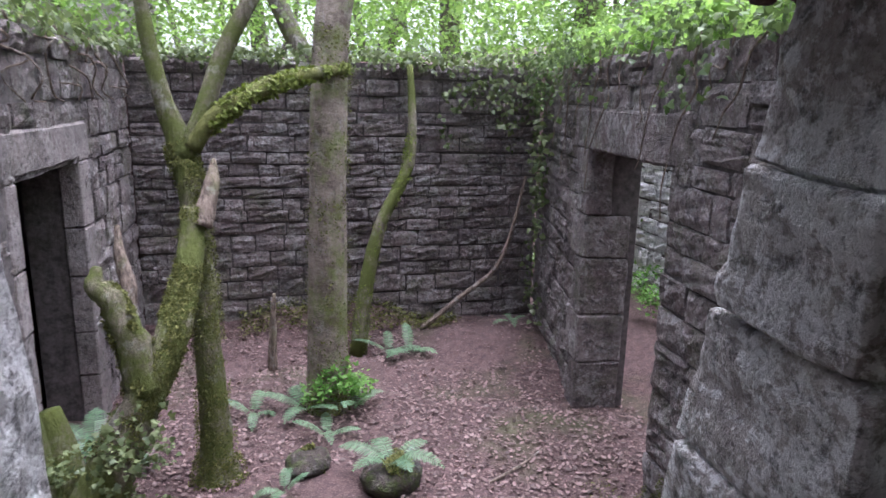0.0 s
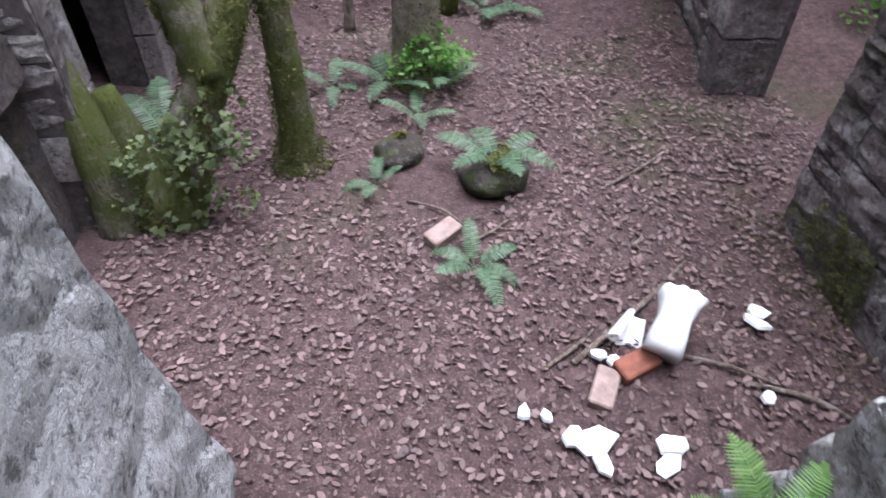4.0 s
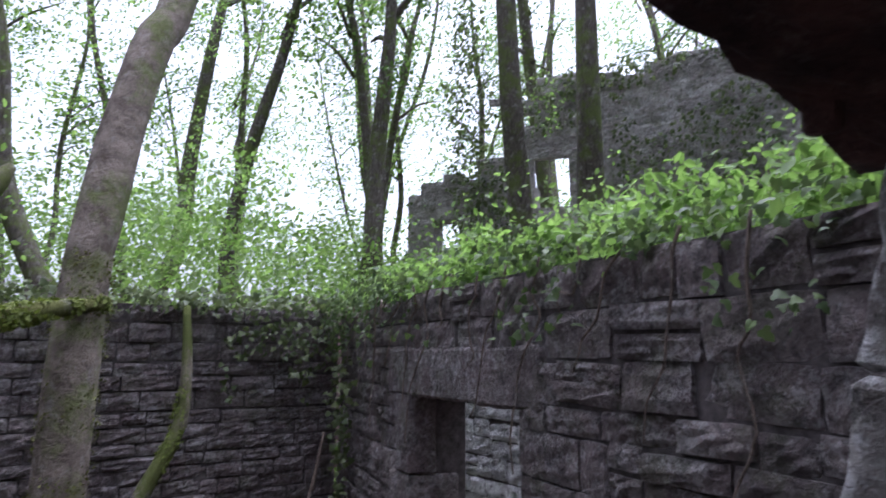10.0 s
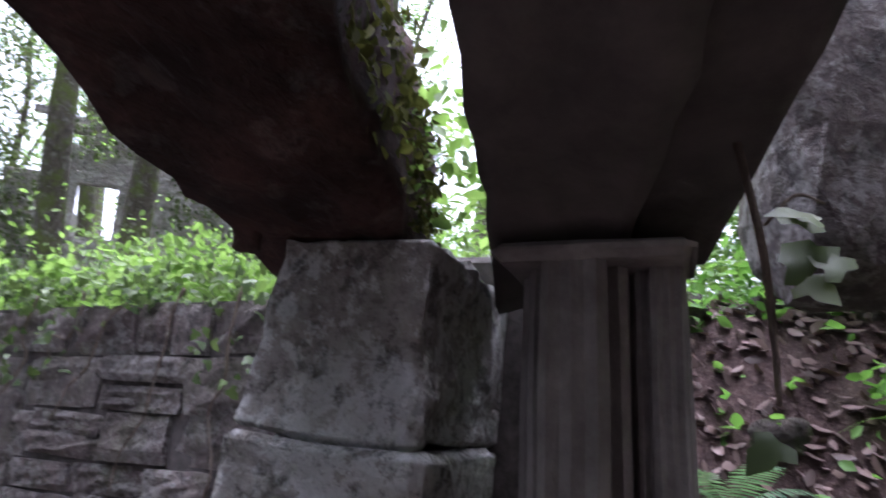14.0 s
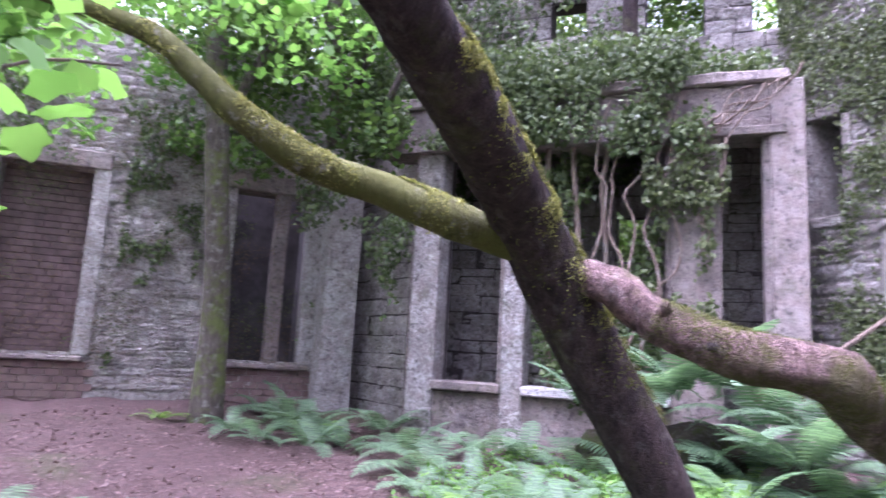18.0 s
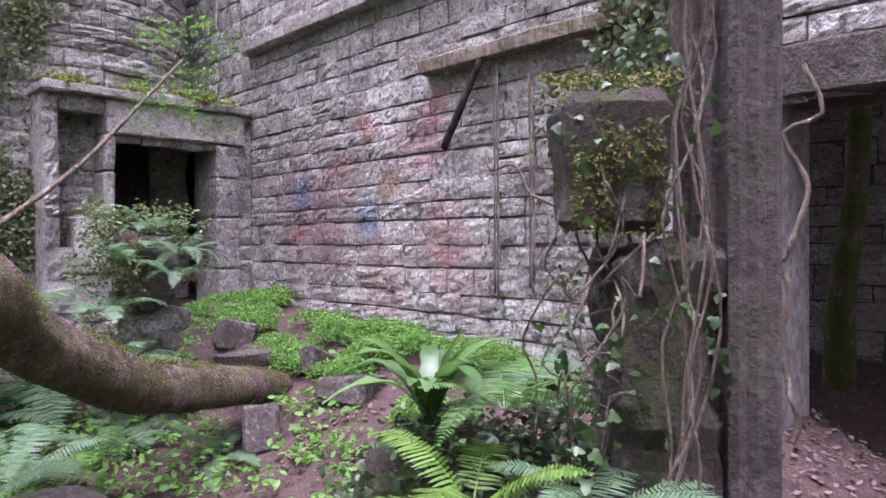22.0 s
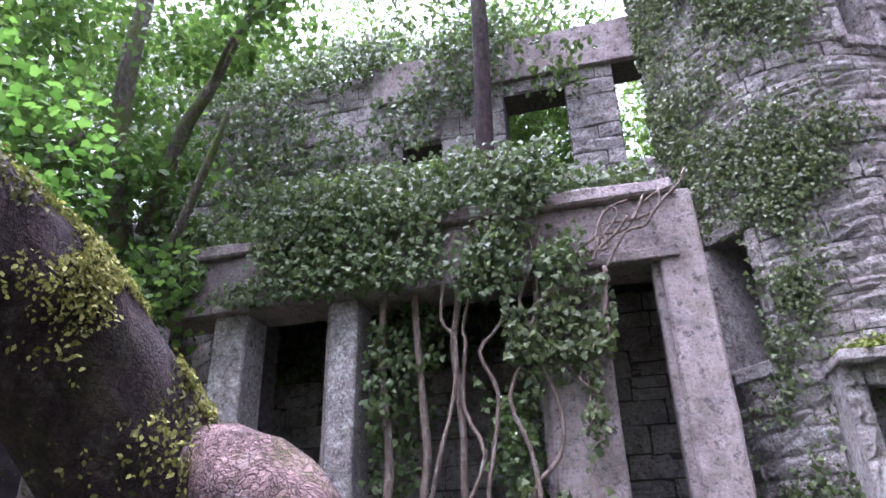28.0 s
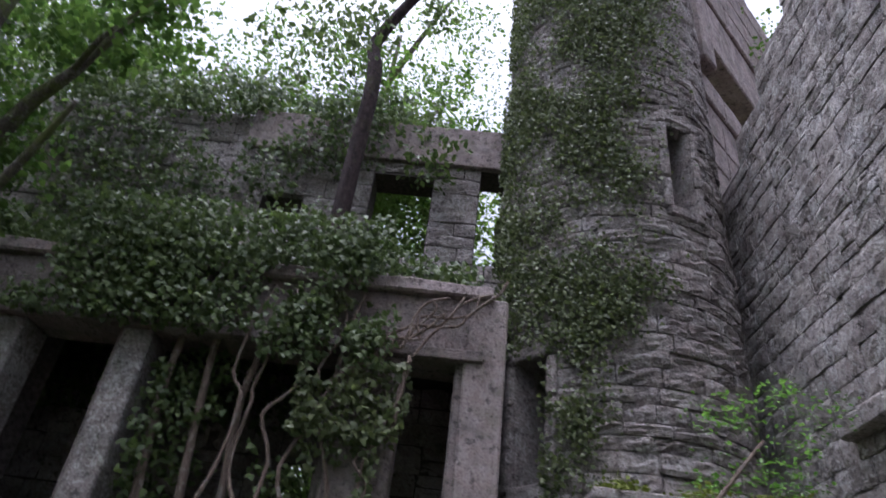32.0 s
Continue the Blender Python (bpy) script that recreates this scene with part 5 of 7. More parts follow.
        v.co = d * (0.5 * (1 - square) + 0.5 * square / q)
        w = v.co + Vector((seed, 0, 0))
        v.co *= 1 + 0.16 * noise.noise(w * 2.2) + 0.09 * noise.noise(w * 5) + 0.04 * noise.noise(w * 13)
        v.co = Vector((v.co.x * size[0] * 1.1, v.co.y * size[1] * 1.1, v.co.z * size[2] * 1.1))
    bmesh.ops.transform(bm, matrix=pose(*at, seed % 9 - 4, seed % 7 - 3, turn), verts=bm.verts)
    return tagged(part(name, bm, mat, None, "", square < 0.3), label, "stone")


def fallen(label, at, size, mat, seed, tilt):
    """An angular broken block lying askew."""
    bm = rough_block((-size[0] / 2, -size[1] / 2, -size[2] / 2), (size[0] / 2, size[1] / 2, size[2] / 2), 0.05, 0.014, seed, 0.018)
    for v in bm.verts:
        v.co += Vector((0.25 * v.co.y, 0.12 * v.co.z, 0.3 * v.co.x * (v.co.z > 0))) + v.normal * 0.012 * noise.noise(v.co * 14)
    bmesh.ops.transform(bm, matrix=pose(*at, *tilt), verts=bm.verts)
    return tagged(part("stone_block", bm, mat), label, "stone")


M_DAMP = stone_mat("damp_fallen_stone", (0.075, 0.06, 0.055), (0.16, 0.13, 0.12), pale=(0.24, 0.2, 0.19), moss=0.3, pale_at=0.64, grime=0.5, warm=(0.12, 0.085, 0.08), lichen=0.15, relief=0.7)
for k, (x, y, s, lab, mm, tilt) in enumerate((
        (-2.52, -5.85, (0.42, 0.3, 0.28), "dark fallen stone block", M_DAMP, (8, 12, 30)), (-2.2, -6.0, (0.42, 0.3, 0.1), "pale flat fallen stone", M_ROUGH, (4, -8, 20)), (-2.2, -5.1, (0.26, 0.22, 0.26), "square cut stone under the limb", M_DAMP, (6, -10, 60)),
        (-2.75, -6.5, (0.34, 0.26, 0.2), "fallen stone in the moss", M_DAMP, (-10, 6, 75)), (-2.9, -5.5, (0.3, 0.22, 0.16), "brown stone half sunk in the moss", M_DAMP, (9, -12, 10)), (-2.75, -4.9, (0.36, 0.24, 0.18), "mossy stone at the bank edge", M_DAMP, (-6, 10, 115)))):
    fallen(lab, (x, y, gz(x, y) + s[2] * 0.3), s, mm, 200 + k, tilt)
for k, (x, y, s, lab) in enumerate(((-0.9, -4.6, (0.5, 0.4, 0.3), "mossy stone buried in the ferns"), (0.2, 3.45, (0.3, 0.26, 0.16), "small mossy stone in the leaves"), (0.74, 3.15, (0.4, 0.36, 0.2), "mossy mound with a fern"))):
    boulder("stone_block", lab, (x, y, gz(x, y) + s[2] * 0.3), s, M_MOSSYSTONE, 205 + k, k * 37, 0.1)


# ---- ferns and plants ----
def frond_mesh(length, droop, pairs, wide, seed):
    r = np.random.default_rng(seed)
    V, F = [], []

    def mid(t):
        return Vector((0, length * (t - 0.12 * t * t), length * (0.75 * t - droop * t * t)))
    w = 0.006
    for k in range(13):
        c = mid(k / 12)
        V += [c + Vector((-w * (1 - k / 14), 0, 0)), c + Vector((w * (1 - k / 14), 0, 0.003))]
    for k in range(12):
        F.append((2 * k, 2 * k + 1, 2 * k + 3, 2 * k + 2))
    for k in range(pairs):
        t = 0.12 + 0.88 * (k + 0.5) / pairs
        c, d = mid(t), (mid(min(t + 0.03, 1)) - mid(t)).normalized()
        ln = wide * length * (math.sin(math.pi * min(1.0, (t * 0.82 + 0.12))) ** 0.8) * r.uniform(0.88, 1.1) * (1.0 if t < 0.9 else 0.6)
        ww = length / pairs * 0.36
        for s in (-1, 1):
            out = Vector((s, 0.28, -0.1 - 0.15 * r.random())).normalized()
            o = len(V)
            tipd = out * ln
            V += [c - d * ww * 0.6, c + d * ww * 0.8, c + tipd * 0.35 + d * ww * 1.15, c + tipd * 0.4 - d * ww * 0.55, c + tipd * 0.7 + d * ww * 0.85, c + tipd * 0.74 - d * ww * 0.3, c + tipd + d * ww * 0.25 + Vector((0, 0, -0.03 * ln))]
            F += [(o, o + 1, o + 2, o + 3), (o + 3, o + 2, o + 4, o + 5), (o + 5, o + 4, o + 6)]
    return arrays("frond", V, F)


FRONDS = {}


def frond(kind, i):
    key = (kind.name, i)
    if key not in FRONDS:
        me = frond_mesh(1.0, 0.5 + 0.14 * i, 24 + 2 * i, 0.19, 40 + i)
        me.materials.append(kind)
        FRONDS[key] = me
    return FRONDS[key]


def fern(at, size, count=7, kind=None, label="green shield fern growing from the leaf litter", lean=(0, 0), seed=1, spread=360.0, start=0.0):
    root = thing("fern", label, "fern", at, "ferns")
    r = random.Random(seed)
    for k in range(count):
        turn = start + spread * k / count + r.uniform(-14, 14)
        s = size * r.uniform(0.75, 1.1)
        m = pose(0, 0, 0, r.uniform(-8, 26) + lean[0], r.uniform(-8, 8) + lean[1], turn) @ Matrix.Diagonal((s, s, s, 1))
        link("frond", frond(kind or M_FERN, r.randrange(4)), None, root, "", m)
    return root


for k, (x, y, s, n) in enumerate(((0.74, 3.15, 0.4, 6), (0.03, 3.17, 0.24, 4), (0.22, 4.3, 0.42, 5), (0.62, 4.25, 0.4, 5), (1.1, 5.45, 0.42, 4), (1.3, 5.4, 0.36, 3), (-1.25, 3.75, 0.5, 6), (0.5, 2.42, 0.34, 6), (-0.2, 4.3, 0.3, 4), (0.36, 3.9, 0.32, 4), (2.5, 5.7, 0.25, 4))):
    fern((x, y, gz(x, y) + (0.14 if k == 0 else 0.02)), s * 1.1, n, None, "grey-green fern in the leaf litter", seed=k)
COURT_FERNS = [(0.9, -5.3, 0.55), (1.3, -5.6, 0.6), (0.7, -6.0, 0.6), (1.7, -5.3, 0.55), (-0.2, -5.6, 0.6), (-0.6, -5.9, 0.6), (0.3, -6.4, 0.65), (-0.9, -5.5, 0.5), (-1.1, -6.4, 0.7), (-0.5, -7.0, 0.75), (0.4, -7.3, 0.8), (-0.2, -7.6, 0.85), (1.0, -7.2, 0.7), (-1.35, -7.2, 0.8), (-0.8, -7.6, 0.8),
               (-0.75, -5.0, 0.45), (-1.5, -5.7, 0.5), (-1.7, -6.0, 0.45), (1.9, -6.3, 0.6), (2.5, -6.6, 0.6), (2.2, -7.4, 0.6), (3.0, -7.3, 0.6), (3.6, -8.0, 0.6), (4.4, -7.6, 0.6), (5.0, -8.3, 0.65), (4.0, -7.0, 0.5), (5.6, -8.4, 0.6), (1.9, -2.3, 0.5), (1.6, -2.0, 0.45), (2.3, -2.2, 0.5), (1.4, -1.5, 0.4), (2.4, -3.6, 0.4), (-1.95, -5.2, 0.4), (4.3, -3.6, 0.6), (4.8, -3.3, 0.6), (5.4, -3.8, 0.65), (3.9, -4.0, 0.6), (6.3, -3.9, 0.6)]
for k, (x, y, s) in enumerate(COURT_FERNS):
    fern((x, y, gz(x, y)), s * (1.35 if y < -6.5 else 1.0), 7 + k % 4, None, "pale green fern on the court floor", seed=50 + k, start=k * 31.0)
fern((-2.0, -6.3, 1.72), 0.42, 9, None, "grey-green fern on top of the rubble pile", seed=90)
for k, (x, y, z, q) in enumerate(((-1.72, -6.05, 1.5, 0.4), (-2.12, -6.05, 1.55, 0.36), (-1.62, -6.0, 1.2, 0.42), (-1.68, -5.95, 0.85, 0.5), (-2.05, -5.95, 1.4, 0.3))):
    fern((x, y, z), q, 8, None, "grey-green fern rooted in the rubble pile", lean=(-8, 0), seed=97 + k, start=k * 40.0)
fern((-1.88, -6.2, 1.55), 0.42, 9, None, "bushy fern on the rubble pile", seed=96, start=20)
r5 = random.Random(55)
for k in range(18):
    x, y = r5.uniform(-1.3, 2.3), r5.uniform(-7.6, -4.9)
    if abs(x + 0.5 * (y + 5.0) - 0.2) < 0.25:
        continue
    fern((x, y, gz(x, y)), r5.uniform(0.35, 0.75), 6 + k % 4, None if k % 4 else M_WEED, "pale green fern on the court floor", seed=150 + k, start=k * 47.0)
for k, (x, y, q) in enumerate(((-0.55, -3.95, 0.4), (-0.35, -4.35, 0.45), (-0.75, -4.25, 0.38), (0.15, -4.0, 0.3), (-1.0, -4.0, 0.3), (0.75, -4.3, 0.5), (1.25, -4.7, 0.55), (1.0, -3.9, 0.4), (1.9, -2.15, 0.5), (2.15, -2.0, 0.55), (2.0, -2.5, 0.5), (2.4, -1.9, 0.45), (1.75, -1.75, 0.45), (4.6, -6.9, 0.55), (5.2, -7.2, 0.5), (4.2, -7.6, 0.5), (3.8, -7.4, 0.5), (4.9, -7.9, 0.6), (6.4, -7.3, 0.4), (-1.0, -6.7, 0.8), (-0.75, -7.3, 1.0), (-0.3, -7.4, 0.9))):
    fern((x, y, gz(x, y)), q * 1.1, 8 + k % 3, None if k % 3 else M_FERNB, "arching fern among the weeds", seed=220 + k, start=k * 23.0)
fern((-1.9, -6.2, 0.75), 0.55, 4, None, "hanging fern at the rubble pile", lean=(-45, 0), seed=91)
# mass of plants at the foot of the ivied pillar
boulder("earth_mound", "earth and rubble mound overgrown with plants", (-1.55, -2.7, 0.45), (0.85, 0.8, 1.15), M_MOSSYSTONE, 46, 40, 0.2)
fern((-1.42, -2.5, 1.2), 0.34, 11, M_TONGUE, "dark glossy fern beside the tongue fern", seed=192, start=15)
fern((-1.78, -2.6, 1.08), 0.42, 12, None, "glossy fern at the foot of the ivied pillar", seed=92)
fern((-1.2, -2.42, 1.02), 0.38, 6, M_FERNB, "bright yellow-green fern below the pillar", seed=93)
fern((-1.38, -2.2, 1.02), 0.36, 6, None, "grey-green fern below the pillar", seed=94, start=40)
fern((0.86, 0.58, -0.16), 0.34, 8, M_WEED, "fern growing from the sill edge", seed=95)


def strap_plant(at, size, count, mat, label, seed=1, upright=0.9):
    root = thing("tongue_fern", label, "fern", at, "tongue ferns")
    r = random.Random(seed)
    for k in range(count):
        turn = 360.0 * k / count + r.uniform(-15, 15)
        L, w = size * r.uniform(0.7, 1.25), size * 0.072
        tilt = r.uniform(0.25, 0.9)
        V, F = [], []
        n = 9
        for j in range(n + 1):
            t = j / n
            c = Vector((0, L * tilt * (0.55 * t + 0.4 * t * t), L * (upright * t - 0.8 * tilt * t ** 2.5)))
            ww = w * (math.sin(math.pi * (0.12 + 0.86 * t)) ** 0.55) * (1 + 0.12 * math.sin(j * 2.6 + k))
            V += [c + Vector((-ww, 0, 0.3 * ww + 0.16 * ww * math.sin(2.1 * j + k))), c, c + Vector((ww, 0, 0.3 * ww + 0.16 * ww * math.cos(2.3 * j + k)))]
        for j in range(n):
            for s in (0, 1):
                a = 3 * j + s
                F.append((a, a + 1, a + 4, a + 3))
        link("blade", arrays("blade", V, F, True), mat, root, "", pose(0, 0, 0, 0, 0, turn))
    return root


strap_plant((-1.36, -2.72, 1.14), 0.38, 17, M_TONGUE, "glossy hart's tongue fern below the pillar", 3)
strap_plant((1.14, 0.42, 0.0), 0.26, 9, M_TONGUE, "small tongue fern on the sill", 4)
strap_plant((-1.75, 2.55, 0.22), 0.4, 13, M_TONGUE, "pale tongue fern on the stone ledge", 5)
strap_plant((-1.72, 1.95, 0.22), 0.3, 11, M_TONGUE, "small pale fern on the stone ledge", 6)


# ---- ivy and creepers ----
def on_face(n, a, b, z0, z1, nor, off=(0.01, 0.09), keep=0.5, scale=1.2, edge=0.0, seed=0):
    """Points over an upright face from a to b, in patches."""
    r = np.random.default_rng(seed)
    u = r.uniform(0, 1, n)
    zz = r.uniform(z0, z1, n)
    x, y = a[0] + (b[0] - a[0]) * u, a[1] + (b[1] - a[1]) * u
    d = r.uniform(off[0], off[1], n)
    P = np.stack([x + nor[0] * d, y + nor[1] * d, zz], 1)
    val = np.array([noise.noise(Vector(p) * scale + Vector((seed, 0, 0))) + 0.4 * noise.noise(Vector(p) * scale * 3) for p in P])
    return P[val > (1 - 2 * keep) * 0.6]


def ivy(label, pts, size, nor, mat=None, stems=(), hang=1.2, spread=0.7, shape=IVY_SHAPE):
    root = thing("ivy", label, "ivy", tuple(np.mean(pts, 0)))
    c = np.mean(pts, 0)
    ob = leaves("ivy_leaves", pts - c, size, shape, mat or M_IVY, root, "", nor, spread, hang)
    ob["kind"] = "stuff"
    if stems:
        for k, (s, r) in enumerate(stems):
            tube("stem", [tuple(np.array(p) - c) for p in s], r, M_TWIG, root, "", 6, 0.25, 3, k)
    return root


def creeping(start, end, wobble, n, r0, r1, seed, nor=(0, 0, 0)):
    r = random.Random(seed)
    pts = []
    for k in range(n + 1):
        t = k / n
        pts.append(tuple(start[i] + (end[i] - start[i]) * t + (r.uniform(-wobble, wobble) if 0 < k < n else 0) * (1 if not nor[i] else 0.25) for i in range(3)))
    return pts, [r0 + (r1 - r0) * k / n for k in range(n + 1)]


# portico and facade ivy
ivy("dense dark ivy hanging over the portico beam", np.concatenate([on_face(9000, (4.3, -8.3), (0.0, -8.3), 4.1, 5.4, (0, 1), (0.0, 0.25), 0.68, 1.0, seed=1), on_face(3800, (2.6, -8.27), (-0.15, -8.27), 3.9, 5.1, (0, 1), (0.0, 0.2), 0.52, 1.0, seed=71), clumps([(x, -8.6, 5.0) for x in np.arange(-0.6, 4.4, 0.25)], 0.4, 320, 0.8)]), (0.035, 0.08), (0, 1, 0.2))
ivy("thick ivy curtain between the portico columns", on_face(8000, (1.9, -8.36), (0.42, -8.36), 0.9, 4.4, (0, 1), (-0.4, 0.1), 0.36, 1.1, seed=2), (0.04, 0.085), (0, 1, 0.1),
    stems=[creeping((1.3 - 0.22 * k, -8.3, 1.0), (1.0 - 0.2 * k, -8.25, 4.6), 0.14, 9, 0.026, 0.012, k, (0, 1, 0)) for k in range(5)] + [creeping((1.7 - 0.35 * k, -8.5, 0.8), (1.75 - 0.33 * k, -8.45, 4.5), 0.05, 8, 0.05 - 0.006 * k, 0.035, 90 + k, (0, 1, 0)) for k in range(3)])
ivy("ivy round the middle portico column", np.concatenate([on_face(2000, (0.6, -8.3), (-0.3, -8.3), 3.3, 4.7, (0, 1), (0.0, 0.18), 0.5, 1.3, seed=3), on_face(1300, (0.55, -8.3), (-0.15, -8.3), 1.9, 3.4, (0, 1), (0.0, 0.16), 0.36, 1.5, seed=33)]), (0.04, 0.085), (0, 1, 0.1), M_IVYPALE,
    stems=[creeping((0.35 - 0.05 * k, -8.24, 3.75 + 0.02 * k), (-0.95 + 0.13 * k, -8.2, 4.72 - 0.03 * k), 0.09, 9, 0.02, 0.011, 10 + k, (0, 1, 0)) for k in range(5)] + [creeping((-0.28, -8.22, 4.05), (-0.06, -8.22, 2.75), 0.08, 8, 0.018, 0.012, 16, (0, 1, 0)), creeping((-0.3, -8.2, 4.0), (0.02, -8.22, 2.7), 0.1, 8, 0.016, 0.01, 17, (0, 1, 0)), creeping((-1.06, -8.18, 4.85), (-0.3, -8.2, 4.03), 0.07, 7, 0.016, 0.012, 18, (0, 1, 0))])
ivy("ivy on the outer portico pier", on_face(7000, (5.2, -8.3), (3.5, -8.3), 1.5, 5.4, (0, 1), (0.0, 0.3), 0.34, 1.0, seed=4), (0.04, 0.085), (0, 1, 0.1))
tow = []
r_ = np.random.default_rng(11)
for _ in range(85000):
    zt = r_.uniform(1.4, 11.8)
    xl = -1.04 if zt > 4.5 else -1.5
    wdt = (0.85 + 0.16 * max(0, zt - 3)) * (1.0 + 0.35 * noise.noise(Vector((3, 0, zt * 0.9))) + 0.12 * r_.normal()) if zt > 4.5 else 0.32
    xx = xl - (r_.uniform(0, 1) ** 1.3) * min(wdt, 2.0) if zt > 4.5 else -1.66 + 0.17 * r_.normal() + 0.1 * noise.noise(Vector((0, 0, zt * 1.1)))
    if zt < 4.5 and (r_.uniform(0, 1) < 0.55 or -1.5 < xx < -1.1 and 3.1 < zt < 4.4):
        continue
    dx = min(max((xx - TX) / TR, -0.98), 0.98)
    g = math.acos(dx)
    d = TR + r_.uniform(0.0, 0.12)
    p = (TX + d * math.cos(g), TY + d * math.sin(g), zt)
    if noise.noise(Vector(p) * 1.3) + 0.5 * noise.noise(Vector(p) * 4) + 0.3 * r_.normal() > 0.14 - 0.04 * (zt - 4):
        tow.append(p)
ivy("sheet of ivy climbing the round tower", np.array(tow), (0.022, 0.055), (0.1, 1, 0.1), M_IVYPALE)
ivy("ivy over the rear facade", np.concatenate([on_face(15000, (6.0, -10.05), (0.6, -10.05), 3.8, 8.9, (0, 1), (0.0, 0.4), 0.68, 0.8, seed=6), clumps([(x, -10.3, 8.6) for x in np.arange(0.3, 6, 0.3)], 0.6, 300), clumps([(x, -9.6, 5.2) for x in np.arange(-0.4, 4, 0.3)], 0.35, 160)]), (0.045, 0.1), (0, 1, 0.2))
dn = np.array([-0.67, 0.742, 0])
ivy("ivy and creeper over the court facade", np.concatenate([on_face(14000, (10.6, -5.27), (5.1, -10.24), 3.9, 7.0, (-0.67, 0.742), (0.0, 0.25), 0.42, 0.7, seed=7), on_face(7000, (10.6, -5.27), (9.3, -6.4), 0.6, 4, (-0.67, 0.742), (0.0, 0.3), 0.5, 0.9, seed=8), on_face(4000, (7.9, -7.7), (7.1, -8.45), 0.8, 4, (-0.67, 0.742), (0.0, 0.12), 0.42, 0.9, seed=9)]), (0.035, 0.075), dn)
# graffiti wall ivy and stems
ivy("ivy and bare stems on the pale wall", np.concatenate([on_face(6500, (-3.8, -4.3), (-3.8, -2.6), 2.3, 4.6, (1, 0), (0.0, 0.2), 0.46, 1.2, seed=12), on_face(900, (-3.8, -4.0), (-3.8, -2.7), 1.3, 2.4, (1, 0), (0.0, 0.12), 0.36, 1.6, seed=13)]), (0.025, 0.06), (1, 0, 0.1), M_IVYPALE,
    stems=[creeping((-3.76, -2.75, 0.6), (-3.74, -2.62, 4.2), 0.1, 14, 0.014, 0.008, 31, (1, 0, 0)), creeping((-3.76, -2.85, 0.6), (-3.74, -3.1, 3.8), 0.12, 14, 0.012, 0.006, 32, (1, 0, 0)), creeping((-3.77, -3.45, 0.9), (-3.77, -3.75, 1.7), 0.05, 5, 0.018, 0.015, 33, (1, 0, 0)),
           creeping((-3.77, -3.75, 1.7), (-3.77, -4.6, 2.3), 0.08, 7, 0.015, 0.008, 34, (1, 0, 0)), creeping((-3.77, -3.5, 1.3), (-3.77, -3.2, 2.6), 0.06, 7, 0.012, 0.008, 35, (1, 0, 0)), creeping((-3.76, -2.6, 0.4), (-3.7, -2.45, 2.5), 0.1, 12, 0.018, 0.012, 36, (1, 0, 0))])
# pillar ivy
ivy("glossy ivy and twisted stems on the pillar", np.concatenate([clumps([(-1.5, -2.2, 2.3), (-1.55, -2.2, 2.05), (-1.45, -2.2, 1.55), (-1.4, -2.25, 1.35), (-1.6, -2.05, 2.6), (-1.6, -2.3, 1.9), (-1.5, -2.1, 2.75), (-1.35, -2.1, 1.9), (-1.35, -2.15, 1.2)], 0.19, 20), clumps([(-1.52, -2.3, 1.25), (-1.4, -2.5, 1.0), (-1.3, -2.75, 0.9), (-1.25, -2.9, 0.85), (-1.2, -2.95, 0.75), (-1.1, -2.8, 0.7), (-1.6, -2.2, 1.4)], 0.2, 60)]), (0.014, 0.04), (0.7, 0.55, 0.3), M_GLOSSIVY,
    stems=[creeping((-1.45, -2.05, 0.1 + 0.1 * k), (-1.55 - 0.03 * k, -1.98 - 0.03 * k, 3.0), 0.04, 12, 0.004, 0.0025, 40 + k) for k in range(7)], spread=0.9)
# room walls
ivy("ivy trailing down the recess wall", np.concatenate([on_face(1500, (-2.18, 1.9), (-2.18, 3.0), 0.2, 2.1, (1, 0), (0.0, 0.1), 0.5, 1.6, seed=15), on_face(1900, (-2.2, 2.95), (-1.62, 2.95), 0.3, 2.1, (0, -1), (0.0, 0.08), 0.45, 1.7, seed=115)]), (0.04, 0.08), (1, 0, 0.1))
ivy("creepers and roots hanging along the wall head", np.concatenate([on_face(1300, (2.97, 6.3), (2.44, 4.0), 1.4, 2.1, (-1, 0), (0.0, 0.2), 0.5, 1.4, seed=16), on_face(500, (2.44, 4.0), (2.1, 0.9), 1.55, 2.1, (-1, 0), (0.0, 0.16), 0.45, 1.4, seed=19), clumps([(east_x(y), y, 1.95) for y in np.arange(1.0, 6.3, 0.35)], 0.24, 50, 0.6)]), (0.025, 0.06), (-1, 0, 0.4), M_IVY,
    stems=[creeping((east_x(1.2 + 0.3 * k) - 0.02, 1.2 + 0.3 * k, 1.95), (east_x(1.3 + 0.3 * k) - 0.05, 1.3 + 0.3 * k + 0.1 * (k % 3), 0.9 + 0.25 * (k % 4)), 0.06, 6, 0.008, 0.004, 60 + k, (1, 0, 0)) for k in range(17)])
ivy("creepers over the back wall head", np.concatenate([clumps([(x, 6.38, 1.97) for x in np.arange(-1.3, 3.0, 0.25)], 0.22, 55, 0.6), on_face(500, (1.8, 6.33), (2.95, 6.33), 1.0, 1.95, (0, -1), (0.0, 0.12), 0.5, 1.6, seed=17), on_face(350, (2.93, 6.2), (2.78, 5.5), -0.9, 1.6, (-1, 0), (0.0, 0.15), 0.5, 1.6, seed=18)]), (0.04, 0.08), (0, -1, 0.5), M_IVYPALE)
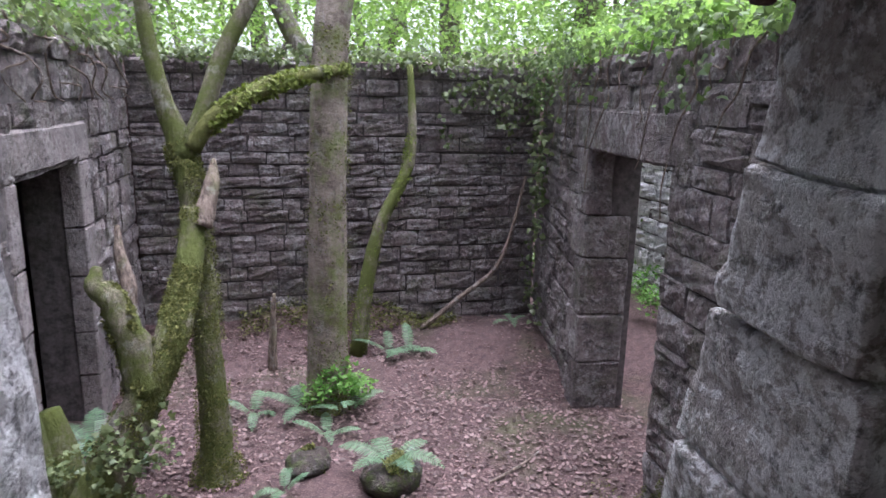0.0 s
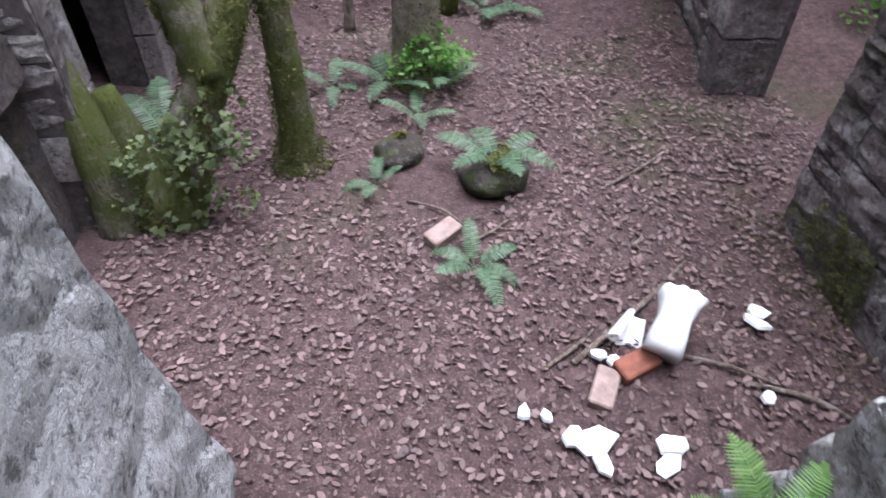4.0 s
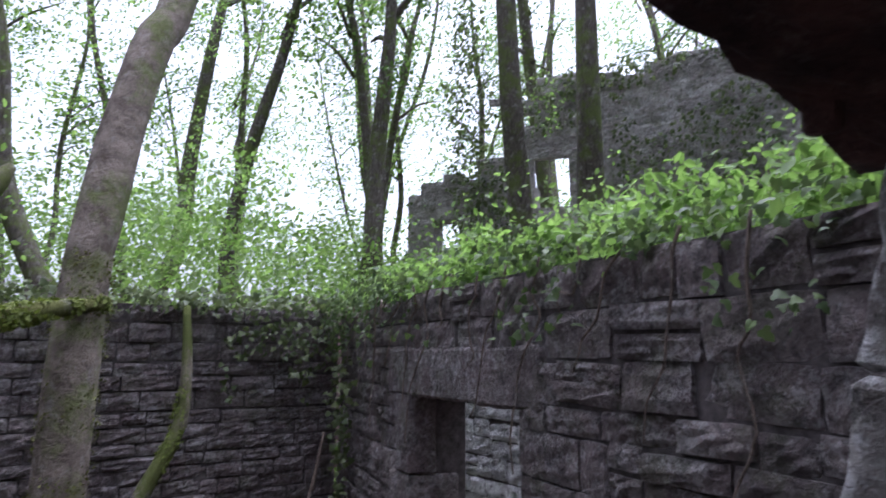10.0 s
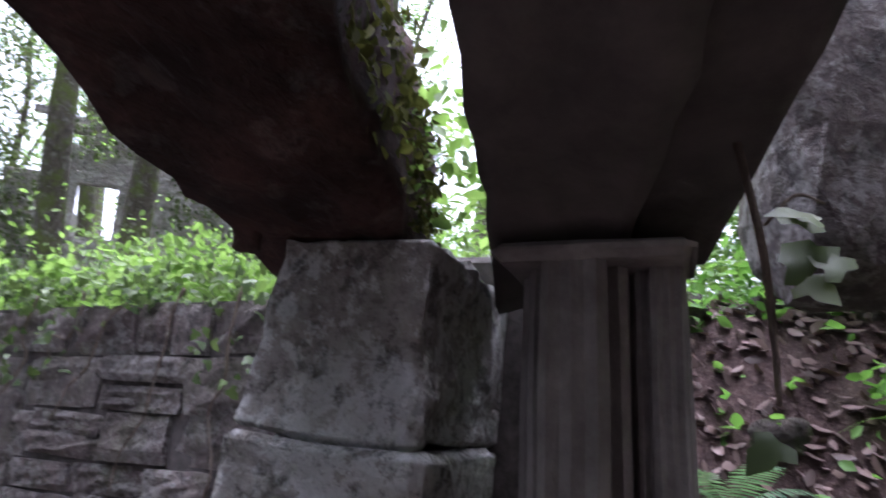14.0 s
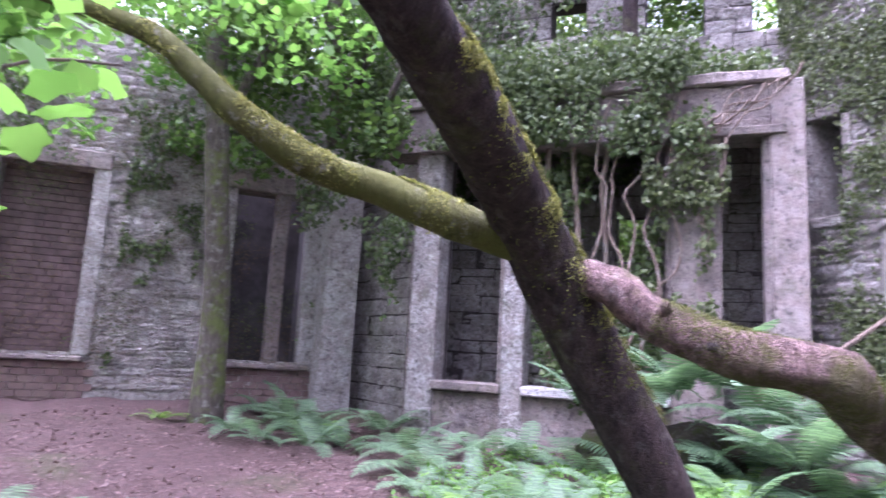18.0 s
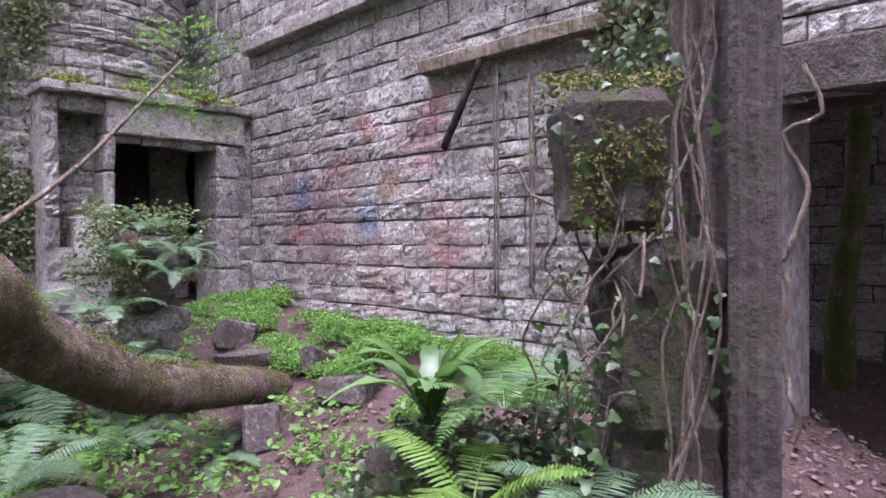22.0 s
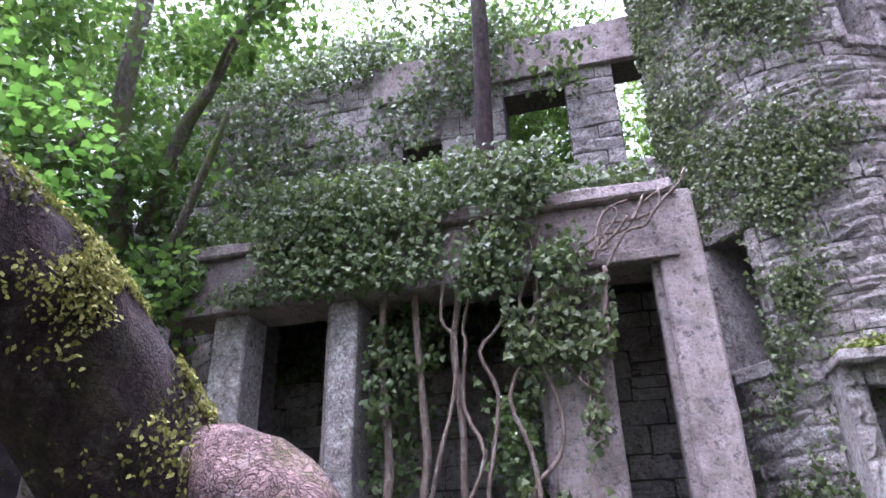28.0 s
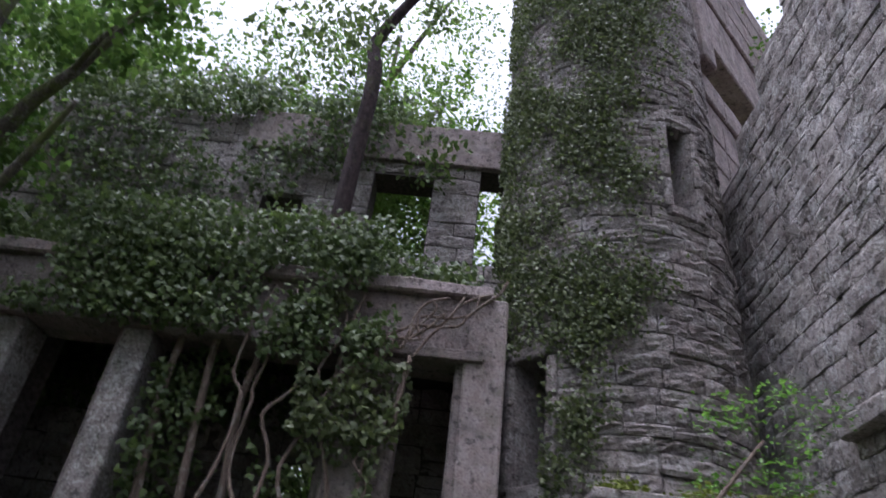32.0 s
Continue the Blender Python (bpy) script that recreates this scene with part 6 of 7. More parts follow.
ivy("creepers over the west wall head", np.concatenate([clumps([(-1.45, y, 2.0) for y in np.arange(2.0, 6.4, 0.3)], 0.25, 50, 0.6), clumps([(-2.2, y, 2.05) for y in np.arange(0.8, 3.0, 0.3)], 0.25, 50, 0.6)]), (0.04, 0.09), (1, 0, 0.5), M_IVYPALE,
    stems=[creeping((-1.4, 3.2 + 0.3 * k, 2.0), (-1.3, 3.4 + 0.35 * k, 1.5), 0.08, 6, 0.01, 0.005, 80 + k) for k in range(9)])

# grass-like green on the wall head to the east
bank = thing("bank_plants", "bright green ferns and seedlings on the bank", "plants", (3.3, 3, 2), "", "stuff")
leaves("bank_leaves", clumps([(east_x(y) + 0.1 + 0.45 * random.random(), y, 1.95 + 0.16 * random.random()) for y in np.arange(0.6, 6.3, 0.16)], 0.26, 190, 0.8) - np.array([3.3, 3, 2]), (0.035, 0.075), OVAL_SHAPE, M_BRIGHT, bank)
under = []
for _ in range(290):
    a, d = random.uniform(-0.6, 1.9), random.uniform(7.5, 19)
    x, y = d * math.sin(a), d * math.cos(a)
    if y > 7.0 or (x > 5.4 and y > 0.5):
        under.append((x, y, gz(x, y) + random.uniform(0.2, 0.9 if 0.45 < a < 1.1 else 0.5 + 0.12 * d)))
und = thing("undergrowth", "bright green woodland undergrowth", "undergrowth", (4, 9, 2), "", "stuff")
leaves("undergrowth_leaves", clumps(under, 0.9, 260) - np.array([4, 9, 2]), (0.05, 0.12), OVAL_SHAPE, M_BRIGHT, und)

# ---- far ruin above the east wall ----
stone_wall("wall_far_ruin", "ivy-grown ruined wall with an empty window among the trees", (7.3, 12.5), (12.5, 5.6), 1.5, 7.6, 0.6, M_FAR, [(2.85, 3.6, 4.5, 5.5), (0.6, 1.2, 3.7, 4.4)], hgt=(0.2, 0.35), wid=(0.3, 0.7), limit=20, focus=(9, 10, 5), seed=41, gap=-0.03, top=lambda q: 5.0 + 0.5 * math.sin(q * 2.3) * 0.4 + 2.3 * smooth((q - 0.6) / 3.2), core=M_FAR)
stone_wall("wall_west_ruin", "high pale ruined wall beyond the west wall head", (-4.6, 7.0), (-1.75, 11.0), 1.7, 6.5, 0.5, M_FAR, hgt=(0.2, 0.35), wid=(0.3, 0.7), limit=20, focus=(-3, 9, 3), seed=43, gap=-0.03, core=M_FAR, top=lambda q: 6.4 - 0.25 * q + 0.3 * math.sin(q * 3.1))
ivy("thin ivy over the high west ruin", on_face(2600, (-4.6, 7.0), (-1.75, 11.0), 1.8, 6.2, (0.81, -0.58), (0.02, 0.2), 0.42, 0.7, seed=26), (0.05, 0.1), (0.81, -0.58, 0.1), M_IVYPALE)
ivy("ivy over the far ruin", np.concatenate([on_face(6500, (7.3, 12.5), (12.5, 5.6), 1.8, 7.4, (-0.8, -0.6), (0.05, 0.35), 0.52, 0.6, seed=20), clumps([(8.05, 11.2, z_) for z_ in np.arange(2.5, 9.5, 0.5)], 0.6, 90), clumps([(9.0 + 0.6 * k, 10.4 - 0.8 * k, 6.9 + 0.12 * k) for k in range(6)], 0.5, 90)]), (0.06, 0.12), (-0.8, -0.6, 0.1), M_IVYPALE)
tree("far_trunk", "slanting grey trunk before the far ruin", (7.9, 9.2, 2.3), [(7.95, 9.2, 2.2), (7.6, 9.0, 4.4), (7.2, 8.7, 6.0), (6.9, 8.5, 9.0), (6.8, 8.6, 12)], [0.26, 0.22, 0.2, 0.16, 0.1], M_FARBARK)
tree("far_trunk", "pale trunk with a mossy foot before the far ruin", (8.62, 8.19, 2.4), [(8.65, 8.2, 2.2), (8.5, 8.1, 4.4), (8.1, 7.7, 6.0), (7.9, 7.5, 9.0), (7.8, 7.4, 12)], [0.3, 0.24, 0.2, 0.16, 0.1], M_FARBARK)


def wood_tree(x, y, h, r0, seed, leafy=10, leaf=None, spread=2.0, low=0.45):
    r = random.Random(seed)
    b = (x, y, gz(x, y))
    dx, dy = r.uniform(-0.24, 0.24) * h, r.uniform(-0.2, 0.2) * h
    pts = [(x + dx * t + r.uniform(-0.1, 0.1) * h * 0.22, y + dy * t + r.uniform(-0.1, 0.1) * h * 0.22, b[2] - 0.1 + h * t) for t in (0, 0.15, 0.35, 0.6, 0.8, 1)]
    limbs, crown = [], []
    for k in range(5):
        t = r.uniform(low, 0.9)
        c = Vector((x + dx * t, y + dy * t, b[2] + h * t))
        a = r.uniform(0, 6.28)
        e = c + Vector((math.cos(a), math.sin(a), r.uniform(0.4, 1.0))) * r.uniform(0.6, 1.2) * spread * 0.7
        limbs.append(([tuple(c), tuple(c.lerp(e, 0.5) + Vector((0, 0, 0.15))), tuple(e)], [r0 * 0.4, r0 * 0.28, r0 * 0.1], None))
        crown += [tuple(e), tuple(c.lerp(e, 0.7))]
    for k in range(leafy):
        t = r.uniform(low, 1.05)
        a, d = r.uniform(0, 6.28), spread * r.uniform(0.2, 1)
        crown.append((x + dx * t + d * math.cos(a), y + dy * t + d * math.sin(a), b[2] + h * t))
    tree("wood_tree", "slender woodland tree with light green leaves", b, pts, [r0 * 1.2, r0, r0 * 0.9, r0 * 0.7, r0 * 0.45, r0 * 0.15], M_FARBARK, limbs, crown, leaf or M_GREEN, (0.06, 0.13), 120, 0.8, OVAL_SHAPE, 8, 0.1, "wood")


rw = random.Random(21)
for k in range(46):
    a, d = rw.uniform(-0.75, 1.75), rw.uniform(8.5, 26)
    x, y = d * math.sin(a), d * math.cos(a)
    if y < 7.2 and x < 6 or 0.5 < a < 1.0 and d < 17:
        continue
    wood_tree(x, y, rw.uniform(8, 15), rw.uniform(0.09, 0.2), 300 + k, 7, M_GREEN if k % 3 else M_BRIGHT, rw.uniform(1.3, 2.4))
for k in range(18):
    a, d = rw.uniform(-0.45, 1.05), rw.uniform(10, 24)
    if 0.5 < a < 1.0 and d < 17:
        continue
    wood_tree(d * math.sin(a), d * math.cos(a), rw.uniform(8, 13), rw.uniform(0.05, 0.1), 600 + k, 5, M_GREEN if k % 2 else M_BRIGHT, rw.uniform(1.2, 2.0), 0.3)
und2 = thing("undergrowth", "green thicket behind the ruin", "undergrowth", (0, -13, 2), "", "stuff")
thick = [(rw.uniform(-7, 9), rw.uniform(-14.5, -11.6), rw.uniform(0.6, 8.5)) for _ in range(330)]
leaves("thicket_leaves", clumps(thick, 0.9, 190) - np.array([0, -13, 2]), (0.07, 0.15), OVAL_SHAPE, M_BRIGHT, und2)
for k in range(34):
    a, d = rw.uniform(2.0, 4.3), rw.uniform(13, 27)
    x, y = d * math.sin(a), d * math.cos(a)
    if y > -11.5 and x < 9:
        continue
    wood_tree(x, y, rw.uniform(10, 16), rw.uniform(0.12, 0.25), 400 + k, 14, M_GREEN if k % 3 else M_BRIGHT, rw.uniform(1.6, 2.8), 0.3)
for k in range(16):
    a, d = rw.uniform(4.35, 5.5), rw.uniform(9, 20)
    wood_tree(d * math.sin(a), d * math.cos(a), rw.uniform(9, 14), rw.uniform(0.1, 0.2), 500 + k, 12, M_GREEN, rw.uniform(1.5, 2.5), 0.3)
# trees by the court in the upward view
tree("court_tree", "tall slanting tree above the portico", (0.9, -9.5, 4.9), [(0.9, -9.5, 4.6), (0.88, -9.4, 6.3), (0.82, -9.2, 8.4), (0.9, -9.2, 9.2), (0.25, -9.0, 10.5), (-0.2, -8.9, 12)], [0.12, 0.11, 0.1, 0.09, 0.07, 0.03], M_DARKBARK, crown=[(0.9 + random.uniform(-1.0, 1.0), -9.2 + random.uniform(-0.8, 0.8), z_) for z_ in np.arange(7.5, 12.5, 0.35)], leaf=M_IVY, per=110, rad=0.5, size=(0.07, 0.13))
tree("court_tree", "mossy tree with spreading green branches", (5.0, -8.75, 4.4), [(5.0, -8.75, 4.4), (4.9, -8.5, 5.0), (4.8, -8.0, 5.9), (4.7, -7.75, 7.5), (4.5, -7.7, 9.2)], [0.16, 0.14, 0.12, 0.1, 0.06], M_FARBARK,
     limbs=(([(4.6, -8.4, 5.2), (4.05, -8.05, 6.2), (3.6, -7.85, 6.6), (3.2, -7.75, 7.3), (2.6, -7.8, 8.0)], [0.1, 0.08, 0.06, 0.04, 0.008], None), ([(3.6, -7.85, 6.6), (3.2, -7.5, 6.8), (2.7, -7.3, 7.2)], [0.035, 0.025, 0.006], None), ([(3.35, -7.8, 7.1), (3.3, -7.9, 7.7), (3.0, -8.0, 8.4)], [0.03, 0.02, 0.006], None), ([(3.8, -7.9, 4.7), (3.3, -7.6, 5.4), (3.0, -7.4, 5.8)], [0.05, 0.04, 0.02], None)),
     crown=[(3.4 + 3.4 * random.random(), -8.2 + 2.0 * random.random(), 5.2 + 4.5 * random.random()) for _ in range(40)] + [(2.7 + random.uniform(-0.3, 0.5), -7.6 + random.uniform(-0.3, 0.3), 7.4 + random.uniform(-0.4, 0.9)) for _ in range(5)], leaf=M_GREEN, per=130, rad=0.6, size=(0.045, 0.095), shape=MAPLE_SHAPE)

side_leaves = thing("court_canopy", "thick green leaves on the trees beside the portico", "foliage", (5.0, -8.3, 5.5), "", "stuff")
leaves("canopy_leaves", clumps([(random.uniform(3.6, 7.6), random.uniform(-9.0, -7.4), random.uniform(4.2, 8.6)) for _ in range(70)], 0.5, 130) - np.array([5.0, -8.3, 5.5]), (0.05, 0.1), MAPLE_SHAPE, M_GREEN, side_leaves)
# near leaves on thin sprays
spr = thing("leafy_spray", "spray of bright maple leaves beside the trunk", "branch", (1.4, -1.35, 2.0))
leaves("spray_leaves", clumps([(-0.05, 0.15, -0.15), (0.0, -0.05, 0.08), (0.0, -0.2, 0.15), (0.15, 0.1, -0.25), (0.1, 0.0, 0.3), (0.5, -0.4, 0.6), (1.0, -0.9, 0.9)], 0.2, 6), (0.06, 0.1), MAPLE_SHAPE, M_WEED, spr, "", (0, 0, 1), 0.5)
canopy = thing("overhanging_leaves", "bright leaves on the mossy limb", "branch", (3.0, -3.0, 3.3))
leaves("limb_leaves", clumps([(random.uniform(-0.8, 1.4), random.uniform(-0.8, 0.8), random.uniform(-0.1, 0.8)) for _ in range(22)], 0.35, 40, 0.5), (0.06, 0.12), MAPLE_SHAPE, M_WEED, canopy, "", (0, 0, 1), 0.6)
conf = thing("hazel_sapling", "thin bent sapling with feathery leaves at the porch", "sapling", (-0.9, -6.9, 0.5))
tube("stem", [(0.45, -0.1, 0.7), (0.21, -0.1, 1.16), (0.02, -0.1, 1.13), (-0.14, -0.1, 1.15), (-0.5, -0.1, 1.43), (-0.79, -0.1, 1.68), (-1.06, -0.1, 1.97), (-1.68, -0.1, 2.71)], [0.03, 0.028, 0.026, 0.025, 0.022, 0.02, 0.018, 0.01], M_TWIG, conf)
leaves("feathery_leaves", clumps([(-1.7 + random.uniform(-0.5, 0.35), -0.3 + random.uniform(-0.3, 0.3), 2.4 + random.uniform(-0.25, 0.7)) for _ in range(24)], 0.24, 46, 0.35), (0.018, 0.045), OVAL_SHAPE, M_WEED, conf, "", (0, 0, 1), 0.4)

# moss and seedlings by the pale wall
mossbed = thing("moss_bed", "bright clover-like moss along the wall foot", "moss", (-3.2, -6, 0.9), "", "stuff")
mp, cushions = [], []
for _ in range(4000):
    y = rng.uniform(-7.6, -3.7)
    x = -3.75 + 1.1 * rng.random() ** 1.4
    if noise.noise(Vector((x * 1.8, y * 1.8, 2))) > -0.02 and len(cushions) < 130:
        cushions.append((x, y, gz(x, y) + 0.03))
for c in cushions:
    q = rng.uniform(0.09, 0.2)
    for _ in range(int(2600 * q)):
        a, d = rng.uniform(0, 6.283), math.sqrt(rng.random())
        mp.append((c[0] + q * d * math.cos(a), c[1] + q * d * math.sin(a), c[2] + q * 0.8 * math.sqrt(1 - d * d) + rng.uniform(-0.02, 0.015)))
leaves("moss_leaves", np.array(mp) - np.array([-3.2, -6, 0.9]), (0.014, 0.034), OVAL_SHAPE, M_WEED, mossbed, "", (0, 0, 1), 0.55)
porchmoss = thing("moss_cushion", "mossy top of the porch lintel", "moss", (-2.8, -8.3, 3.1))
leaves("moss_leaves", clumps([(random.uniform(-0.9, 0.9), random.uniform(-0.3, 0.3), 0.03) for _ in range(26)], 0.16, 60, 0.4), (0.03, 0.07), OVAL_SHAPE, M_MOSSLEAF, porchmoss, "", (0, 0, 1), 0.5)
weeds = thing("ground_weeds", "low bright weeds and seedlings between the ferns", "weeds", (0, -4, 0.3), "", "stuff")
wp = []
for _ in range(4200):
    x, y = rng.uniform(-3.2, 2.4), rng.uniform(-7.5, -2.4)
    if noise.noise(Vector((x * 0.9, y * 0.9, 5))) > 0.08 and not (x > 0.9 and y > -5):
        wp.append((x, y, gz(x, y) + rng.uniform(0.01, 0.14)))
leaves("weed_leaves", np.array(wp) - np.array([0, -4, 0.3]), (0.03, 0.075), OVAL_SHAPE, M_WEED, weeds, "", (0, 0, 1), 0.5)
tufts = thing("plant_tufts", "green plants round the trunk foot", "plants", (0.45, 4.35, -0.9))
leaves("tuft_leaves", clumps([(random.uniform(-0.25, 0.25), random.uniform(-0.25, 0.1), random.uniform(0, 0.3)) for _ in range(14)], 0.13, 40), (0.03, 0.06), OVAL_SHAPE, M_WEED, tufts)
leaning_ivy = clumps([(-1.0, 3.02, -0.75), (-0.95, 2.95, -0.6), (-0.85, 2.95, -0.4), (-0.75, 2.97, -0.3), (-1.05, 3.0, -0.9)], 0.16, 60)
ivy("ivy on the leaning mossy trunk", leaning_ivy, (0.03, 0.06), (0, -1, 0.3), M_IVYPALE)

# ---- fallen leaves ----
lit = []
for _ in range(19000):
    x, y = rng.uniform(-1.4, 3.0), rng.uniform(0.45, 6.35)
    if noise.noise(Vector((x * 1.1, y * 1.1, 3))) > -0.25 - 0.3 * rng.random() and not (x > 1.5 and y > 4.9 and rng.random() < 0.7):
        lit.append((x, y, 0))
for _ in range(24000):
    x, y = rng.uniform(-3.7, 9.0), rng.uniform(-9.5, -1.0)
    if noise.noise(Vector((x * 0.7, y * 0.7, 8))) > -0.15:
        lit.append((x, y, 0))
for _ in range(1500):
    lit.append((rng.uniform(-8.5, -4.3), rng.uniform(-4.5, -1.0), 0))
for _ in range(3500):
    lit.append((rng.uniform(-4.8, -1.9), rng.uniform(-3.2, -0.6), 0))
lit = np.array(lit)
lit[:, 2] = ground_z(lit[:, 0], lit[:, 1]) + rng.uniform(0.004, 0.025, len(lit))
litter = thing("leaf_litter", "carpet of fallen brown and pinkish leaves", "leaf litter", (0, 0, 0), "", "stuff")
leaves("litter_leaves", lit, (0.018, 0.05), LITTER_SHAPE, M_LITTER, litter, "", (0, 0, 1), 0.35)
led_leaves = thing("leaf_litter", "fallen leaves on the stone ledge", "leaf litter", (-1.9, 2.2, 0.23), "", "stuff")
leaves("litter_leaves", np.stack([rng.uniform(-0.3, 0.4, 130), rng.uniform(-0.9, 0.75, 130), rng.uniform(0.0, 0.03, 130)], 1), (0.04, 0.08), LITTER_SHAPE, M_LITTER, led_leaves, "", (0, 0, 1), 0.3)


# ---- small things ----
def wc_bowl(at):
    root = thing("broken_toilet", "smashed white ceramic toilet pan lying in the leaves", "toilet", at)
    bm = bmesh.new()
    seg = 24
    rings = []
    for (w, d, h) in ((0.1, 0.12, 0.0), (0.095, 0.11, 0.1), (0.085, 0.1, 0.2), (0.1, 0.12, 0.28), (0.125, 0.15, 0.34), (0.11, 0.135, 0.345), (0.085, 0.1, 0.28), (0.07, 0.085, 0.18)):
        ring = []
        for k in range(seg):
            a = 6.2832 * k / seg
            c, q = math.cos(a), math.sin(a)
            n = (abs(c) ** 3.2 + abs(q) ** 3.2) ** (-1 / 3.2)
            tear = 0.09 * max(0.0, noise.noise(Vector((c * 2.2, q * 2.2, 4)))) if h > 0.27 else 0.0
            ring.append(bm.verts.new((w * n * c, d * n * q, h - tear)))
        rings.append(ring)
    for a, b in zip(rings, rings[1:]):
        for k in range(seg):
            bm.faces.new((a[k], a[(k + 1) % seg], b[(k + 1) % seg], b[k]))
    bm.faces.new(rings[0][::-1])
    bm.faces.new(rings[-1])
    bmesh.ops.transform(bm, matrix=pose(-0.06, -0.06, 0.1, -68, 8, -33) @ Matrix.Scale(0.85, 4), verts=bm.verts)
    part("pedestal", bm, M_CERAMIC, root, "", True)
    bm = bmesh.new()
    bmesh.ops.create_cone(bm, cap_ends=False, segments=18, radius1=0.11, radius2=0.06, depth=0.15)
    bmesh.ops.delete(bm, geom=[v for v in bm.verts if v.co.x < -0.02], context="VERTS")
    bmesh.ops.solidify(bm, geom=list(bm.faces), thickness=0.014)
    bmesh.ops.transform(bm, matrix=pose(-0.12, 0.1, 0.08, 60, 30, 130), verts=bm.verts)
    part("bowl_shard", bm, M_CERAMIC, root)
    return root


wc_bowl((1.27, 1.75, -0.98))


def shard(at, size, turn, seed):
    bm = bmesh.new()
    r = random.Random(seed)
    n = 6
    ring = [(size * r.uniform(0.6, 1.0) * math.cos(6.283 * k / n), size * 0.7 * r.uniform(0.6, 1.0) * math.sin(6.283 * k / n)) for k in range(n)]
    lo = [bm.verts.new((x, y, 0.25 * (x * x) / size)) for x, y in ring]
    hi = [bm.verts.new((x * 0.97, y * 0.97, 0.018 + 0.25 * (x * x) / size)) for x, y in ring]
    bm.faces.new(lo[::-1])
    bm.faces.new(hi)
    for k in range(n):
        bm.faces.new((lo[k], lo[(k + 1) % n], hi[(k + 1) % n], hi[k]))
    bmesh.ops.transform(bm, matrix=pose(*at, r.uniform(-25, 25), r.uniform(-25, 25), turn), verts=bm.verts)
    return tagged(part("ceramic_shard", bm, M_CERAMIC), "broken white ceramic shard on the leaves", "shard", "ceramic shards")


for k, (x, y, s) in enumerate(((0.82, 1.36, 0.11), (0.74, 1.4, 0.08), (0.82, 1.26, 0.07), (1.12, 1.28, 0.1), (1.06, 1.2, 0.08), (0.56, 1.53, 0.06), (1.76, 1.86, 0.09), (1.8, 1.92, 0.07), (1.6, 1.44, 0.05), (0.66, 1.5, 0.05), (0.97, 1.78, 0.05), (1.02, 1.74, 0.045))):
    shard((x, y, gz(x, y) + 0.03), s, k * 50, 600 + k)
for (x, y, z_, turn, m_, lab) in ((1.12, 1.7, 0.03, 20, M_BRICK, "orange broken brick by the toilet"), (0.37, 2.68, 0.03, 35, M_PAPER, "pale pinkish brick lying in the leaves"), (0.95, 1.62, 0.015, 60, M_PAPER, "flat grey tile fragment")):
    bm = bmesh.new()
    box(bm, (-0.1, -0.055, -0.03), (0.1, 0.055, 0.035), 0.008)
    bmesh.ops.transform(bm, matrix=pose(x, y, gz(x, y) + z_, 5, -6, turn), verts=bm.verts)
    tagged(part("brick", bm, m_), lab, "brick")
for k, (a, b, r0) in enumerate((((0.85, 1.77), (1.62, 2.33), 0.016), ((1.36, 2.44), (1.42, 2.56), 0.012), ((1.3, 1.75), (1.7, 1.5), 0.01), ((1.55, 1.55), (1.95, 1.25), 0.012), ((0.7, 1.75), (1.0, 1.95), 0.01), ((0.5, 2.6), (0.75, 2.75), 0.008), ((1.4, 3.0), (1.9, 3.3), 0.01), ((0.2, 3.0), (0.5, 2.75), 0.008))):
    st = tube("stick", [(a[0], a[1], gz(*a) + 0.015), ((a[0] + b[0]) / 2 + 0.04, (a[1] + b[1]) / 2, gz((a[0] + b[0]) / 2, (a[1] + b[1]) / 2) + 0.03), (b[0], b[1], gz(*b) + 0.015)], [r0, r0, r0 * 0.5], M_TWIG, None, "", 7)
    tagged(st, "bare fallen stick on the leaf litter", "stick", "sticks")
plank = rough_block((-0.035, -0.17, 0.0), (0.035, 0.17, 0.025), 0.05, 0.003, 77, 0.005)
bmesh.ops.transform(bm := plank, matrix=pose(0.93, 0.22, 0.004, 0, 0, -58), verts=plank.verts)
tagged(part("wood_offcut", plank, M_PLANK), "pale weathered wooden offcut on the sill", "plank")
# timber and iron on the pale wall
tb = rough_block((-3.81, -5.25, 2.95), (-3.7, -3.3, 3.06), 0.05, 0.012, 61, 0.012)
tagged(part("timber_beam", tb, M_DEAD), "grey rotten timber beam fixed to the wall", "beam")
for k, (y, z0_, z1_) in enumerate(((-4.52, 1.25, 2.98), (-4.49, 1.2, 2.9), (-4.2, 1.3, 2.8), (-4.17, 1.35, 2.7), (-3.58, 1.3, 2.6), (-3.55, 1.1, 2.7), (-3.3, 1.3, 2.5))):
    pp = tube("iron_rod", [(-3.77, y, z0_), (-3.765, y + 0.01, (z0_ + z1_) / 2), (-3.77, y, z1_)], [0.009, 0.008, 0.009], M_TWIG, None, "", 8, 0.3)
    tagged(pp, "rusty upright rod on the wall", "rod", "wall rods")
br = tube("dead_branch", [(-3.74, -5.0, 2.35), (-3.7, -4.8, 2.6), (-3.72, -4.6, 2.95)], [0.03, 0.03, 0.025], M_DARKBARK, None, "", 8, 0.2)
tagged(br, "dark dead branch hanging on the wall", "branch")
tree("side_room_tree", "slender mossy tree in the side room", (-7.4, -3.2, 0.1), [(-7.4, -3.2, 0.0), (-7.35, -3.15, 1.2), (-7.5, -3.05, 2.5), (-7.5, -3.0, 6.0)], [0.16, 0.12, 0.1, 0.06], M_MOSSBARK)

# ---- bank beside the window, seen past the mullion ----
rb = random.Random(91)


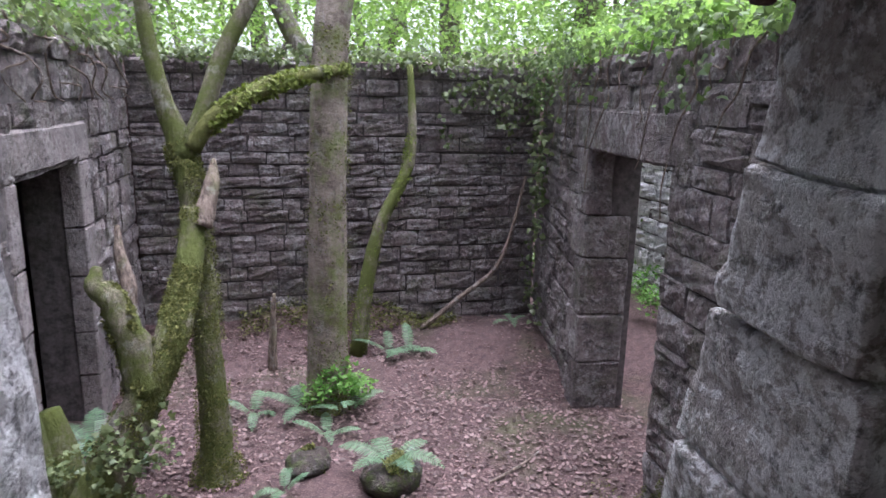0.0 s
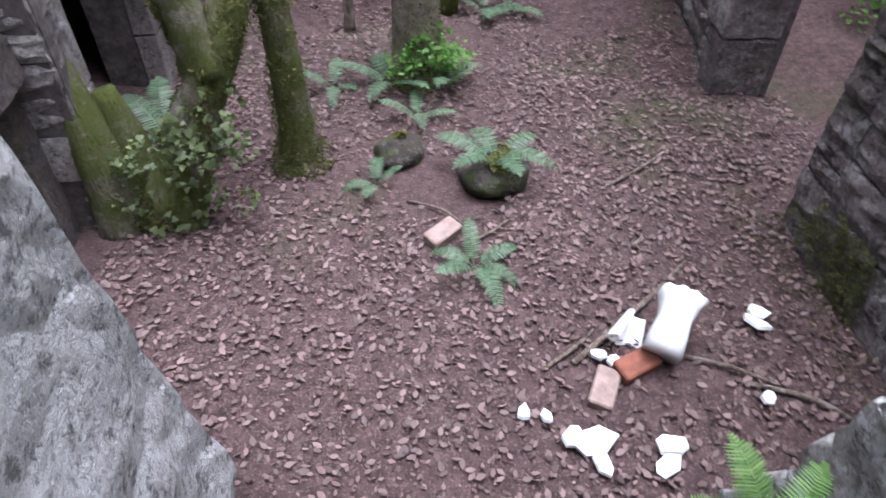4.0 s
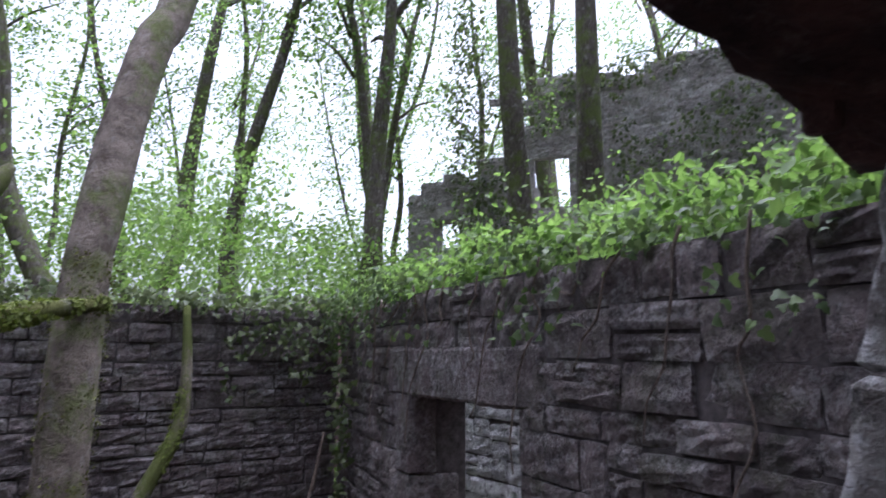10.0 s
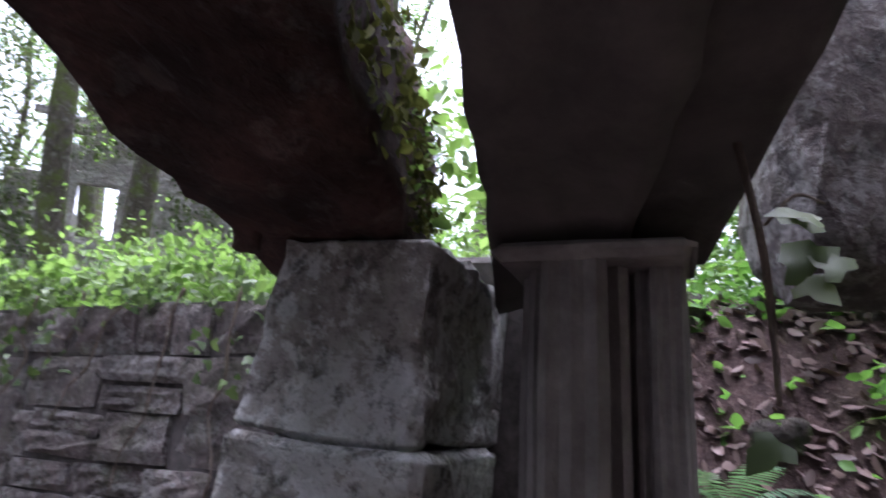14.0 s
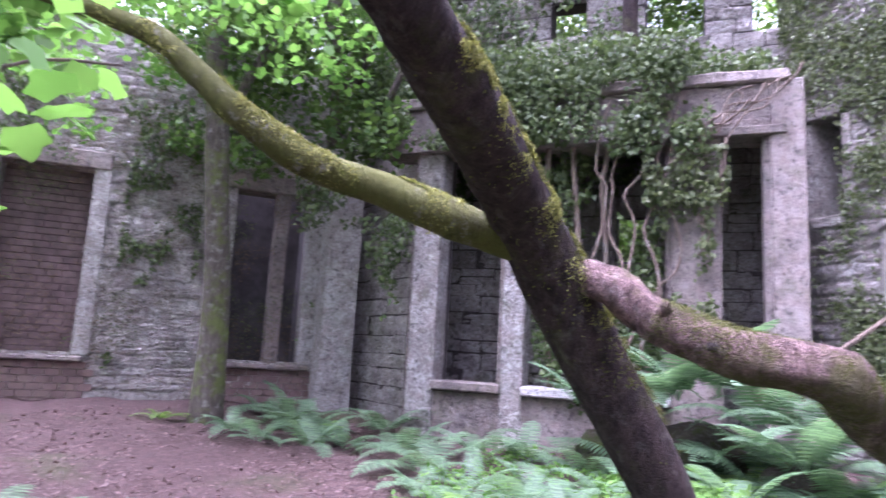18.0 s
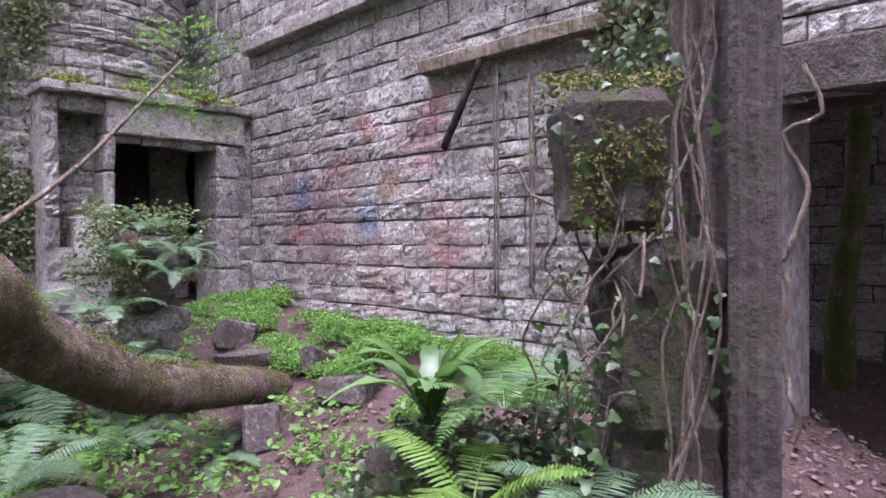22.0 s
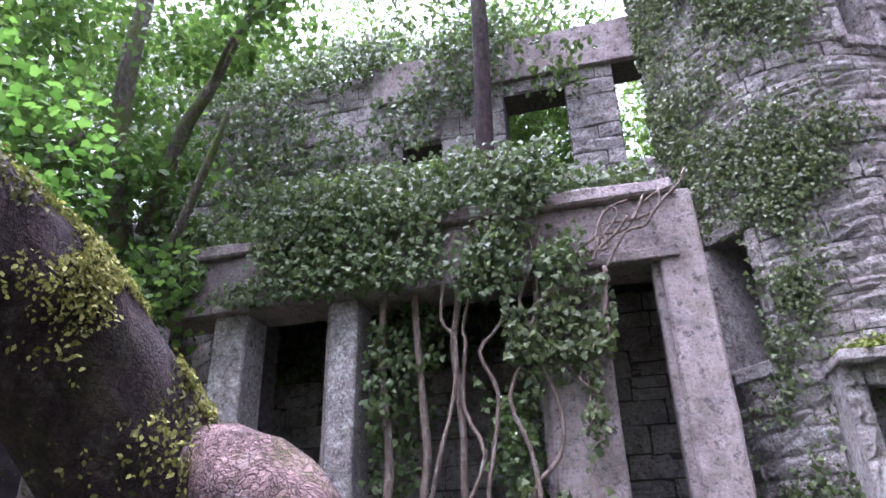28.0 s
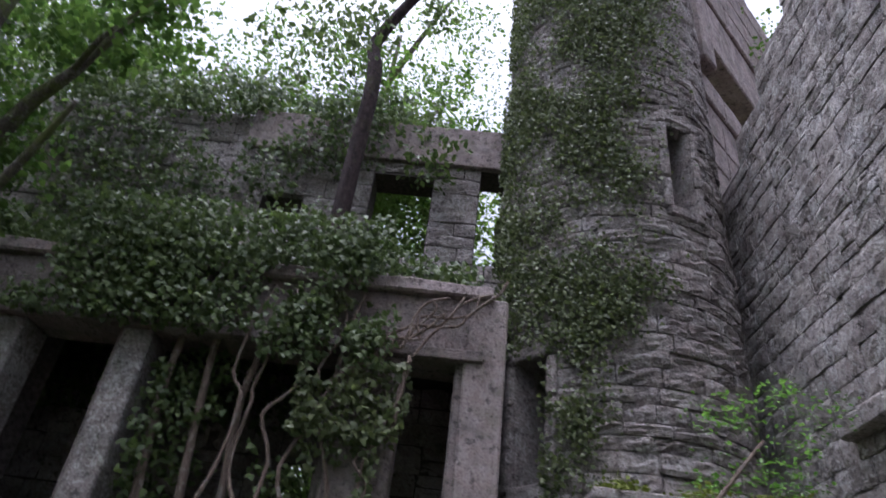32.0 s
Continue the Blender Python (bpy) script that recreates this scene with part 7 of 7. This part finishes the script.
def scatter(n, x0, x1, y0, y1, rise=(0.0, 0.1), test=None):
    out = []
    while len(out) < n:
        x, y = rb.uniform(x0, x1), rb.uniform(y0, y1)
        if test is None or test(x, y):
            out.append((x, y, gz(x, y) + rb.uniform(*rise)))
    return np.array(out)


def stuff_leaves(name, label, category, pts, size, shape, mat, nor=(0, 0, 1), spread=0.6, hang=0.0):
    c = np.mean(pts, 0)
    root = thing(name, label, category, tuple(c), "", "stuff")
    leaves(name + "_leaves", pts - c, size, shape, mat, root, "", nor, spread, hang)
    return root


stuff_leaves("bank_litter", "fallen leaves lying on the earth bank", "leaf litter", scatter(6000, 1.45, 3.4, -1.95, 0.4, (0.0, 0.03)), (0.03, 0.07), LITTER_SHAPE, M_LITTER, (-0.4, -0.4, 0.8), 0.4)
stuff_leaves("bank_weeds", "bright seedlings growing on the earth bank", "weeds", clumps(scatter(110, 1.5, 3.2, -1.8, 0.3, (0.02, 0.14)), 0.15, 30), (0.03, 0.07), OVAL_SHAPE, M_WEED)
stuff_leaves("bank_scrub", "bright green scrub behind the bank", "undergrowth", clumps([(rb.uniform(3.2, 7.0), rb.uniform(-2.6, 0.6), rb.uniform(1.6, 4.6)) for _ in range(90)], 0.5, 90), (0.05, 0.1), OVAL_SHAPE, M_GREEN)
for k in range(12):
    x, y = rb.uniform(1.6, 2.8), rb.uniform(-1.4, -0.2)
    q = rb.uniform(0.12, 0.28)
    boulder("stone_block", "broken stone half buried in the bank", (x, y, gz(x, y)), (q * 1.3, q, q * 0.8), M_MOSSYSTONE, 300 + k, k * 40)
for k in range(7):
    x, y = rb.uniform(1.7, 2.7), rb.uniform(-1.5, -0.3)
    fern((x, y, gz(x, y)), rb.uniform(0.22, 0.4), 6, M_FERNB if k % 2 else None, "small fern rooted in the bank", seed=400 + k)
boulder("hanging_stone", "dark block of masonry jutting from the pier", (1.62, -0.72, 2.1), (0.34, 0.3, 0.62), M_ROOM, 333, 20, 0.75)
hang_ivy = thing("ivy_spray", "ivy spray with large pale leaves hanging by the mullion", "ivy", (0.95, -0.48, 1.78))
tube("stem", [(0.02, 0.03, 0.12), (-0.01, 0.01, -0.05), (0.02, 0.0, -0.15), (0.01, 0.0, -0.26)], [0.007, 0.006, 0.006, 0.004], M_TWIG, hang_ivy, "", 6)
tube("stem", [(0.02, 0.0, -0.02), (0.02, -0.04, 0.02), (0.0, -0.07, 0.0)], [0.003, 0.003, 0.002], M_TWIG, hang_ivy, "", 5)
for k, (dx, dy, dz, q) in enumerate(((0.0, -0.06, -0.02, 0.055), (0.0, -0.035, -0.03, 0.05), (0.01, -0.06, -0.09, 0.065), (0.01, -0.035, -0.1, 0.045), (0.0, -0.09, -0.095, 0.045), (0.01, 0.0, -0.3, 0.05))):
    leaves("leaf", np.array([(dx, dy, dz)]), (q * 1.3, q * 1.3), IVY_SHAPE, M_IVYPALE, hang_ivy, "", (-0.7, 0.2, 0.7), 0.25, 0.4)

# ---- moss on the limbs ----
def moss_on(label, pts, rad, n, size=(0.012, 0.03), up=0.35, mat=None, seed=0, side=(0.0, 0.0)):
    """Moss tufts over the upper side of a limb along the points."""
    r = np.random.default_rng(seed)
    P = np.array(pts, float)
    seg = r.integers(0, len(P) - 1, n)
    t = r.uniform(0, 1, n)[:, None]
    c = P[seg] * (1 - t) + P[seg + 1] * t
    d = P[seg + 1] - P[seg]
    d /= np.linalg.norm(d, axis=1, keepdims=True)
    o = r.normal(size=(n, 3))
    o[:, 2] += up
    o[:, 0] += side[0]
    o[:, 1] += side[1]
    o -= d * (o * d).sum(1, keepdims=True)
    o /= np.linalg.norm(o, axis=1, keepdims=True)
    rr = np.array(rad)[seg][:, None] * (1 - t) + np.array(rad)[seg + 1][:, None] * t
    pos = c + o * rr * r.uniform(0.95, 1.14, (n, 1))
    keep = np.array([noise.noise(Vector(p) * 3.2 + Vector((seed, 0, 0))) + 0.6 * noise.noise(Vector(p) * 9) > -0.05 for p in pos])
    pos, o = pos[keep], o[keep]
    cc = pos.mean(0)
    root = thing("moss", label, "moss", tuple(cc))
    ob = leaves("moss_leaves", pos - cc, size, OVAL_SHAPE, mat or M_MOSSLEAF, root, "", o, 0.5, 0.5)
    ob["kind"] = "stuff"
    return root


moss_on("olive moss fleece on the crooked limb", LOG_PTS[2:], LOG_RAD[2:], 42000, size=(0.005, 0.013), up=0.5, mat=M_DULLMOSS, seed=1)
moss_on("thick bright moss on the side limb", LIMB_PTS[1:8], LIMB_RAD[1:8], 30000, size=(0.007, 0.018), up=1.4, mat=M_GOLDMOSS, seed=2)
moss_on("moss tufts along the leaning trunk", LEAN_PTS[1:], LEAN_RAD[1:], 12000, size=(0.008, 0.022), up=1.6, mat=M_DULLMOSS, seed=3, side=(-0.8, 0.0))
moss_on("bright moss fleece on the side of the leaning trunk", LEAN_PTS[2:], LEAN_RAD[2:], 34000, size=(0.008, 0.018), up=1.2, mat=M_GOLDMOSS, seed=14, side=(-2.4, -0.4))
moss_on("moss on the foot of the tall tree", [(0.4, 4.42, -1.0), (0.41, 4.44, -0.7), (0.44, 4.48, 0.8), (0.5, 4.6, 2.1)], [0.22, 0.175, 0.15, 0.145], 5000, mat=M_DULLMOSS, up=0.0, seed=4)
moss_on("moss on the forked tree", [(-0.4, 3.43, -1.0), (-0.4, 3.45, -0.8), (-0.42, 3.48, -0.06), (-0.45, 3.6, 0.45), (-0.5, 3.72, 1.0), (-0.56, 3.79, 1.25)], [0.19, 0.125, 0.098, 0.1, 0.098, 0.098], 14000, size=(0.008, 0.02), mat=M_DULLMOSS, up=0.2, seed=5)
moss_on("shaggy moss on the level branch", [(-0.48, 3.72, 1.22), (-0.35, 3.74, 1.4), (-0.14, 3.82, 1.55), (0.15, 4.09, 1.68), (0.6, 4.5, 1.78)], [0.055, 0.06, 0.06, 0.055, 0.04], 4500, size=(0.02, 0.045), up=0.2, seed=6)
moss_on("moss on the crooked stem", [(0.8, 5.6, -1.0), (0.9, 5.7, -0.3), (1.08, 5.8, 0.34), (1.34, 5.9, 0.8), (1.42, 6.0, 1.2)], [0.09, 0.075, 0.065, 0.06, 0.05], 2500, up=0.3, seed=7)
moss_on("moss on the leaning fork", [(-1.15, 3.05, -1.0), (-0.98, 3.06, -0.66), (-0.78, 3.08, -0.25), (-0.6, 3.18, 0.12), (-0.5, 3.38, 0.5), (-0.47, 3.55, 0.85)], [0.2, 0.135, 0.11, 0.1, 0.08, 0.07], 26000, size=(0.008, 0.022), mat=M_DULLMOSS, up=0.4, seed=8)
moss_on("shaggy moss on the broken stub", [(-0.74, 3.1, -0.15), (-0.78, 3.1, 0.1), (-0.84, 3.1, 0.28), (-0.9, 3.12, 0.42), (-0.97, 3.12, 0.5)], [0.12, 0.1, 0.085, 0.075, 0.06], 12000, size=(0.01, 0.026), mat=M_DULLMOSS, up=0.3, seed=15)

# moss and shoots in the gap between the lintels
gap_pts = [(x, -0.115 + 0.18 * x + rb.uniform(-0.015, 0.03), 2.08 - 0.22 * x + rb.uniform(0, 0.28)) for x in np.arange(0.35, 1.4, 0.01) for _ in range(8)]
stuff_leaves("lintel_moss", "moss hanging along the edge of the inner lintel", "moss", np.array(gap_pts), (0.012, 0.035), OVAL_SHAPE, M_DULLMOSS, (0.3, -0.8, 0.2), 0.6, 0.8)
stuff_leaves("lintel_weeds", "bright leaves and debris lodged between the lintels", "weeds", np.array([(rb.uniform(1.1, 1.6), 0.12 + rb.uniform(-0.08, 0.05), rb.uniform(1.9, 2.25)) for _ in range(160)]), (0.03, 0.06), OVAL_SHAPE, M_BRIGHT)
# leaves seen above the bay
stuff_leaves("overhead_leaves", "bright leaves of the tree over the bay", "foliage", clumps([(rb.uniform(2.6, 7.0), rb.uniform(-1.6, 1.4), rb.uniform(4.0, 9.0)) for _ in range(45)], 0.6, 70), (0.07, 0.14), OVAL_SHAPE, M_BRIGHT)

# plants along the ruin's court floor
stuff_leaves("court_weeds", "low bright weeds along the court floor", "weeds", clumps(scatter(560, -2.6, 2.2, -7.4, -3.1, (0.01, 0.12)), 0.13, 24, 0.6), (0.03, 0.065), OVAL_SHAPE, M_WEED)
stuff_leaves("pillar_weeds", "yellow-green seedlings below the pillar", "weeds", clumps(scatter(26, -1.5, -0.6, -3.6, -2.3, (0.05, 0.2)), 0.12, 26, 0.6), (0.025, 0.06), OVAL_SHAPE, M_BRIGHT)
stuff_leaves("mound_ivy", "dark ivy over the earth mound", "ivy", clumps([(-1.5 + 0.55 * math.cos(a) * q, -2.62 + 0.5 * math.sin(a) * q, 1.16 - 0.55 * q * q) for a in np.arange(0, 6.28, 0.3) for q in (0.4, 0.7, 0.95, 1.1)], 0.15, 50), (0.014, 0.036), IVY_SHAPE, M_GLOSSIVY)
stuff_leaves("wall_foot_moss", "brown-green moss along the wall foot", "moss", np.concatenate([scatter(700, 2.0, 2.25, 1.2, 2.9, (0.0, 0.02)), on_face(7000, (2.32, 2.9), (2.15, 1.2), -1.0, -0.6, (-1, 0.1), (0.0, 0.015), 0.25, 2.0, seed=21)]), (0.008, 0.02), OVAL_SHAPE, M_MOSS)
stuff_leaves("wall_foot_moss", "brown-green moss along the back wall foot", "moss", scatter(2200, -0.4, 2.0, 6.0, 6.38, (0.0, 0.12)), (0.02, 0.045), OVAL_SHAPE, M_DULLMOSS)
stuff_leaves("passage_weeds", "green weeds at the passage wall foot", "weeds", clumps([(rb.uniform(3.9, 4.5), rb.uniform(4.2, 7.0), -0.75 + rb.uniform(0, 0.35)) for _ in range(40)], 0.15, 30), (0.03, 0.07), OVAL_SHAPE, M_WEED)
stuff_leaves("porch_weeds", "weeds and moss round the rubble pile", "weeds", clumps([(-2.0 + rb.uniform(-0.35, 0.45), -6.3 + rb.uniform(-0.3, 0.3), 1.4 + rb.uniform(0, 0.5)) for _ in range(70)] + [(-1.62 + rb.uniform(-0.2, 0.12), -6.1 + rb.uniform(-0.2, 0.2), 0.75 + rb.uniform(0, 0.75)) for _ in range(26)], 0.12, 26), (0.02, 0.05), OVAL_SHAPE, M_IVYPALE)
stuff_leaves("dead_fronds", "brown dead fronds hanging over the rubble pile", "litter", clumps([(-2.0 + rb.uniform(-0.25, 0.3), -6.2 + rb.uniform(-0.1, 0.2), 1.2 + rb.uniform(0, 0.5)) for _ in range(13)], 0.12, 26), (0.015, 0.05), LITTER_SHAPE, M_DEADLEAF, (0, 1, 0.2), 0.6, 1.2)
stuff_leaves("facade_crown", "dark leafy crowns rising behind the rear facade", "foliage", clumps([(rb.uniform(-0.6, 6.5), rb.uniform(-12.5, -10.6), rb.uniform(8.2, 10.6)) for _ in range(75)], 0.55, 170), (0.06, 0.13), OVAL_SHAPE, M_GREEN)
stuff_leaves("gable_scrub", "green leaves beyond the upper window", "foliage", clumps([(rb.uniform(-8, -3.5), rb.uniform(-15, -12.2), rb.uniform(8, 16)) for _ in range(80)], 0.8, 110), (0.08, 0.16), OVAL_SHAPE, M_GREEN)
stuff_leaves("far_scrub", "woodland scrub beyond the court", "undergrowth", clumps([(rb.uniform(8, 16), rb.uniform(-6, 3), rb.uniform(0.8, 5.5)) for _ in range(120)], 0.8, 110), (0.08, 0.16), OVAL_SHAPE, M_GREEN)
stuff_leaves("block_moss", "dark moss and dead roots over the broken pillar block", "moss", on_face(2600, (-1.61, -2.15), (-1.45, -2.31), 1.66, 1.99, (0.7, 0.7), (-0.02, 0.025), 0.5, 7.0, seed=52), (0.005, 0.014), OVAL_SHAPE, M_DULLMOSS, (0.7, 0.7, 0.2), 0.7, 0.8)
moss_on("moss cap on the broken pillar block", [(-1.78, -2.18, 1.95), (-1.52, -2.46, 1.95)], [0.12, 0.12], 1300, size=(0.008, 0.02), mat=M_DULLMOSS, up=1.2, seed=9)
for k in range(9):
    a = creeping((-1.62 + 0.05 * (k % 4), -2.3 + 0.07 * (k % 3), 1.9 - 0.12 * (k % 3)), (-1.5 + 0.07 * (k % 3), -2.35 - 0.04 * (k % 4), 0.75 + 0.1 * (k % 5)), 0.09, 9, 0.004, 0.002, 700 + k)
    st = tube("root", a[0], a[1], M_TWIG, None, "", 6, 0.2, 3, k)
    tagged(st, "bare ivy root trailing down the broken pillar", "root", "ivy roots")
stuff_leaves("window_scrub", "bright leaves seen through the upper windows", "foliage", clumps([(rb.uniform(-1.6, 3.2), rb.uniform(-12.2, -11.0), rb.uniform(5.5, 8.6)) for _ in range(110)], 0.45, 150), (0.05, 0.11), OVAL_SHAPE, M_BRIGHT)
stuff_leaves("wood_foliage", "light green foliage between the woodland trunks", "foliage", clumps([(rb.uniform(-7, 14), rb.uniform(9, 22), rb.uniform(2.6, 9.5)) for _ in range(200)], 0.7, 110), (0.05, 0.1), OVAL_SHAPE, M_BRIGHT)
stuff_leaves("far_foliage", "green foliage deep in the wood, haze in its colour", "foliage", clumps([(d_ * math.sin(a_), d_ * math.cos(a_), z_) for d_, a_, z_ in ((rb.uniform(17, 32), rb.uniform(-0.6, 1.2), rb.uniform(2.5, 7.5)) for _ in range(190))], 1.1, 120), (0.09, 0.18), OVAL_SHAPE, M_BRIGHT)
stuff_leaves("hedge_foliage", "green thicket closing the end of the court", "foliage", clumps([(rb.uniform(11.2, 13.5), rb.uniform(-6.0, 0.5), rb.uniform(0.6, 7.5)) for _ in range(130)], 0.6, 170), (0.05, 0.11), OVAL_SHAPE, M_GREEN)
stuff_leaves("court_foliage", "dense dark leaves behind the court trees", "foliage", clumps([(rb.uniform(5.2, 9.8), rb.uniform(-12.6, -9.9), rb.uniform(6.9, 11.3)) for _ in range(150)], 0.6, 190), (0.045, 0.1), OVAL_SHAPE, M_IVY)
stuff_leaves("dead_creeper", "brown dead creeper clinging to the court facade", "creeper", on_face(16000, (9.6, -6.17), (5.1, -10.24), 0.7, 5.2, (-0.67, 0.742), (0.0, 0.06), 0.5, 1.1, seed=78), (0.012, 0.034), LITTER_SHAPE, M_DEADLEAF, (-0.67, 0.742, 0.1), 0.7, 0.9)
stuff_leaves("facade_creeper", "thin creeper and dead leaves on the court facade", "creeper", np.concatenate([on_face(14000, (10.6, -5.27), (5.1, -10.24), 0.6, 4.2, (-0.67, 0.742), (0.0, 0.05), 0.4, 0.9, seed=77)]), (0.015, 0.04), OVAL_SHAPE, M_IVYPALE, (-0.67, 0.742, 0.1), 0.6, 0.8)
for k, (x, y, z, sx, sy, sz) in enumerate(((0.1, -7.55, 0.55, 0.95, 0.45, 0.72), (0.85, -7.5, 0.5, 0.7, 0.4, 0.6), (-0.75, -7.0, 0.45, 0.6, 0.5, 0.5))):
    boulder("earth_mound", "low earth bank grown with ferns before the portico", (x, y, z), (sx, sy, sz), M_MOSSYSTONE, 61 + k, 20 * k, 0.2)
for k, (x, y, z, q) in enumerate(((-0.15, -7.45, 1.2, 1.25), (0.2, -7.3, 1.15, 1.0), (0.75, -7.35, 1.02, 0.95), (1.05, -7.3, 0.98, 0.8), (-0.55, -7.0, 0.9, 1.0), (-0.95, -6.7, 0.85, 0.95), (-0.75, -6.5, 0.7, 0.9), (0.45, -7.2, 1.05, 0.8))):
    fern((x, y, z), q, 9, None, "tall upright fern before the portico", lean=(16, 0), seed=800 + k, start=33.0 * k)
stuff_leaves("court_leaves", "light green leaves hanging over the court", "foliage", clumps([(rb.uniform(3.2, 8.2), rb.uniform(-6.8, -2.8), rb.uniform(3.9, 6.6)) for _ in range(52)], 0.5, 80, 0.6), (0.05, 0.1), MAPLE_SHAPE, M_WEED, (0, 0, 1), 0.6)
stuff_leaves("facade_bush", "green bushes against the end of the court facade", "foliage", clumps([(rb.uniform(8.6, 10.8), rb.uniform(-6.3, -3.6), rb.uniform(0.5, 4.8)) for _ in range(45)], 0.45, 100), (0.04, 0.085), OVAL_SHAPE, M_IVYPALE)
# debris and seedlings on the bay floor beside the pier
for k in range(46):
    x, y = rb.uniform(0.85, 1.24), rb.uniform(-0.4, 0.3)
    q = rb.uniform(0.012, 0.045)
    boulder("rubble_stone", "small broken stone on the bay floor", (x, y, gz(x, y) + q * 0.3), (q * 1.4, q, q * 0.8), M_ROUGH, 520 + k, k * 40)
stuff_leaves("bay_weeds", "tiny green seedlings on the bay floor", "weeds", clumps(scatter(12, 0.85, 1.2, -0.3, 0.35, (0.01, 0.04)), 0.05, 9), (0.015, 0.035), OVAL_SHAPE, M_WEED)
stuff_leaves("bay_litter", "dead leaves on the bay floor and sill", "leaf litter", scatter(420, -0.9, 1.24, -0.9, 0.4, (0.004, 0.02)), (0.02, 0.05), LITTER_SHAPE, M_LITTER, (0, 0, 1), 0.35)
moss_on("moss at the foot of the window pier", [(1.25, 0.1, 0.02), (1.2, 0.35, 0.0), (1.25, 0.6, -0.05)], [0.08, 0.1, 0.08], 2600, mat=M_DULLMOSS, up=0.6, seed=11)
moss_on("moss over the fern mound", [(0.66, 3.1, -0.95), (0.82, 3.2, -0.95)], [0.15, 0.15], 3500, mat=M_DULLMOSS, up=0.8, seed=12)
moss_on("moss over the small stone", [(0.14, 3.42, -0.97), (0.26, 3.48, -0.97)], [0.12, 0.12], 2200, mat=M_DULLMOSS, up=0.8, seed=13)
# twiggy ivy over the foot of the leaning fork
stuff_leaves("fork_ivy", "ivy and seedlings round the leaning fork", "ivy", clumps([(-1.05 + rb.uniform(-0.25, 0.45), 3.0 + rb.uniform(-0.2, 0.1), -0.95 + rb.uniform(0, 0.6)) for _ in range(17)], 0.09, 30), (0.02, 0.045), IVY_SHAPE, M_IVYPALE)
stuff_leaves("high_canopy", "leafy canopy high above the rear facade", "foliage", clumps([(rb.uniform(-3, 10), rb.uniform(-19, -13), rb.uniform(10.5, 17)) for _ in range(95)], 0.9, 110), (0.07, 0.14), OVAL_SHAPE, M_GREEN)
# ivy, moss and dead leaves over the stone ledge
stuff_leaves("ledge_ivy", "creeping ivy and moss over the stone ledge", "ivy", clumps([(rb.uniform(-2.15, -1.5), rb.uniform(1.9, 2.95), 0.25 + rb.uniform(0.0, 0.06)) for _ in range(34)], 0.09, 30, 0.4), (0.015, 0.038), IVY_SHAPE, M_IVYPALE)
stuff_leaves("ledge_litter", "dead leaves caught on the stone ledge", "leaf litter", np.array([(rb.uniform(-2.15, -1.45), rb.uniform(1.75, 2.95), 0.225 + rb.uniform(0.0, 0.015)) for _ in range(240)]), (0.02, 0.05), LITTER_SHAPE, M_LITTER, (0, 0, 1), 0.35)
